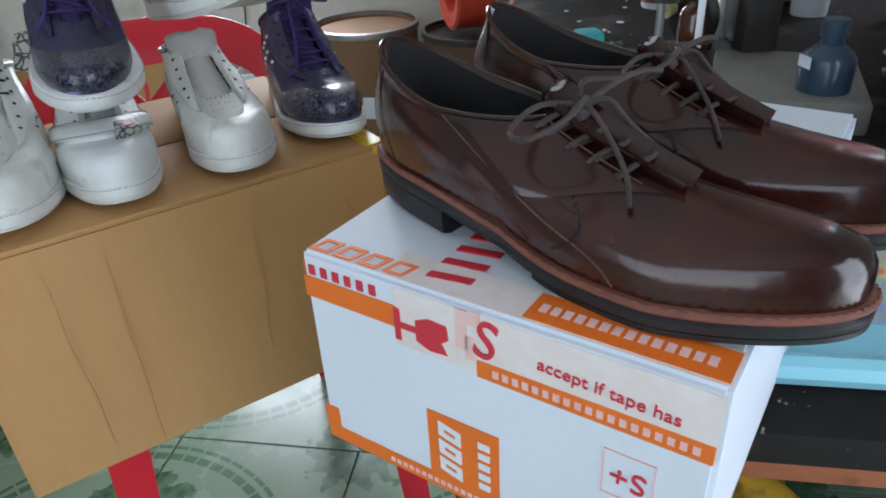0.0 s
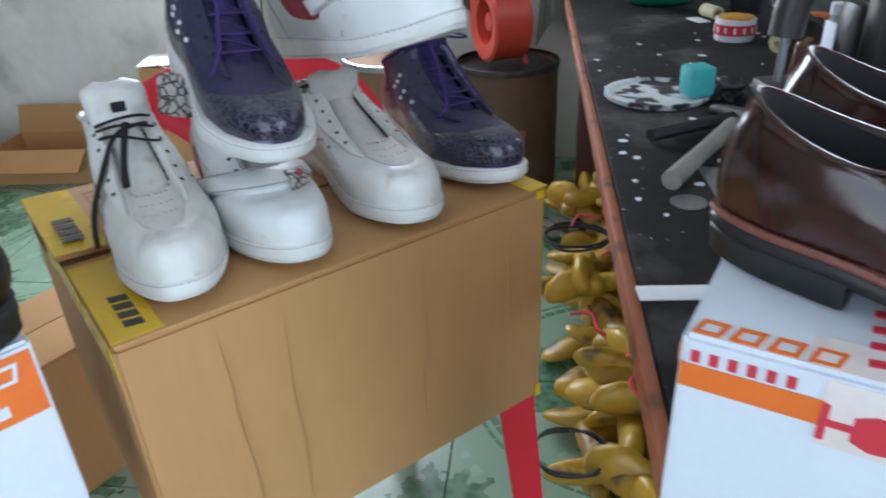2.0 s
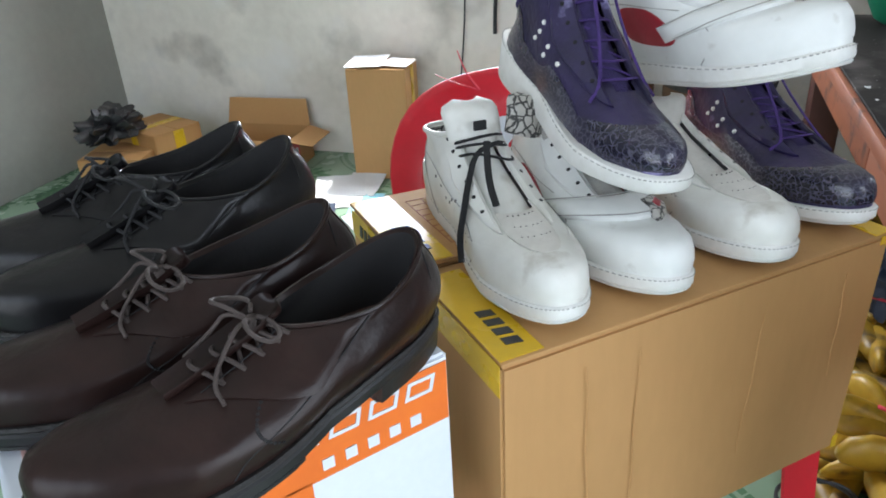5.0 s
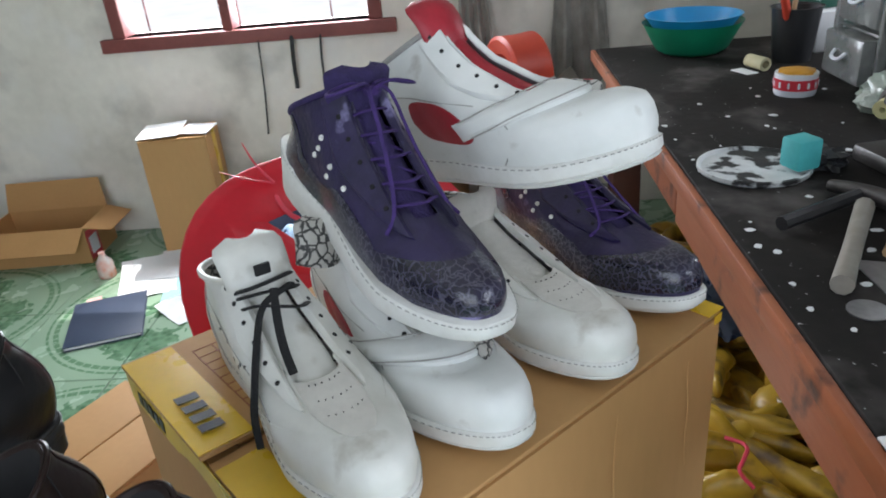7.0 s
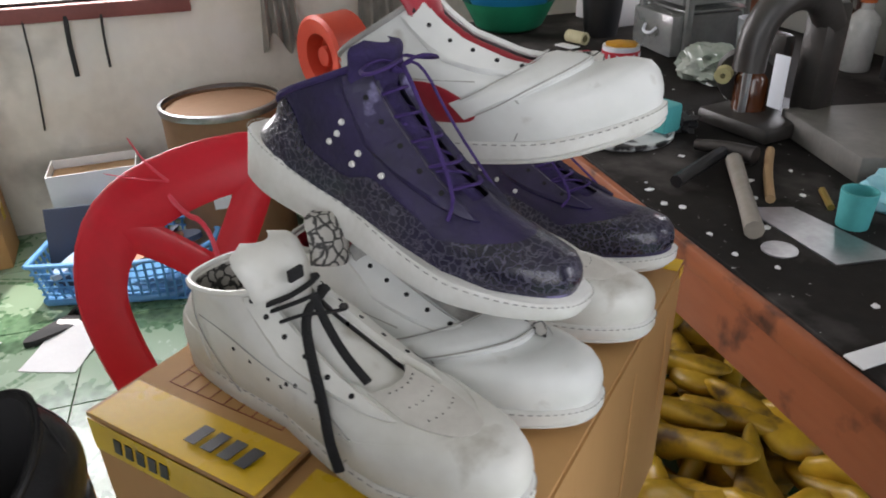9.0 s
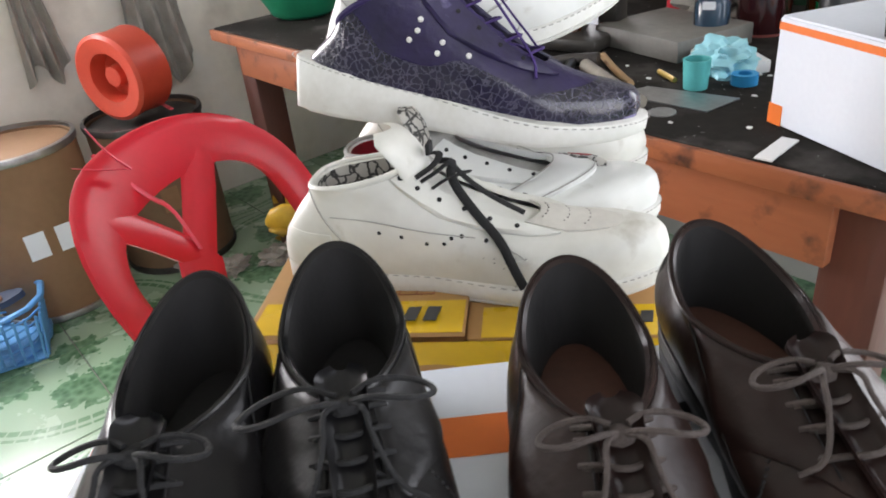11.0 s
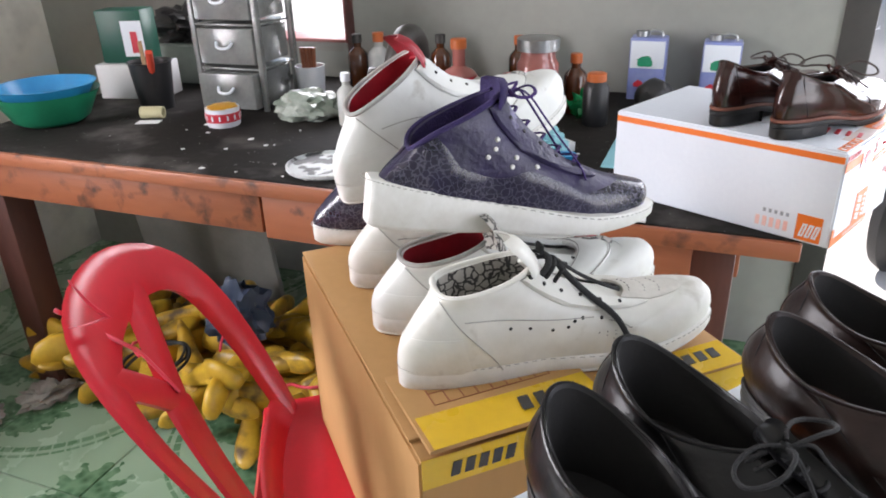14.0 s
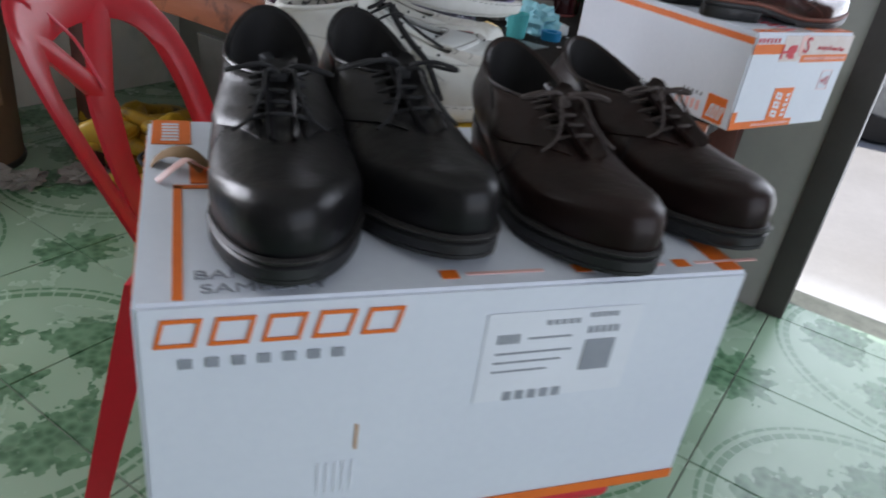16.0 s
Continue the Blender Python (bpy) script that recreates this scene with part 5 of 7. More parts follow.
# ---- red plastic chair ----
def plastic_chair(m):
    t = thing("plastic_chair", "red moulded plastic chair with pink string tied to its back", "chair", m)
    SZ = CB - 0.001
    bm = cuboid(-0.215, 0.215, -0.23, 0.20, SZ - 0.012, SZ, bevel=0.006)
    part("seat", bm, RED_PLASTIC, t)
    part("seat_rim", tube([(-0.205, -0.215, SZ - 0.022), (0.205, -0.215, SZ - 0.022), (0.205, 0.19, SZ - 0.022), (-0.205, 0.19, SZ - 0.022), (-0.205, -0.215, SZ - 0.022)], 0.016, 8), RED_PLASTIC, t)
    for k in range(3):
        part("slot", cuboid(-0.17, -0.14, 0.02 + 0.05 * k, 0.028 + 0.05 * k, SZ - 0.003, SZ + 0.0006, bevel=0.001), WHITE_RUBBER, t)
    for x, y, fx, fy in ((-0.195, -0.215, -0.22, -0.265), (0.195, -0.215, 0.22, -0.265), (-0.195, 0.19, -0.215, 0.30), (0.195, 0.19, 0.215, 0.30)):
        bm = bmesh.new()
        rows = []
        for z, k in ((SZ - 0.008, 0.0), (SZ * 0.5, 0.5), (0.02, 0.96), (0.0, 1.0)):
            w = 0.036 - 0.012 * k
            cx, cy = x + (fx - x) * k, y + (fy - y) * k
            sx, sy = (1 if x > 0 else -1), (1 if y > 0 else -1)
            rows.append([bm.verts.new((cx + a * sx * w, cy + b * sy * w, z)) for a, b in ((0.45, -1.1), (0.45, 0.45), (-1.1, 0.45), (-1.1, 0.28), (0.28, 0.28), (0.28, -1.1))])
        for a, c in zip(rows, rows[1:]):
            for i in range(6):
                bm.faces.new((a[i], a[(i + 1) % 6], c[(i + 1) % 6], c[i]))
        bm.faces.new(rows[0])
        bm.faces.new(rows[-1][::-1])
        part("leg", bm, RED_PLASTIC, t, smooth=False)

    def bp(x, h):
        """A point of the curved, reclined back by its offset and height above the seat."""
        h *= 1.08
        return Vector((x, 0.195 + 0.165 * h / 0.36 - 0.9 * x * x + 0.02 * (h / 0.36) ** 2, SZ + h))

    def ribbon(name, pts, wide, thick=0.007, label=""):
        """A broad moulded band along points (x, height) of the back."""
        q = [Vector((x, h, 0)) for x, h in pts]
        for _ in range(2):
            o = []
            for a, c in zip(q, q[1:]):
                o += [a.lerp(c, 0.25), a.lerp(c, 0.75)]
            q = [q[0], *o, q[-1]]
        bm, rows = bmesh.new(), []
        for i, p in enumerate(q):
            d = (q[min(i + 1, len(q) - 1)] - q[max(i - 1, 0)]).normalized()
            n = Vector((-d.y, d.x, 0))
            f = i / (len(q) - 1)
            w = (wide(f) if callable(wide) else wide) / 2
            row = []
            for s, y in ((-1, 0.0), (-1, -thick), (-0.6, -thick - 0.005), (0, -thick - 0.006), (0.6, -thick - 0.005), (1, -thick), (1, 0.0), (0, 0.001)):
                e = p + n * w * s
                row.append(bm.verts.new(bp(e.x, e.y) + Vector((0, y, 0))))
            rows.append(row)
        for a, c in zip(rows, rows[1:]):
            for k in range(8):
                bm.faces.new((a[k], a[(k + 1) % 8], c[(k + 1) % 8], c[k]))
        bm.faces.new(rows[0][::-1])
        bm.faces.new(rows[-1])
        part(name, bm, RED_PLASTIC, t, label, angle=60)

    ribbon("back_arch", ((-0.17, -0.02), (-0.192, 0.07), (-0.208, 0.17), (-0.20, 0.25), (-0.135, 0.298), (0, 0.308), (0.135, 0.298), (0.20, 0.25), (0.208, 0.17), (0.192, 0.07), (0.17, -0.02)), lambda f: 0.042 + 0.025 * math.sin(math.pi * f) ** 0.8, 0.007, "broad arched back frame")
    ribbon("back_stem", ((-0.135, -0.02), (-0.128, 0.06), (-0.085, 0.135), (-0.025, 0.195)), lambda f: 0.092 - 0.026 * f)
    ribbon("back_spoke", ((-0.035, 0.185), (0.025, 0.228), (0.068, 0.264), (0.10, 0.298)), 0.045)
    ribbon("back_spoke", ((-0.03, 0.188), (-0.072, 0.232), (-0.105, 0.264), (-0.14, 0.29)), 0.042)
    ribbon("back_panel", ((-0.165, 0.0), (0.0, 0.0), (0.165, 0.004)), lambda f: 0.05 + 0.02 * f)
    k = bp(-0.055, 0.30)
    part("string", tube([bp(-0.055, 0.335) + Vector((0, 0.01, 0)), bp(-0.055, 0.28) + Vector((0, -0.022, 0)), bp(-0.022, 0.255) + Vector((0, -0.012, 0)), bp(-0.034, 0.20) + Vector((0, -0.016, 0))], 0.004, 6, flat=0.5), PINK_STRING, t, "pink plastic string")
    part("string", tube([k + Vector((0, -0.02, 0.02)), k + Vector((-0.02, -0.01, 0.05)), k + Vector((-0.03, 0.0, 0.085))], 0.0045, 6, flat=0.5, taper=lambda q: 1 - 0.7 * q), PINK_STRING, t, "frayed pink string end")
    part("string", tube([k + Vector((0, -0.02, 0.02)), k + Vector((-0.04, -0.01, 0.035)), k + Vector((-0.07, 0.0, 0.05))], 0.003, 6, flat=0.5, taper=lambda q: 1 - 0.7 * q), PINK_STRING, t, "frayed pink string end")
    return t


plastic_chair(Matrix.Translation((0.370, 0.496, 0)) @ pose(0, 0, 0, 0, 0, -8.7))


def stool(m, high):
    t = thing("plastic_stool", "tall red plastic stool under the parcel box", "stool", m)
    part("seat", cuboid(-0.14, 0.14, -0.14, 0.14, high - 0.02, high, bevel=0.008), RED_PLASTIC, t)
    for x in (-1, 1):
        for y in (-1, 1):
            part("leg", tube([(x * 0.11, y * 0.11, high - 0.01), (x * 0.13, y * 0.13, 0.0)], 0.018, 8), RED_PLASTIC, t)
    return t


stool(Matrix.Translation((-0.19, 0.37, 0)) @ pose(0, 0, 0, 0, 0, 8), BB - 0.0005)

# ---- the shoes ----
def up(p, dz):
    return (p[0], p[1], p[2] + dz)


ZB = BB + BH + 0.001
for lab, heel, toe, leather, hand, cap, sd, sp in (
    ("black leather lace-up shoe with a plain toe cap", (-0.068, 0.530, ZB), (-0.351, 0.497, ZB), BLACK_LEATHER, 1, True, 11, 1.0),
    ("black leather lace-up shoe with tied laces", (-0.036, 0.452, ZB), (-0.328, 0.375, ZB), BLACK_LEATHER, -1, False, 12, 1.3),
    ("dark brown leather lace-up shoe with tied laces", (-0.044, 0.306, ZB), (-0.333, 0.264, ZB), DARK_BROWN, -1, False, 13, 1.2),
    ("dark brown leather lace-up shoe, half over the box edge", (-0.006, 0.228, ZB), (-0.288, 0.150, ZB), DARK_BROWN, 1, False, 14, 1.0),
):
    dress_shoe(lab, laid(heel, toe), leather, LINING if leather is BLACK_LEATHER else TAN_LINING, DARK_WELT, BLACK_LACE if leather is BLACK_LEATHER else BROWN_LACE, hand, 0.292, 0.054, cap, sd, group="dark shoes on the parcel box", spread=0.75 * sp, high=1.08 if leather is BLACK_LEATHER else 0.93, mouth_w=0.036, toe_h=0.56)
ZA = AB + AH + 0.0012
dress_shoe("burnished red-brown leather lace-up shoe with a stitched welt", laid((0.362, -0.115, ZA), (0.437, -0.412, ZA)), BURNISHED, LINING, WELT, BROWN_LACE, -1, 0.306, 0.050, False, 21, True, "brown shoes on the parcel box", 1.2, 0.48, 0.96)
dress_shoe("burnished dark brown leather lace-up shoe with a stitched welt", laid((0.462, -0.088, ZA), (0.532, -0.386, ZA)), BURNISHED, LINING, WELT, BROWN_LACE, 1, 0.306, 0.050, False, 22, True, "brown shoes on the parcel box", 1.1, 0.48, 0.96)

ZC = CT + 0.001
s1, L1 = sneaker("aged white high-top sneaker with black lace and cement-print collar", laid((0.156, 0.562, ZC), (0.118, 0.212, ZC)), CREAM_LEATHER, CREAM_LEATHER, CRACKLE, 1, perforated=True, cutout=True, seed=31, lean=-0.026, tongue_mat=CREAM_LEATHER, tongue_up=0.034, tongue_back=0.8, length=0.351, width=0.0535, gap=30, back=0.088, side=0.092, front=0.108, toe_h=0.36, binding=CREAM_LEATHER, group="white sneakers")
s2, L2 = sneaker("white high-top sneaker with instep strap and red side flash", laid((0.276, 0.552, ZC), (0.230, 0.205, ZC)), WHITE_LEATHER, WHITE_LEATHER, RED_LEATHER, -1, swoosh=RED_LEATHER, strap=True, seed=32, lean=-0.02, tongue_up=0.012, length=0.351, width=0.0535, back=0.072, side=0.075, front=0.092, toe_h=0.42, tongue_mat=GREY_FABRIC, binding=GREY_FABRIC, group="white sneakers")
s3, L3 = sneaker("aged white high-top sneaker without laces, grey tongue", laid((0.396, 0.546, ZC), (0.357, 0.200, ZC)), CREAM_LEATHER, CREAM_LEATHER, CRACKLE, 1, perforated=True, cutout=True, seed=33, lean=-0.02, tongue_mat=PALE_TONGUE, tongue_up=0.022, gap=30, length=0.349, width=0.0535, back=0.072, side=0.075, front=0.092, toe_h=0.40, group="white sneakers")
s4, L4 = sneaker("purple high-top sneaker with glossy scaled overlays", laid((0.556, 0.556, ZC), (0.488, 0.216, ZC)), PURPLE, PURPLE, PURPLE_FABRIC, -1, scaly=PURPLE_SCALE, dots=True, laces=PURPLE_LACE, seed=34, lean=-0.026, length=0.346, width=0.053, back=0.062, side=0.085, front=0.118, toe_h=0.32, tongue_mat=PURPLE_FABRIC, tongue_up=0.03, sole_grow=0.006, group="purple sneakers")
s5, L5 = sneaker("purple high-top sneaker with scaled overlays lying across white ones", laid((0.262, 0.556, 0.932), (0.226, 0.229, 0.881), -4), PURPLE, PURPLE, PURPLE_FABRIC, 1, scaly=PURPLE_SCALE, dots=True, laces=PURPLE_LACE, seed=35, lean=-0.026, tongue_mat=PURPLE_FABRIC, tongue_up=0.022, tongue_back=0.1, sole_heel=0.036, sole_grow=0.0115, length=0.329, width=0.050, back=0.066, side=0.096, front=0.134, toe_h=0.24, steep=0.4, group="purple sneakers")
s6, L6 = sneaker("white high-top sneaker with red lining on top of the pile", laid((0.385, 0.550, 0.912), (0.424, 0.222, 0.968), 0), WHITE_LEATHER, WHITE_LEATHER, RED_LEATHER, -1, length=0.336, width=0.050, back=0.088, side=0.108, front=0.136, toe_h=0.34, steep=1.3, swoosh=RED_LEATHER, strap=True, seed=36, lean=-0.02, tongue_mat=RED_LEATHER, tongue_up=0.034, tongue_back=0.7, binding=GREY_FABRIC, group="white sneakers")
# loose black lace draped over the first white sneaker
part("lace", tube([L1.on(24, 0.90, 0.008), L1.on(6, 0.88, 0.013), L1.on(-16, 0.86, 0.010), L1.on(-40, 0.7, 0.008), L1.on(-58, 0.5, 0.008), L1.on(-68, 0.3, 0.009), L1.on(-70, 0.10, 0.012)], 0.0042, 8, flat=0.4), BLACK_LACE, s1, "flat black lace hanging down")
for v0, v1 in ((0.95, 0.94), (0.88, 0.91), (0.80, 0.86)):
    part("lace", tube([L1.on(36, v0, 0.006), L1.on(18, v0, 0.010), L1.on(0, (v0 + v1) / 2, 0.011), L1.on(-18, v1, 0.010), L1.on(-36, v1, 0.006)], 0.0036, 8, flat=0.4), BLACK_LACE, s1)
part("lace", tube([L1.on(0, 0.9, 0.013), L1.on(-8, 0.80, 0.010), L1.on(-16, 0.70, 0.008), L1.on(-20, 0.60, 0.007)], 0.0036, 8, flat=0.4), BLACK_LACE, s1)
tl = tongue_flap(L1, 0.030, 0.024, CRACKLE, s1, 0.5, 0.007, "cement-print tongue lining folded out")
tl.matrix_basis = Matrix.Translation((-0.014, 0.030, 0.006)) @ Matrix.Rotation(radians(-16), 4, "X")
part("tongue_window", cuboid(-0.002, 0.002, -0.008, 0.006, -0.005, 0.005, bevel=0.001), BLACK_LACE, s1, "small dark window in the tongue", m=Matrix.Translation(L1.at(0, 0.95) + Vector((-0.0005, 0, 0.016))))


# ---- yellow shoe lasts in a heap under the bench ----
def last_mesh(length, seed):
    """One solid plastic last: a foot's shape with a cut-off ankle cone and a bored hole."""
    bm = bmesh.new()
    rnd = random.Random(seed)
    k = length / 0.27
    secs = [(0.0, 0.012, 0.045, 0.020), (0.012, 0.026, 0.078, 0.006), (0.05, 0.031, 0.105, 0.0), (0.085, 0.030, 0.108, 0.002), (0.115, 0.029, 0.085, 0.004), (0.15, 0.033, 0.066, 0.003), (0.19, 0.041, 0.052, 0.0), (0.225, 0.039, 0.040, 0.003), (0.252, 0.028, 0.030, 0.007), (0.268, 0.010, 0.020, 0.011)]
    n, rows = 14, []
    for x, w, top, bot in secs:
        row = []
        for i in range(n):
            a = 2 * math.pi * i / n
            c, s = math.cos(a), math.sin(a)
            zz = (top + bot) / 2 + (top - bot) / 2 * math.copysign(abs(s) ** 0.75, s)
            wide = w * (1 - 0.35 * max(0, s) * (1 if x < 0.13 else 0.3))
            row.append(bm.verts.new((x * k, 0.82 * (wide * math.copysign(abs(c) ** 0.8, c) + 0.006 * math.sin(x * 11) * (1 if seed % 2 else -1)) * k, 0.85 * zz * k)))
        rows.append(row)
    for a, c in zip(rows, rows[1:]):
        for i in range(n):
            bm.faces.new((a[i], a[(i + 1) % n], c[(i + 1) % n], c[i]))
    bm.faces.new(rows[0][::-1])
    bm.faces.new(rows[-1])
    bmesh.ops.translate(bm, verts=bm.verts, vec=(-0.12 * k, 0, -0.04 * k))
    bmesh.ops.recalc_face_normals(bm, faces=bm.faces)
    me = bpy.data.meshes.new("shoe_last")
    bm.to_mesh(me)
    bm.free()
    me.materials.append(YELLOW_LAST)
    me.shade_smooth()
    return me


LASTS = [last_mesh(q, i) for i, q in enumerate((0.25, 0.27, 0.26, 0.24))]
rnd = random.Random(77)
for i in range(170):
    a = 0.45 + 1.42 * rnd.random()
    o = -0.03 - 0.42 * rnd.random() ** 1.1
    layer = i % 3
    z = (0.045, 0.115, 0.18)[layer] * (1.0 if o < -0.03 else 0.75) + rnd.uniform(-0.01, 0.01)
    if o > 0.0 and layer:
        o -= 0.12
    ob = new("shoe_last", LASTS[i % 4])
    flip = rnd.choice((0, 0, 90, -90, 180))
    ob.matrix_basis = rpose(a, o, max(0.05, z)) @ pose(0, 0, 0, flip + rnd.uniform(-20, 20), rnd.uniform(-14, 14) * (1 if layer else 0.3), rnd.uniform(0, 360))
    tagged(ob, "scuffed yellow plastic shoe last heaped under the bench", "shoe last", "lasts under the bench")
for i, (a, o, z) in enumerate(((0.78, -0.10, 0.235), (1.0, -0.04, 0.20), (1.25, -0.14, 0.24), (1.5, -0.06, 0.22))):
    single("string_tie", tube([(-0.06, 0, 0.0), (-0.03, 0.02, 0.012), (0, 0.0, 0.006), (0.03, -0.02, 0.016), (0.07, 0.01, 0.0)], 0.004, 6), PINK_STRING, "pink plastic string tying the lasts", "string", rpose(a, o, z, 40 * i))
single("cable_coil", tube([(0.09 * math.cos(q * 0.5) * (1 - 0.01 * q), 0.09 * math.sin(q * 0.5), 0.012 + 0.003 * (q % 5)) for q in range(40)], 0.004, 6), BLACK_CORD, "coil of thin black cable", "cable", rpose(1.42, -0.02, 0.19))
single("cable_coil", tube([(0.06 * math.cos(q * 0.5), 0.07 * math.sin(q * 0.5), 0.012 + 0.003 * (q % 5)) for q in range(26)], 0.003, 6), BLACK_CORD, "coil of thin black cable", "cable", rpose(0.62, 0.03, 0.17))

# ---- along the end wall ----
def drum(label, m, r, h, body, lid=False):
    t = thing("fibre_drum", label, "drum", m, "drums by the wall")
    part("shell", lathe([(r * 0.98, 0), (r, 0.02), (r, h - 0.012), (r - 0.008, h - 0.012), (r - 0.008, 0.012), (0.001, 0.012)], 48), body, t)
    for z in (0.012, h - 0.008):
        part("hoop", lathe([(r - 0.002, z - 0.012), (r + 0.005, z - 0.010), (r + 0.007, z), (r + 0.005, z + 0.010), (r - 0.006, z + 0.012)], 48), STEEL if not lid else DARK_STEEL, t, "metal hoop")
    part("lid", lathe([(r - 0.012, h - 0.03), (r - 0.012, h - 0.018), (0.001, h - 0.016)], 48), FIBRE if not lid else DARK_STEEL, t)
    part("label", cuboid(-0.07, 0.07, -0.001, 0.0, 0.22, 0.30), LABEL if not lid else FIBRE, t, m=Matrix.Translation((-r * 0.995, 0, 0)) @ pose(0, 0, 0, 0, 0, 90), smooth=False)
    return t


drum("brown fibre drum with a steel hoop beside the wall", rpose(2.22, 0.60), 0.19, 0.52, FIBRE)
drum("dark brown fibre drum with a steel lid", rpose(2.20, 0.20), 0.18, 0.50, FIBRE_DARK, True)
reel = thing("cable_reel", "orange-red plastic reel lying on the drum", "reel", rpose(2.18, 0.22, 0.503, 25))
RM = Matrix.Translation((0, 0, 0.135)) @ pose(0, 0, 0, 90, 0, 0)
part("rim", lathe([(0.075, -0.06), (0.12, -0.068), (0.132, -0.06), (0.128, 0.0), (0.132, 0.06), (0.12, 0.068), (0.075, 0.06), (0.068, 0.0), (0.075, -0.06)], 48), ORANGE_PLASTIC, reel, m=RM)
part("hub", lathe([(0.001, -0.045), (0.03, -0.045), (0.034, -0.02), (0.034, 0.045), (0.001, 0.045)], 24), ORANGE_PLASTIC, reel, m=RM)
part("web", lathe([(0.03, -0.006), (0.072, -0.006), (0.072, 0.006), (0.03, 0.006)], 32), ORANGE_PLASTIC, reel, m=RM)
part("red_strap", tube([(-0.10, -0.05, -0.128), (0.0, -0.09, -0.12), (0.10, -0.06, -0.128)], 0.008, 6, flat=0.4), PINK_STRING, reel, m=Matrix.Translation((0, 0, 0.135)))


def hung_cloth(w, h, seed):
    bm = bmesh.new()
    nx, nz = 22, 18
    lay = []
    for off in (0.0, 0.004):
        rows = []
        for j in range(nz + 1):
            row = []
            for i in range(nx + 1):
                u, v = i / nx - 0.5, j / nz
                y = 0.018 * math.sin(u * 22 + seed + 2 * v) * (0.4 + v) + 0.012 * noise.noise(Vector((u * 5, v * 5, seed)))
                row.append(bm.verts.new((u * w * (0.65 + 0.35 * v), y + off, -h * v * (1 - 0.12 * math.sin(u * 9)))))
            rows.append(row)
        lay.append(rows)
    for k, rows in enumerate(lay):
        for a, c in zip(rows, rows[1:]):
            for i in range(nx):
                bm.faces.new((a[i], a[i + 1], c[i + 1], c[i]) if k else (a[i], c[i], c[i + 1], a[i + 1]))
    return bm


single("rag", hung_cloth(0.24, 0.42, 1.0), CLOTH, "grey dirty rag hanging on the wall by the reel", "rag", rpose(2.50, -0.02, 0.95, 90))
single("rag", hung_cloth(0.14, 0.30, 4.0), CLOTH, "grey rag hanging on the wall", "rag", rpose(2.50, 0.36, 0.92, 90))
for a, o, s, sd in ((1.98, 0.22, 0.075, 1), (1.84, -0.01, 0.075, 2), (1.91, 0.15, 0.06, 3)):
    single("crumpled_rag", crumpled(s, s * 0.7, s * 0.38, sd, 4, 0.7), CLOTH, "crumpled dirty grey rag on the floor", "rag", rpose(a, o, 0.0005, sd * 40))
for o, z, w, l in ((1.18, 0.79, 0.0035, 0.40), (1.05, 0.785, 0.008, 0.22), (0.94, 0.785, 0.0045, 0.20)):
    single("hanging_cord", tube([(0, 0.0, z), (0.004, -0.035, z - 0.02), (-0.006, -0.028, z - l * 0.5), (-0.03 if w < 0.004 else -0.01, -0.02, z - l)], w, 6, flat=0.5), BLACK_CORD, "black cord hanging from the window", "cord", rpose(WALL_END, o, 0, -90))


def carton(label, m, w, d, h, flaps=True, tape=True, open_top=False, name="cardboard_box", side_only=False):
    t = thing(name, label, "box", m)
    if open_top:
        for q in ((0, w, 0, 0.005, 0, h), (0, w, d - 0.005, d, 0, h), (0, 0.005, 0.005, d - 0.005, 0, h), (w - 0.005, w, 0.005, d - 0.005, 0, h), (0.005, w - 0.005, 0.005, d - 0.005, 0, 0.005)):
            part("side", cuboid(*q), CARDBOARD, t, smooth=False)
        part("flap", prism([(0, 0), (w, 0), (w - 0.015, d * 0.5), (0.015, d * 0.5)], 0.004), CARDBOARD, t, "upright flap", m=Matrix.Translation((0, d - 0.004, h)) @ pose(0, 0, 0, 78, 0, 0), smooth=False)
        part("flap", prism([(0, 0), (w, 0), (w - 0.02, -d * 0.42), (0.02, -d * 0.42)], 0.004), CARDBOARD, t, "folded-out flap", m=Matrix.Translation((0, 0.004, h - 0.002)) @ pose(0, 0, 0, 48, 0, 0), smooth=False)
        part("flap", prism([(0, 0), (d * 0.45, 0.02), (d * 0.45, d - 0.02), (0, d)], 0.004), CARDBOARD, t, "folded-out flap", m=Matrix.Translation((w - 0.004, 0, h - 0.002)) @ pose(0, 0, 0, 0, 12, 0), smooth=False)
    else:
        part("body", carton_body(w, d, h - 0.004, 0.003, 0.003, 6), CARDBOARD, t)
        part("flap", cuboid(0.001, w - 0.001, 0.001, d * 0.5 - 0.002, h - 0.004, h, bevel=0.001), CARDBOARD, t)
        part("flap", cuboid(0.001, w - 0.001, d * 0.5 + 0.002, d - 0.001, h - 0.004, h, bevel=0.001), CARDBOARD, t)
        if tape:
            F, Lf, R, T = faces_of(w, d, h)
            if not side_only:
                decal("yellow_tape", w * 0.42, w * 0.58, 0.003, d - 0.003, YELLOW_TAPE, t, T, label="printed yellow tape")
                decal("yellow_tape", w * 0.42, w * 0.58, h * 0.2, h - 0.003, YELLOW_TAPE, t, F @ Matrix.Translation((0, 0, 0.003)), label="printed yellow tape")
            decal("yellow_tape", d * 0.4, d * 0.62, h * 0.3, h - 0.003, YELLOW_TAPE, t, R @ Matrix.Translation((0, 0, 0.003)), label="printed yellow tape")
    return t


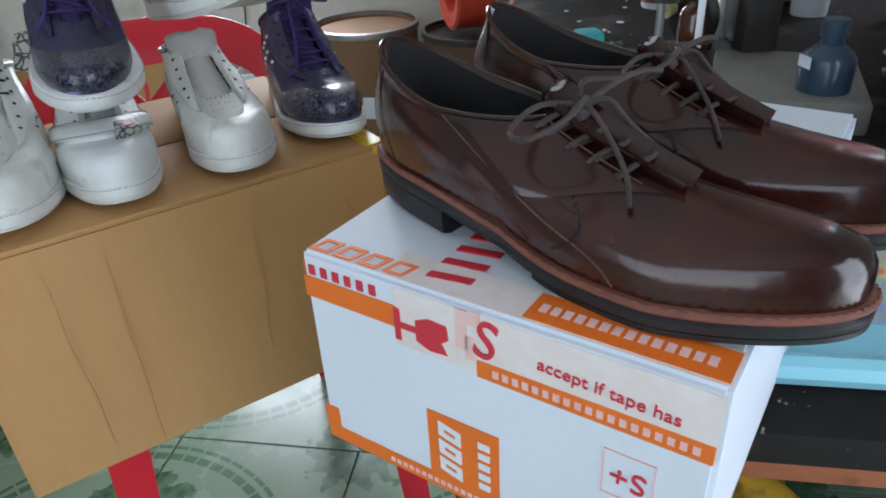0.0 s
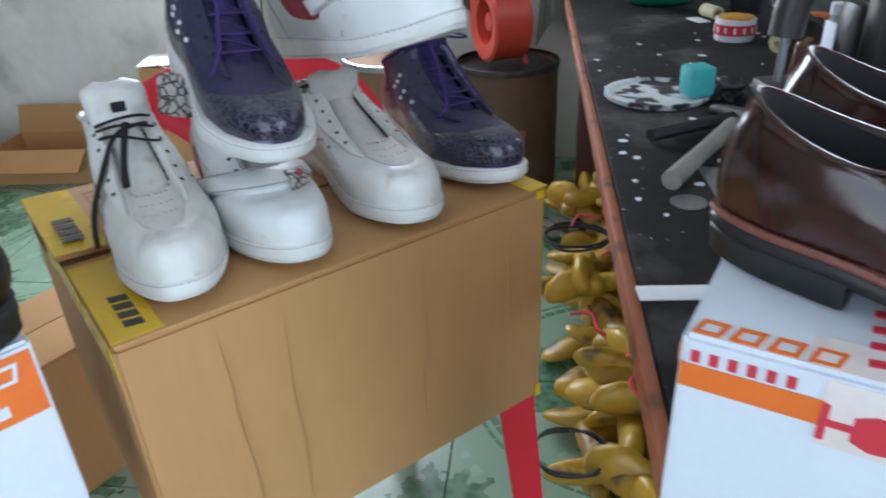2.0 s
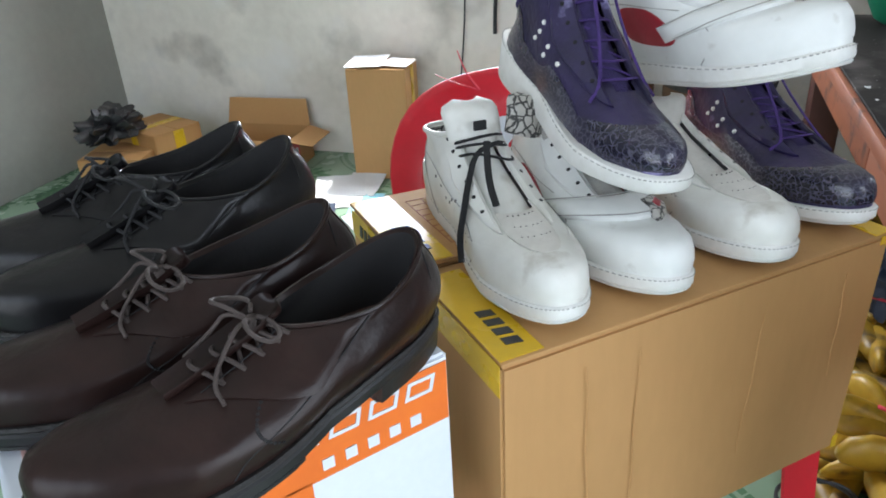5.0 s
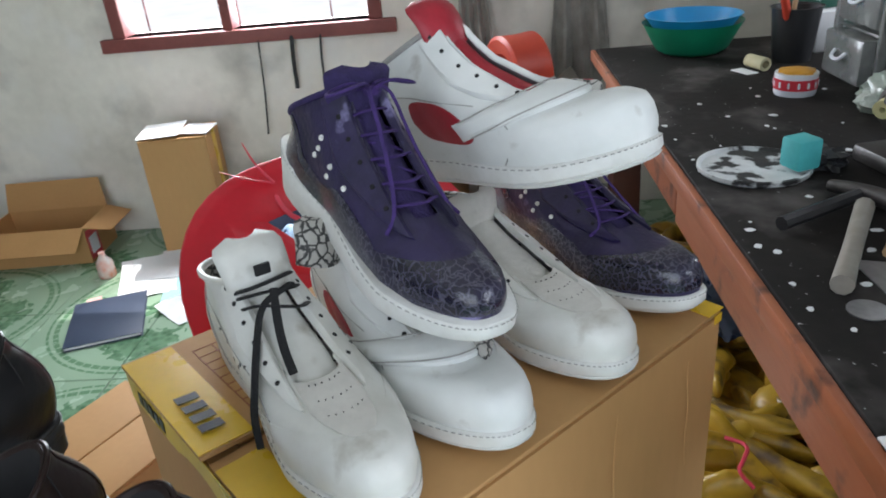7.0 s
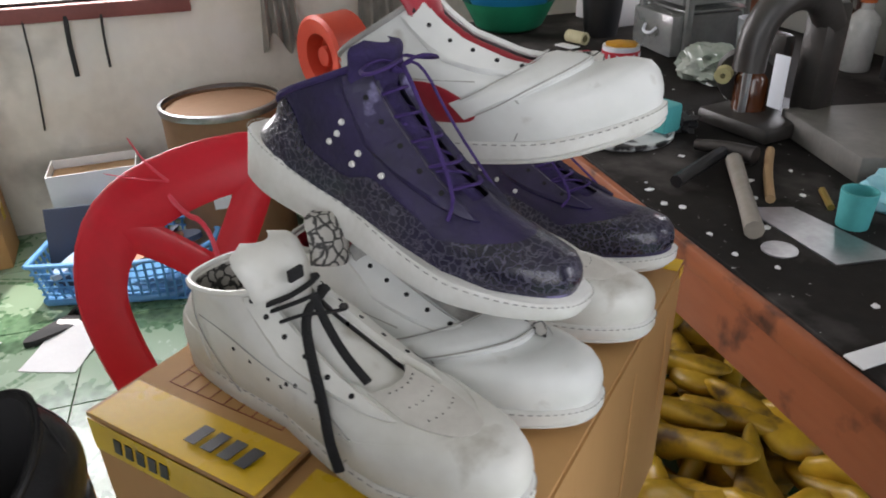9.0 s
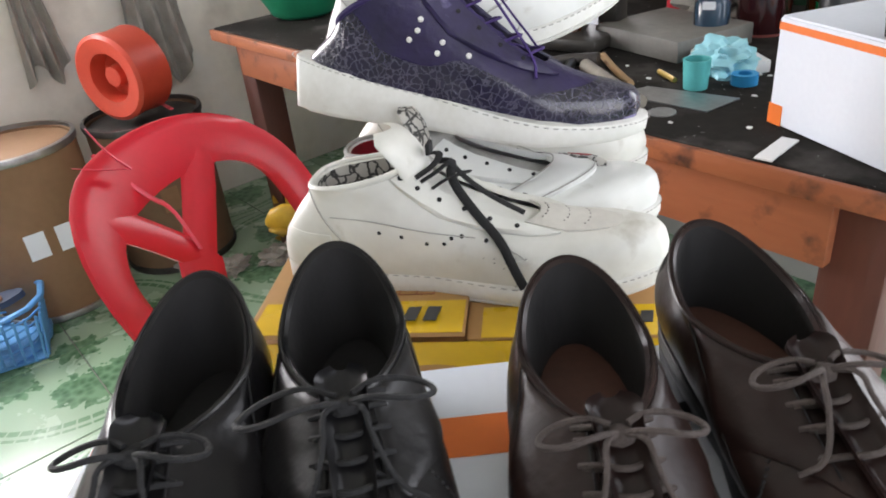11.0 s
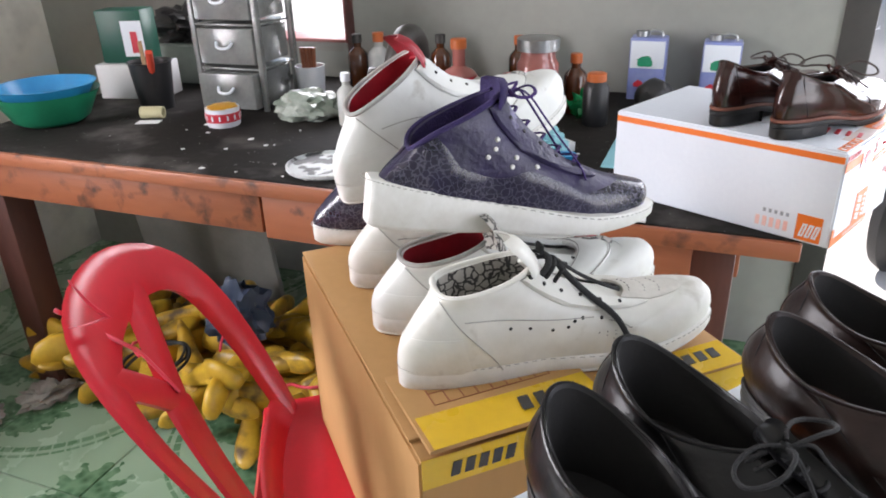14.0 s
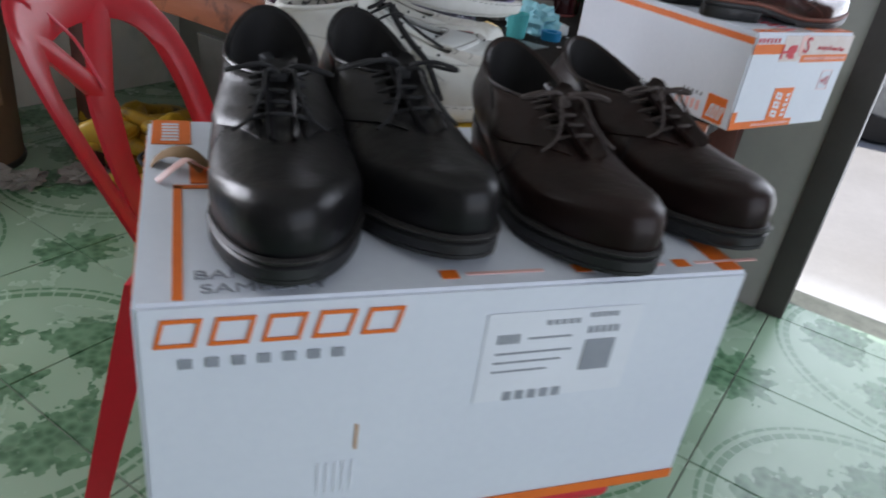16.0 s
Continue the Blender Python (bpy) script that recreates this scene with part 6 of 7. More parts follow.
tb = carton("tall brown cardboard box with white flaps folded on top", rpose(2.26, 1.62, 0, -90) @ pose(0, 0, 0, 0, 0, 6), 0.25, 0.20, 0.47, side_only=True)
part("white_flap", prism([(0, 0), (0.16, -0.02), (0.17, 0.15), (0.01, 0.16)], 0.003), PAPER, tb, "loose white card on top", m=Matrix.Translation((-0.01, 0.01, 0.474)) @ pose(0, 0, 0, 3, -3, 4), smooth=False)
part("white_flap", prism([(0, 0), (0.11, 0.0), (0.11, 0.13), (0, 0.13)], 0.003), PAPER, tb, "loose white card on top", m=Matrix.Translation((0.145, 0.02, 0.482)) @ pose(0, 0, 0, 0, 3, -6), smooth=False)
ob = carton("open brown cardboard box with its flaps up and red print", rpose(2.22, 2.34, 0, -90) @ pose(0, 0, 0, 0, 0, 3), 0.42, 0.24, 0.15, open_top=True)
decal("red_print", 0.005, 0.10, 0.01, 0.13, PALE_RED, ob, faces_of(0.42, 0.24, 0.15)[2], label="red and white print on the end")
decal("white_print", 0.02, 0.085, 0.03, 0.10, LABEL, ob, faces_of(0.42, 0.24, 0.15)[2] @ Matrix.Translation((0, 0, 0.0008)))
single("tin", lathe([(0.001, 0), (0.03, 0), (0.032, 0.01), (0.030, 0.06), (0.012, 0.085), (0.012, 0.10), (0.001, 0.10)], 20), mat("orange_white_tin", (0.7, 0.68, 0.65), (0.65, 0.12, 0.03), 0.4, 18, 60, 0.02), "small orange and white bottle by the open box", "bottle", rpose(2.12, 1.80, 0.0005))
carton("brown cardboard box closed with yellow tape", rpose(2.14, 2.74, 0, -90) @ pose(0, 0, 0, 0, 0, -18), 0.30, 0.24, 0.21)
carton("brown cardboard box half hidden by clutter", rpose(1.86, 2.72, 0, -90) @ pose(0, 0, 0, 0, 0, 14), 0.28, 0.24, 0.15, tape=False)
single("black_bag", crumpled(0.13, 0.09, 0.075, 9, 4, 0.8), BLACK_PLASTIC, "crumpled black plastic bag on the boxes", "bag", rpose(2.0, 2.62, 0.215))
carton("brown cardboard box standing on the floor", Matrix.Translation((-0.02, 0.98, 0)) @ pose(0, 0, 0, 0, 0, 20), 0.30, 0.26, 0.33, tape=False)


def basket(m):
    t = thing("plastic_basket", "blue plastic lattice basket holding slippers and card", "basket", m)
    w, d, h = 0.53, 0.32, 0.15
    part("floor", cuboid(-w * 0.45, w * 0.45, -d * 0.45, d * 0.45, 0.004, 0.010), BLUE_PLASTIC, t)
    part("rim", tube([(-w / 2, -d / 2, h), (w / 2, -d / 2, h), (w / 2, d / 2, h), (-w / 2, d / 2, h), (-w / 2, -d / 2, h)], 0.010, 8, flat=0.7), BLUE_PLASTIC, t)
    part("band", tube([(-w * 0.455, -d * 0.455, 0.018), (w * 0.455, -d * 0.455, 0.018), (w * 0.455, d * 0.455, 0.018), (-w * 0.455, d * 0.455, 0.018), (-w * 0.455, -d * 0.455, 0.018)], 0.014, 8), BLUE_PLASTIC, t)
    for z in (0.045, 0.07, 0.095, 0.12):
        k = 0.45 + 0.05 * z / h
        part("rail", tube([(-w * k, -d * k, z), (w * k, -d * k, z), (w * k, d * k, z), (-w * k, d * k, z), (-w * k, -d * k, z)], 0.0035, 6), BLUE_PLASTIC, t)
    for s in (-1, 1):
        for i in range(19):
            x = -0.44 + 0.88 * i / 18
            part("slat", tube([(w * x, s * d * 0.455, 0.01), (w * x * 1.08, s * d * 0.495, h)], 0.004, 6), BLUE_PLASTIC, t)
        for i in range(12):
            y = -0.42 + 0.84 * i / 11
            part("slat", tube([(s * w * 0.455, d * y, 0.01), (s * w * 0.495, d * y * 1.08, h)], 0.004, 6), BLUE_PLASTIC, t)
    return t


basket(rpose(2.06, 0.94, 0, -104))
wb = thing("white_card_box", "open white card box standing behind the basket", "box", rpose(2.27, 1.05, 0.0005, -90) @ pose(-0.14, 0, 0, 0, 0, 3))
for q in ((0, 0.28, 0, 0.004, 0, 0.31), (0, 0.28, 0.16, 0.164, 0, 0.31), (0, 0.004, 0.004, 0.16, 0, 0.31), (0.276, 0.28, 0.004, 0.16, 0, 0.31), (0.004, 0.276, 0.004, 0.16, 0, 0.004)):
    part("side", cuboid(*q), PAPER, wb, smooth=False)
part("inner_card", cuboid(0.006, 0.274, 0.006, 0.158, 0.27, 0.28), CARD_IN, wb, smooth=False)
nf = thing("navy_folder", "navy blue folder leaning in the basket", "folder", rpose(2.05, 1.20, 0.013, -75) @ pose(0, 0, 0, -14, 8, 0))
part("cover", cuboid(0, 0.20, 0, 0.003, 0, 0.26, bevel=0.001), NAVY, nf)
part("cover", cuboid(0, 0.20, 0.0095, 0.0125, 0, 0.26, bevel=0.001), NAVY, nf)
part("pages", cuboid(0.004, 0.195, 0.0032, 0.0093, 0.004, 0.255), PAPER, nf, smooth=False)


def slipper(label, m, top, length=0.25):
    t = thing("slipper", label, "slipper", m)
    pts = []
    for i in range(36):
        f = 2 * math.pi * i / 36
        x = length * (0.5 + 0.5 * math.cos(f))
        pts.append((x, math.sin(f) * (0.033 + 0.012 * smooth01(0.4, 0.8, x / length))))
    part("sole", prism(pts, 0.018), top, t, smooth=False)
    part("strap", tube([(length * 0.55, -0.042, 0.012), (length * 0.66, -0.02, 0.045), (length * 0.72, 0.0, 0.05), (length * 0.66, 0.02, 0.045), (length * 0.55, 0.042, 0.012)], 0.014, 8, flat=0.35), top, t)
    return t


slipper("pale blue slipper lying in the basket", rpose(2.0, 1.08, 0.10, -60) @ pose(-0.1, 0, 0, 0, -14, 10), mat("pale_blue_fabric", (0.22, 0.36, 0.55), (0.4, 0.5, 0.62), 0.7, 40, 150, 0.2))
slipper("tan slipper lying in the basket", rpose(1.98, 0.92, 0.10, -60) @ pose(-0.1, 0, 0, 0, -12, -10), mat("tan_rubber", (0.45, 0.22, 0.13), (0.36, 0.17, 0.10), 0.6, 20, 100, 0.1))
slipper("dark blue slipper lying in the basket", rpose(2.04, 0.86, 0.11, -110) @ pose(-0.1, 0, 0, 0, -10, 0), NAVY)
slipper("black sandal sole with a strap on the floor", rpose(1.83, 1.14, 0.001, -55) @ pose(-0.12, 0, 0), BLACK_RUBBER, 0.28)
for lab, a, o, w, d, tt, mm, z in (("sheet of white paper on the floor", 2.08, 1.62, 0.30, 0.21, 20, PAPER, 0.001), ("folded white paper on the floor", 2.17, 1.55, 0.20, 0.15, 5, PAPER, 0.003), ("light blue plastic sheet on the floor", 1.98, 1.46, 0.26, 0.12, 12, SKY_SHEET, 0.0012), ("white paper scrap on the floor", 1.82, 1.40, 0.16, 0.10, 50, PAPER, 0.001), ("printed paper strip on the floor", 1.86, 1.72, 0.20, 0.05, 30, PINK_PRINT, 0.001), ("white paper sheet on the floor", 1.72, 1.12, 0.22, 0.16, -20, PAPER, 0.001)):
    bm = bmesh.new()
    nx = 8
    rows = [[bm.verts.new(((i / nx - 0.5) * w, (j / nx - 0.5) * d, 0.006 * max(0, noise.noise(Vector((i * 0.5, j * 0.5, a * 9)))) + (0.02 * (i / nx) ** 3 if mm is PAPER else 0))) for i in range(nx + 1)] for j in range(nx + 1)]
    for r, q in zip(rows, rows[1:]):
        for i in range(nx):
            bm.faces.new((r[i], r[i + 1], q[i + 1], q[i]))
    ext = bmesh.ops.extrude_face_region(bm, geom=bm.faces[:])
    bmesh.ops.translate(bm, vec=(0, 0, 0.0015), verts=[v for v in ext["geom"] if isinstance(v, bmesh.types.BMVert)])
    single("paper_sheet", bm, mm, lab, "paper", rpose(a, o, z, tt))
nf = thing("navy_folder", "navy blue folder lying on the floor", "folder", rpose(1.60, 1.70, 0.0005, -70))
part("cover", cuboid(0, 0.24, 0, 0.30, 0, 0.003, bevel=0.001), NAVY, nf)
part("cover", cuboid(0, 0.24, 0, 0.30, 0.012, 0.015, bevel=0.001), NAVY, nf)
part("pages", cuboid(0.004, 0.235, 0.004, 0.296, 0.0032, 0.0118), PAPER, nf, smooth=False)


# ---- on the bench ----
def bottle(label, m, r, h, body, cap, neck=0.4, shoulder=0.72, fill=None):
    t = thing("bottle", label, "bottle", m, "bottles on the bench")
    hb = h * 0.86
    part("glass", lathe([(0.001, 0.0), (r * 0.92, 0.0), (r, r * 0.12), (r, hb * shoulder), (r * 0.86, hb * (shoulder + 0.07)), (r * neck, hb * (shoulder + 0.17)), (r * neck, hb), (0.001, hb)], 28), body, t)
    if fill:
        part("liquid", lathe([(r + 0.0006, r * 0.12), (r + 0.0006, hb * 0.5)], 28), fill, t)
    part("cap", lathe([(0.001, hb - 0.002), (r * neck * 1.25, hb - 0.002), (r * neck * 1.25, h - 0.002), (r * neck * 1.1, h), (0.001, h)], 20), cap, t)
    return t


def on_bench(a, o, turn=0.0):
    return rpose(a, o, BTOP + 0.0004, turn)


ORANGE_CAP = mat("orange_cap", (0.55, 0.13, 0.03), rough=0.4)
bb = bottle("dark blue squeeze bottle with a white tag", on_bench(0.62, -0.47, 200), 0.034, 0.135, DARK_BLUE_BOTTLE, DARK_BLUE_BOTTLE, 0.42)
part("tag", cuboid(-0.012, 0.012, -0.001, 0.0005, 0.075, 0.090), LABEL, bb, m=Matrix.Translation((0, -0.0345, 0)), smooth=False)
bottle("large jar half full of dark red dye", on_bench(0.58, -0.60), 0.052, 0.20, PINK_GLASS, STEEL, 0.8, 0.8, DARK_WINE)
bottle("amber glass bottle on the bench", on_bench(0.88, -0.34), 0.030, 0.14, AMBER, ORANGE_CAP)
bottle("black bottle with an orange cap", on_bench(0.43, -0.58), 0.031, 0.125, BLACK_PLASTIC, ORANGE_CAP, 0.6, 0.85)
bottle("brown glass bottle with an orange cap", on_bench(0.50, -0.68), 0.030, 0.15, AMBER, ORANGE_CAP)
bottle("clear bottle with a dark cap", on_bench(1.10, -0.78), 0.033, 0.17, PLASTIC_BAG, ORANGE_CAP)
bottle("black bottle with a red cap", on_bench(1.00, -0.80), 0.033, 0.16, BLACK_PLASTIC, ORANGE_CAP)
bottle("brown glass bottle on the bench", on_bench(0.93, -0.84), 0.030, 0.16, AMBER, DARK_STEEL)
bottle("flask half full of red liquid", on_bench(0.83, -0.72), 0.050, 0.17, PINK_GLASS, ORANGE_CAP, 0.35, 0.5, PALE_RED)
bottle("brown glass bottle with an orange cap", on_bench(0.70, -0.86), 0.028, 0.16, AMBER, ORANGE_CAP)
bottle("dark green glass bottle on the bench", on_bench(0.63, -0.88), 0.028, 0.16, mat("dark_green_glass", (0.02, 0.05, 0.03), rough=0.15), DARK_STEEL)
bottle("small white squeeze bottle", on_bench(1.02, -0.42), 0.024, 0.13, PLASTIC_BAG, LABEL)
bottle("amber bottle behind the machine", on_bench(1.18, -0.80), 0.03, 0.16, AMBER, DARK_STEEL)


def tin(label, m, w, d, h):
    t = thing("solvent_tin", label, "tin", m, "tins on the bench")
    part("body", cuboid(-w / 2, w / 2, -d / 2, d / 2, 0, h, bevel=0.005), TIN_BLUE, t)
    part("label_panel", cuboid(-w * 0.46, w * 0.46, d / 2 + 0.0002, d / 2 + 0.001, h * 0.52, h * 0.95), LABEL, t, "pale upper panel", smooth=False)
    part("picture", crumpled(w * 0.2, 0.002, h * 0.10, 3, 3, 0.5), GREEN_PLASTIC, t, m=Matrix.Translation((0.005, d / 2 + 0.0012, h * 0.55)))
    part("picture", crumpled(w * 0.12, 0.002, h * 0.06, 6, 3, 0.5), PALE_RED, t, m=Matrix.Translation((0.018, d / 2 + 0.0012, h * 0.22)))
    part("cap", lathe([(0.001, h), (0.017, h), (0.017, h + 0.014), (0.001, h + 0.015)], 20), STEEL, t, m=Matrix.Translation((w * 0.2, 0, 0)))
    part("handle", tube([(-w * 0.35, 0, h), (-w * 0.3, 0, h + 0.014), (0, 0, h + 0.016), (w * 0.05, 0, h)], 0.004, 6), STEEL, t)
    return t


tin("blue and white printed solvent tin", on_bench(0.345, -0.88), 0.095, 0.06, 0.165)
tin("blue and white printed solvent tin", on_bench(0.16, -0.88), 0.095, 0.06, 0.16)

bowl = thing("plastic_bowl", "green plastic bowl with a blue basin inside", "bowl", on_bench(1.82, -0.24))
part("bowl", lathe([(0.001, 0), (0.075, 0.0), (0.095, 0.012), (0.128, 0.075), (0.133, 0.082), (0.126, 0.078), (0.09, 0.016), (0.001, 0.008)], 48), GREEN_PLASTIC, bowl)
part("basin", lathe([(0.001, 0.03), (0.08, 0.03), (0.118, 0.09), (0.128, 0.10), (0.120, 0.10), (0.08, 0.04), (0.001, 0.036)], 48), BRIGHT_BLUE, bowl, "blue inner basin")
pot = thing("tool_pot", "black plastic pot of tools", "pot", on_bench(1.64, -0.44))
part("pot", lathe([(0.001, 0), (0.045, 0), (0.058, 0.13), (0.062, 0.13), (0.054, 0.126), (0.04, 0.01), (0.001, 0.006)], 32), BLACK_PLASTIC, pot)
part("red_handle", tube([(0.0, 0.0, 0.02), (-0.03, 0.03, 0.10), (-0.055, 0.055, 0.165)], 0.010, 8), ORANGE_PLASTIC, pot)
part("brush", tube([(0.0, 0.01, 0.02), (0.02, 0.0, 0.12), (0.03, -0.01, 0.18)], 0.006, 8), WOOD_PALE, pot)
single("white_card_box", cuboid(-0.10, 0.10, -0.06, 0.06, 0, 0.10, bevel=0.003), PAPER, "plain white card box behind the pot", "box", on_bench(1.80, -0.56, 10))
gt = thing("paint_tin", "dark green tin with a pale label", "tin", rpose(1.81, -0.56, BTOP + 0.102, 15))
part("body", cuboid(-0.07, 0.07, -0.045, 0.045, 0, 0.15, bevel=0.006), mat("dark_green_tin", (0.01, 0.09, 0.06), rough=0.4), gt)
part("label", cuboid(-0.068, -0.005, 0.0455, 0.0462, 0.02, 0.12), LABEL, gt, smooth=False)
part("red_mark", cuboid(-0.05, -0.03, 0.0466, 0.047, 0.03, 0.09), PALE_RED, gt, smooth=False)
single("foam_tray", cuboid(-0.16, 0.16, -0.10, 0.10, 0, 0.12, bevel=0.01), mat("grey_green_foam", (0.30, 0.34, 0.31), rough=0.8), "empty grey-green foam tray on the bench", "tray", on_bench(1.78, -0.82, 0))
single("black_bag", crumpled(0.12, 0.08, 0.07, 21, 4, 0.6), BLACK_PLASTIC, "black plastic bag lying on the tray", "bag", rpose(1.79, -0.82, BTOP + 0.121))
rl = thing("tape_roll", "rolled yellowish paper on a card slip", "roll", on_bench(1.56, -0.33, 20))
part("roll", lathe([(0.010, -0.03), (0.016, -0.03), (0.016, 0.03), (0.010, 0.03), (0.010, -0.03)], 24), mat("yellowed_paper", (0.50, 0.46, 0.28), rough=0.7), rl, m=Matrix.Translation((0, 0, 0.018)) @ pose(0, 0, 0, 0, 90, 0))
part("slip", cuboid(-0.03, 0.03, 0.018, 0.05, 0, 0.002), PAPER, rl, smooth=False)
tub = thing("glue_tub", "small white tub with red lettering and yellow glue on top", "tub", on_bench(1.335, -0.333))
part("tub", lathe([(0.001, 0), (0.040, 0), (0.042, 0.004), (0.043, 0.046), (0.040, 0.046), (0.001, 0.044)], 40), LABEL, tub)
part("red_band", lathe([(0.0428, 0.014), (0.0436, 0.014), (0.0440, 0.036), (0.0434, 0.036)], 40), PALE_RED, tub, "red band with pale bars")
for i in range(14):
    part("lettering", cuboid(-0.0022, 0.0022, -0.0008, 0.0004, 0.019, 0.031), LABEL, tub, m=pose(0, 0, 0, 0, 0, i * 360 / 14) @ Matrix.Translation((0, -0.0442, 0)), smooth=False)
part("glue", crumpled(0.036, 0.036, 0.006, 8, 3, 0.3), YELLOW_PASTE, tub, m=Matrix.Translation((0, 0, 0.0445)))

dr = thing("drawer_unit", "milky plastic drawer unit full of small parts", "drawers", on_bench(1.40, -0.56, 0))
for x, y in ((-0.10, -0.08), (0.10, -0.08), (-0.10, 0.08), (0.10, 0.08)):
    part("post", cuboid(x - 0.008, x + 0.008, y - 0.008, y + 0.008, 0, 0.36, bevel=0.002), CLEAR_DRAWER, dr)
for k in range(3):
    z = 0.008 + 0.115 * k
    d = part("drawer", cuboid(-0.088, 0.088, -0.075, 0.092 + 0.02 * (k == 0), z, z + 0.095, bevel=0.006), CLEAR_DRAWER, dr)
    part("handle", tube([(-0.025, 0.094 + 0.02 * (k == 0), z + 0.06), (-0.018, 0.106 + 0.02 * (k == 0), z + 0.045), (0.018, 0.106 + 0.02 * (k == 0), z + 0.045), (0.025, 0.094 + 0.02 * (k == 0), z + 0.06)], 0.004, 6), LABEL, d)
    part("shelf", cuboid(-0.10, 0.10, -0.085, 0.085, z + 0.10, z + 0.106, bevel=0.002), CLEAR_DRAWER, dr)
single("plastic_bag", crumpled(0.085, 0.07, 0.045, 17, 4, 0.35), mat("greenish_film", (0.20, 0.25, 0.20), (0.38, 0.41, 0.37), 0.25, 16, 80, 0.2), "crumpled greenish plastic bag", "bag", on_bench(1.16, -0.46))
cup = thing("brush_cup", "white cup of brown brushes", "cup", on_bench(1.24, -0.62))
part("cup", lathe([(0.001, 0), (0.035, 0), (0.042, 0.10), (0.038, 0.10), (0.03, 0.006), (0.001, 0.004)], 24), LABEL, cup)
for k in range(4):
    part("brush", tube([(0.008 * k - 0.012, 0, 0.02), (0.012 * k - 0.018, 0.004, 0.15)], 0.007, 8), SHUTTER, cup)

pal = thing("paint_palette", "round palette crusted with white and black paint", "palette", on_bench(0.905, -0.105))
part("disc", lathe([(0.001, 0.001), (0.084, 0.0), (0.088, 0.004), (0.088, 0.010), (0.084, 0.011), (0.08, 0.006), (0.001, 0.005)], 48), flecks(mat("paint_crust", (0.62, 0.64, 0.64), (0.5, 0.52, 0.53), 0.5, 20, 90, 0.5), 24, (0.02, 0.02, 0.02), 0.50, 0.56), pal)
single("foam_block", cuboid(-0.022, 0.022, -0.022, 0.022, 0, 0.05, bevel=0.006), TURQUOISE, "turquoise foam block dabbed with paint", "sponge", rpose(0.875, -0.165, BTOP + 0.0115, 20))
single("black_rag", crumpled(0.03, 0.03, 0.02, 31, 3, 0.7), BLACK_PLASTIC, "small black rag on the bench", "rag", on_bench(0.90, -0.215))

mc = thing("skiving_machine", "old black cast sewing machine head", "machine", on_bench(0.84, -0.36, 10))
part("base", cuboid(-0.06, 0.10, -0.10, 0.08, 0, 0.03, bevel=0.01), MACHINE, mc)
part("column", cuboid(-0.05, 0.0, -0.09, -0.03, 0.025, 0.22, bevel=0.014), MACHINE, mc)
part("arm", tube([(-0.03, -0.06, 0.18), (-0.03, -0.02, 0.235), (-0.02, 0.05, 0.235), (-0.01, 0.085, 0.19), (-0.01, 0.09, 0.12)], 0.026, 12), MACHINE, mc)
part("needle_bar", tube([(-0.01, 0.09, 0.14), (-0.01, 0.09, 0.05)], 0.007, 8), STEEL, mc)
part("hand_wheel", lathe([(0.022, -0.008), (0.050, -0.010), (0.056, 0.0), (0.050, 0.010), (0.022, 0.008), (0.022, -0.008)], 32), MACHINE, mc, m=Matrix.Translation((0.05, 0.02, 0.085)) @ pose(0, 0, 0, 80, 0, 30))
part("bobbin", lathe([(0.005, -0.012), (0.015, -0.012), (0.015, 0.012), (0.005, 0.012), (0.005, -0.012)], 20), mat("pale_bobbin", (0.6, 0.55, 0.28), rough=0.5), mc, "pale yellow bobbin", m=Matrix.Translation((0.075, 0.05, 0.09)) @ pose(0, 0, 0, 80, 0, 30))
part("guard", cuboid(0.04, 0.10, -0.08, -0.05, 0.03, 0.15, bevel=0.012), MACHINE, mc)
part("white_plate", cuboid(-0.04, -0.01, 0.03, 0.032, 0.05, 0.14, bevel=0.001), LABEL, mc)
single("stone_slab", cuboid(-0.12, 0.12, -0.10, 0.10, 0, 0.042, bevel=0.004), STONE, "grey stone cutting slab", "slab", on_bench(0.69, -0.44, -12))
kn = thing("leather_knife", "pale wooden tool handle with a round steel blade", "tool", on_bench(0.495, -0.065, 150))
part("handle", tube([(0.0, 0, 0.016), (-0.06, 0.0, 0.017), (-0.15, 0.0, 0.016), (-0.24, 0, 0.016)], 0.0125, 10, taper=lambda k: 0.92 + 0.25 * abs(k - 0.5)), mat("grey_worn_handle", (0.26, 0.235, 0.20), (0.17, 0.15, 0.125), 0.5, 10, 80, 0.1), kn)
part("blade", lathe([(0.001, 0), (0.022, 0), (0.022, 0.0015), (0.001, 0.002)], 24), STEEL, kn, m=Matrix.Translation((0.018, 0.03, 0.0)))
hm = thing("hammer", "shoemaker's hammer with a dark steel head", "hammer", on_bench(0.72, -0.15, -60))
part("handle", tube([(-0.10, 0, 0.012), (0.0, 0, 0.013), (0.06, 0, 0.013)], 0.010, 8), BLACK_PLASTIC, hm)
part("head", tube([(0.06, -0.05, 0.016), (0.065, 0.0, 0.016), (0.06, 0.05, 0.012)], 0.014, 10, taper=lambda k: 1.1 - 0.5 * k), DARK_STEEL, hm)
single("wooden_stick", tube([(-0.10, 0, 0.007), (0, 0.004, 0.007), (0.10, 0, 0.007)], 0.007, 8), WOOD_PALE, "short pale wooden stick", "stick", on_bench(0.66, -0.22, -38))
single("brass_awl", tube([(-0.03, 0, 0.005), (0.03, 0, 0.005)], 0.005, 8), mat("brass", (0.6, 0.42, 0.12), rough=0.35, metal=0.8), "small brass punch on the bench", "tool", on_bench(0.56, -0.235, -30))
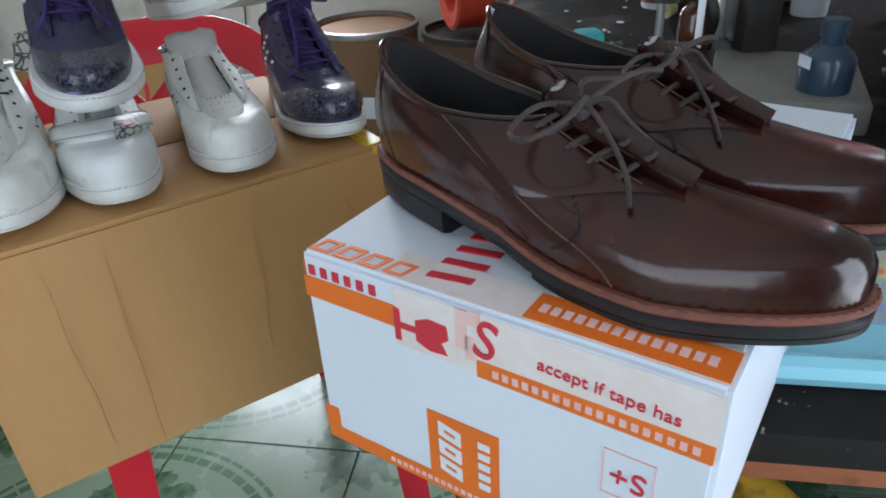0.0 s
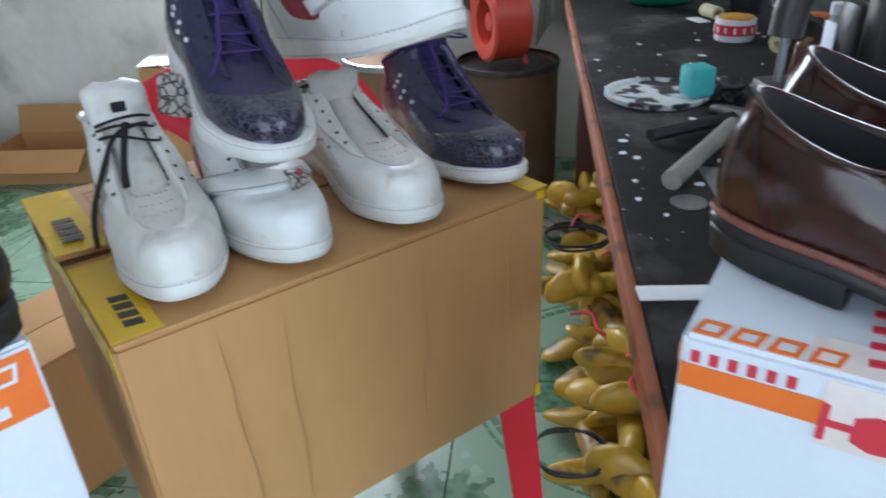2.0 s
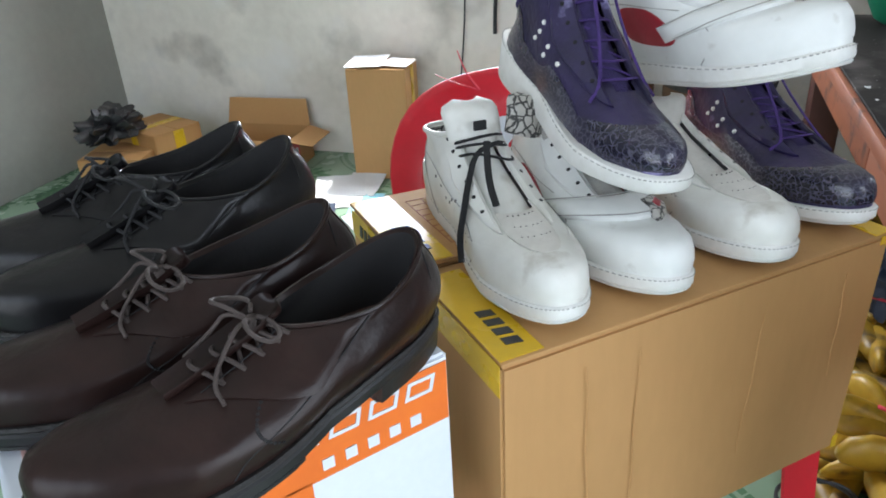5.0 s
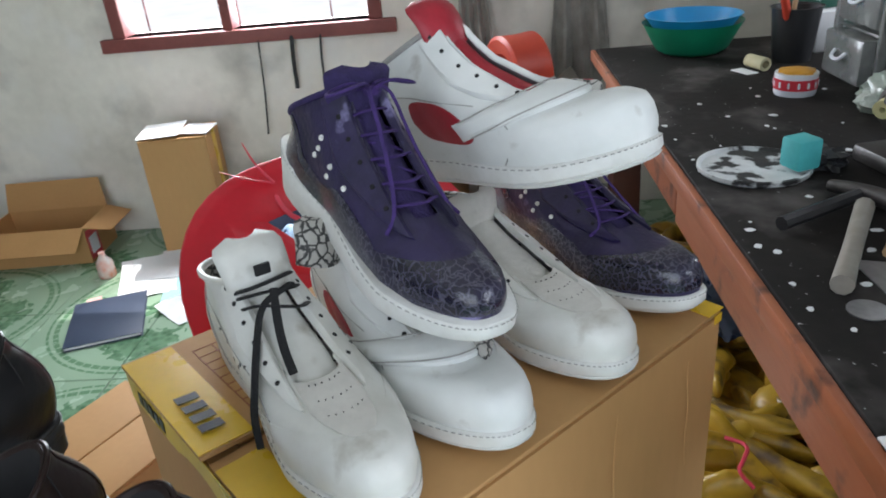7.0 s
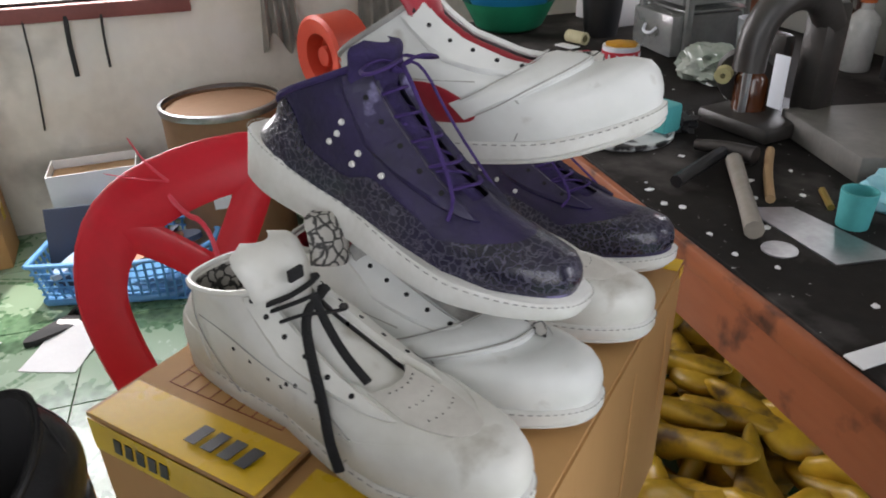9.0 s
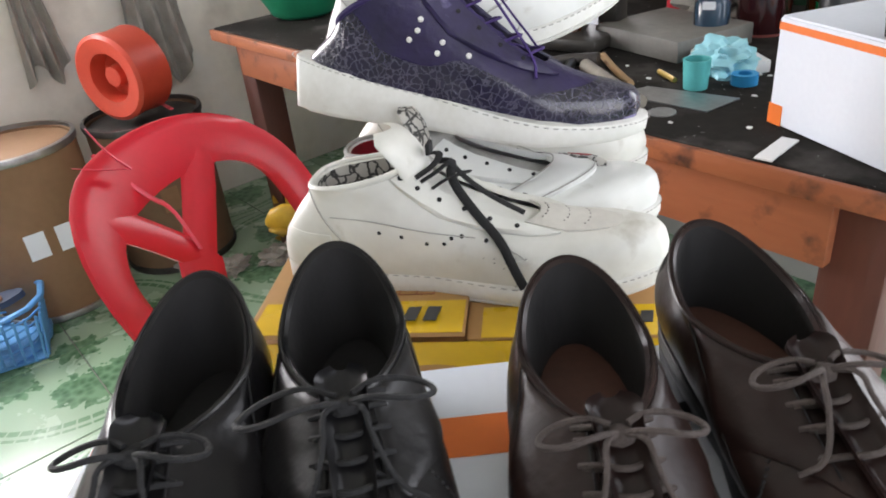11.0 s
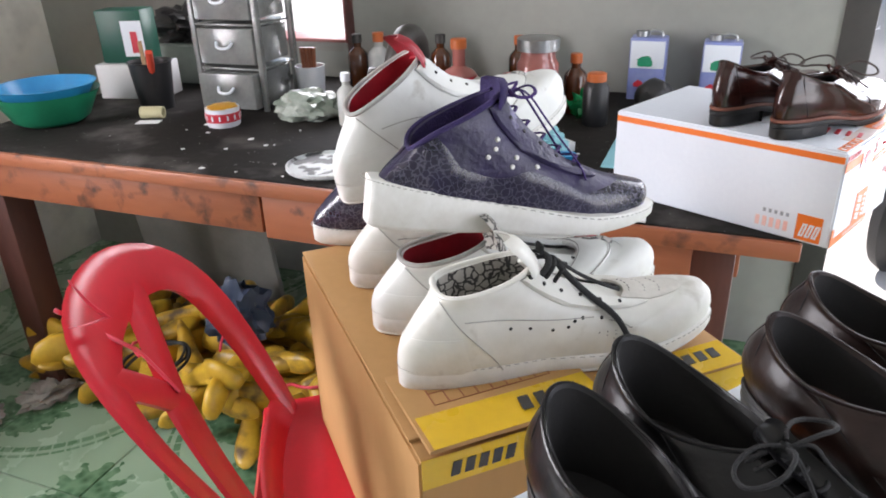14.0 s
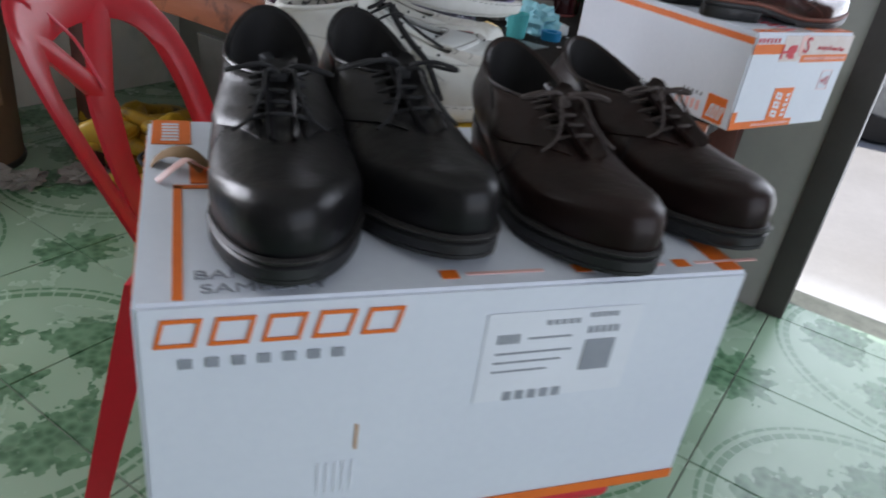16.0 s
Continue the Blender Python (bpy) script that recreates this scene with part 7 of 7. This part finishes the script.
single("steel_plate", prism([(0, 0), (0.16, 0.0), (0.19, 0.06), (0.02, 0.08)], 0.002), STEEL, "thin steel sheet on the bench", "plate", on_bench(0.40, -0.20, 8), smooth=False)
single("white_strip", cuboid(-0.012, 0.012, -0.08, 0.006, 0, 0.003, bevel=0.001), PAPER, "white plastic strip over the bench edge", "strip", on_bench(0.252, -0.002, 4))
single("white_book", cuboid(-0.075, 0.075, -0.05, 0.05, 0, 0.022, bevel=0.003), PAPER, "white boxed packet on the bench", "packet", on_bench(0.52, -0.40 + 0.04, -38))
fold = thing("blue_folder", "light blue plastic folder with a coloured booklet on it", "folder", on_bench(0.20, -0.36, 0))
part("sheet", cuboid(-0.14, 0.16, -0.14, 0.10, 0.0, 0.004, bevel=0.001), SKY_SHEET, fold)
part("curled_edge", tube([(-0.14, -0.13, 0.010), (-0.145, 0.0, 0.014), (-0.14, 0.10, 0.010)], 0.012, 8), SKY_SHEET, fold)
part("booklet", cuboid(-0.07, 0.10, -0.10, 0.03, 0.0045, 0.008), flecks(mat("printed_booklet", (0.10, 0.25, 0.60), (0.70, 0.60, 0.15), 0.35, 16, 60, 0.0), 18, (0.7, 0.16, 0.05), 0.55, 0.6), fold, "colour-printed booklet", smooth=False)
single("clear_film", crumpled(0.035, 0.02, 0.006, 41, 3, 0.5), PLASTIC_BAG, "scrap of clear film", "film", on_bench(0.045, -0.23))
single("turquoise_cup", lathe([(0.001, 0), (0.020, 0), (0.023, 0.05), (0.020, 0.05), (0.017, 0.004), (0.001, 0.003)], 24), TURQUOISE, "turquoise plastic cup on the bench", "cup", on_bench(0.49, -0.215))
single("blue_tape", lathe([(0.012, 0), (0.022, 0), (0.022, 0.018), (0.012, 0.018), (0.012, 0)], 24), BRIGHT_BLUE, "roll of blue tape", "tape", on_bench(0.435, -0.275))
single("turquoise_cloth", crumpled(0.055, 0.045, 0.035, 51, 4, 0.5), SKY_SHEET, "folded turquoise cloth on the bench", "cloth", on_bench(0.50, -0.315))
single("green_film", crumpled(0.04, 0.035, 0.04, 61, 3, 0.7), mat("green_foil", (0.01, 0.35, 0.12), rough=0.2), "crumpled shiny green foil", "foil", on_bench(0.47, -0.66))
single("cloth_heap", crumpled(0.09, 0.06, 0.05, 71, 4, 0.6), CLOTH, "crumpled pale plastic and cloth", "cloth", on_bench(0.72, -0.66))
single("black_helmet", crumpled(0.05, 0.04, 0.05, 81, 3, 0.15), BLACK_PLASTIC, "rounded black plastic cap", "cap", on_bench(0.31, -0.76))
rnd = random.Random(5)
for i in range(46):
    a, o = rnd.uniform(0.25, 1.4), -0.02 - 0.4 * rnd.random() ** 1.4
    s = rnd.uniform(0.003, 0.010)
    single("paint_chip", prism([(s * math.cos(q) * rnd.uniform(0.5, 1.1), s * math.sin(q) * rnd.uniform(0.5, 1.1)) for q in (0, 1.1, 2.2, 3.3, 4.4, 5.4)], 0.0012), PAPER, "white chip of dried paint on the bench", "chip", on_bench(a, o), "paint chips", smooth=False)

# ---- under and behind the bench ----
single("grey_board", cuboid(-0.25, 0.25, -0.01, 0.01, 0, 0.42, bevel=0.003), mat("grey_board", (0.24, 0.24, 0.22), rough=0.8), "grey board leaning under the bench", "board", rpose(1.62, -0.55, 0) @ pose(0, 0, 0, -8, 0, 0))
single("dark_rag", crumpled(0.08, 0.07, 0.10, 91, 4, 0.5), NAVY, "dark green-black rag on the lasts", "rag", rpose(1.28, -0.20, 0.20))

# ---- outside the doorway ----
car = thing("parked_car", "silver car parked outside the doorway", "car", rpose(-1.2, -4.6, -0.06, 12))
part("body", cuboid(-1.9, 1.9, -0.8, 0.8, 0.25, 0.85, bevel=0.12, seg=4), CAR_PAINT, car)
part("cabin", cuboid(-1.1, 1.0, -0.68, 0.68, 0.8, 1.40, bevel=0.22, seg=4), mat("dark_car_glass", (0.03, 0.04, 0.05), rough=0.08), car, "dark glazed cabin")
for x in (-1.2, 1.2):
    for y in (-0.72, 0.72):
        w = part("wheel", lathe([(0.17, -0.1), (0.31, -0.1), (0.33, -0.07), (0.33, 0.07), (0.31, 0.1), (0.17, 0.1)], 28), BLACK_RUBBER, car, m=Matrix.Translation((x, y, 0.33)) @ pose(0, 0, 0, 90, 0, 0))
        part("rim", lathe([(0.001, -0.06), (0.18, -0.08), (0.18, 0.08), (0.001, 0.06)], 24), STEEL, w)
mb = thing("motorbike_wheel", "dark motorbike wheel and fork outside the door", "motorbike", rpose(-0.55, -1.75, -0.06, 60))
part("tyre", lathe([(0.19, -0.035), (0.23, -0.04), (0.25, 0.0), (0.23, 0.04), (0.19, 0.035), (0.19, -0.035)], 32), BLACK_RUBBER, mb, m=Matrix.Translation((0, 0, 0.25)) @ pose(0, 0, 0, 90, 0, 0))
part("hub", lathe([(0.001, -0.04), (0.05, -0.04), (0.05, 0.04), (0.001, 0.04)], 20), DARK_STEEL, mb, m=Matrix.Translation((0, 0, 0.25)) @ pose(0, 0, 0, 90, 0, 0))
for k in range(6):
    part("spoke", tube([(0, 0, 0.25), (0.2 * math.cos(k * 1.047), 0, 0.25 + 0.2 * math.sin(k * 1.047))], 0.008, 6), DARK_STEEL, mb)
part("fork", tube([(0, 0.05, 0.25), (0.08, 0.05, 0.5), (0.16, 0.04, 0.8)], 0.02, 8), STEEL, mb)
part("mudguard", tube([(-0.2, 0, 0.42), (0, 0, 0.53), (0.2, 0, 0.45)], 0.05, 8, flat=0.3), BLACK_PLASTIC, mb)

# ---- floor tiles ----
def tile_mesh(w, d):
    bm = bmesh.new()
    e, h = 0.0015, 0.0025
    lo = [bm.verts.new(p) for p in ((0.0012, 0.0012, -0.0042), (w - 0.0012, 0.0012, -0.0042), (w - 0.0012, d - 0.0012, -0.0042), (0.0012, d - 0.0012, -0.0042))]
    hi = [bm.verts.new(p) for p in ((0.0012 + e, 0.0012 + e, 0), (w - 0.0012 - e, 0.0012 + e, 0), (w - 0.0012 - e, d - 0.0012 - e, 0), (0.0012 + e, d - 0.0012 - e, 0))]
    bm.faces.new(hi)
    for i in range(4):
        bm.faces.new((lo[i], lo[(i + 1) % 4], hi[(i + 1) % 4], hi[i]))
    me = bpy.data.meshes.new("tile")
    bm.to_mesh(me)
    bm.free()
    me.materials.append(TILE_MAT)
    return me


TILES = {}
ia0, ia1 = math.floor((WALL_NEAR - TILE_A) / TILE), math.ceil((WALL_END - TILE_A) / TILE)
io0, io1 = math.floor((WALL_IN - TILE_O) / TILE), math.ceil((WALL_OUT - TILE_O) / TILE)
for i in range(ia0, ia1):
    for j in range(io0, io1):
        a0, a1 = max(WALL_NEAR, TILE_A + i * TILE), min(WALL_END, TILE_A + (i + 1) * TILE)
        o0, o1 = max(WALL_IN, TILE_O + j * TILE), min(WALL_OUT, TILE_O + (j + 1) * TILE)
        if a1 - a0 < 0.02 or o1 - o0 < 0.02:
            continue
        key = (round(a1 - a0, 3), round(o1 - o0, 3))
        if key not in TILES:
            TILES[key] = tile_mesh(*key)
        ob = new("tile", TILES[key])
        ob.parent = floor
        ob.matrix_basis = Matrix.Translation((a0, o0, 0))
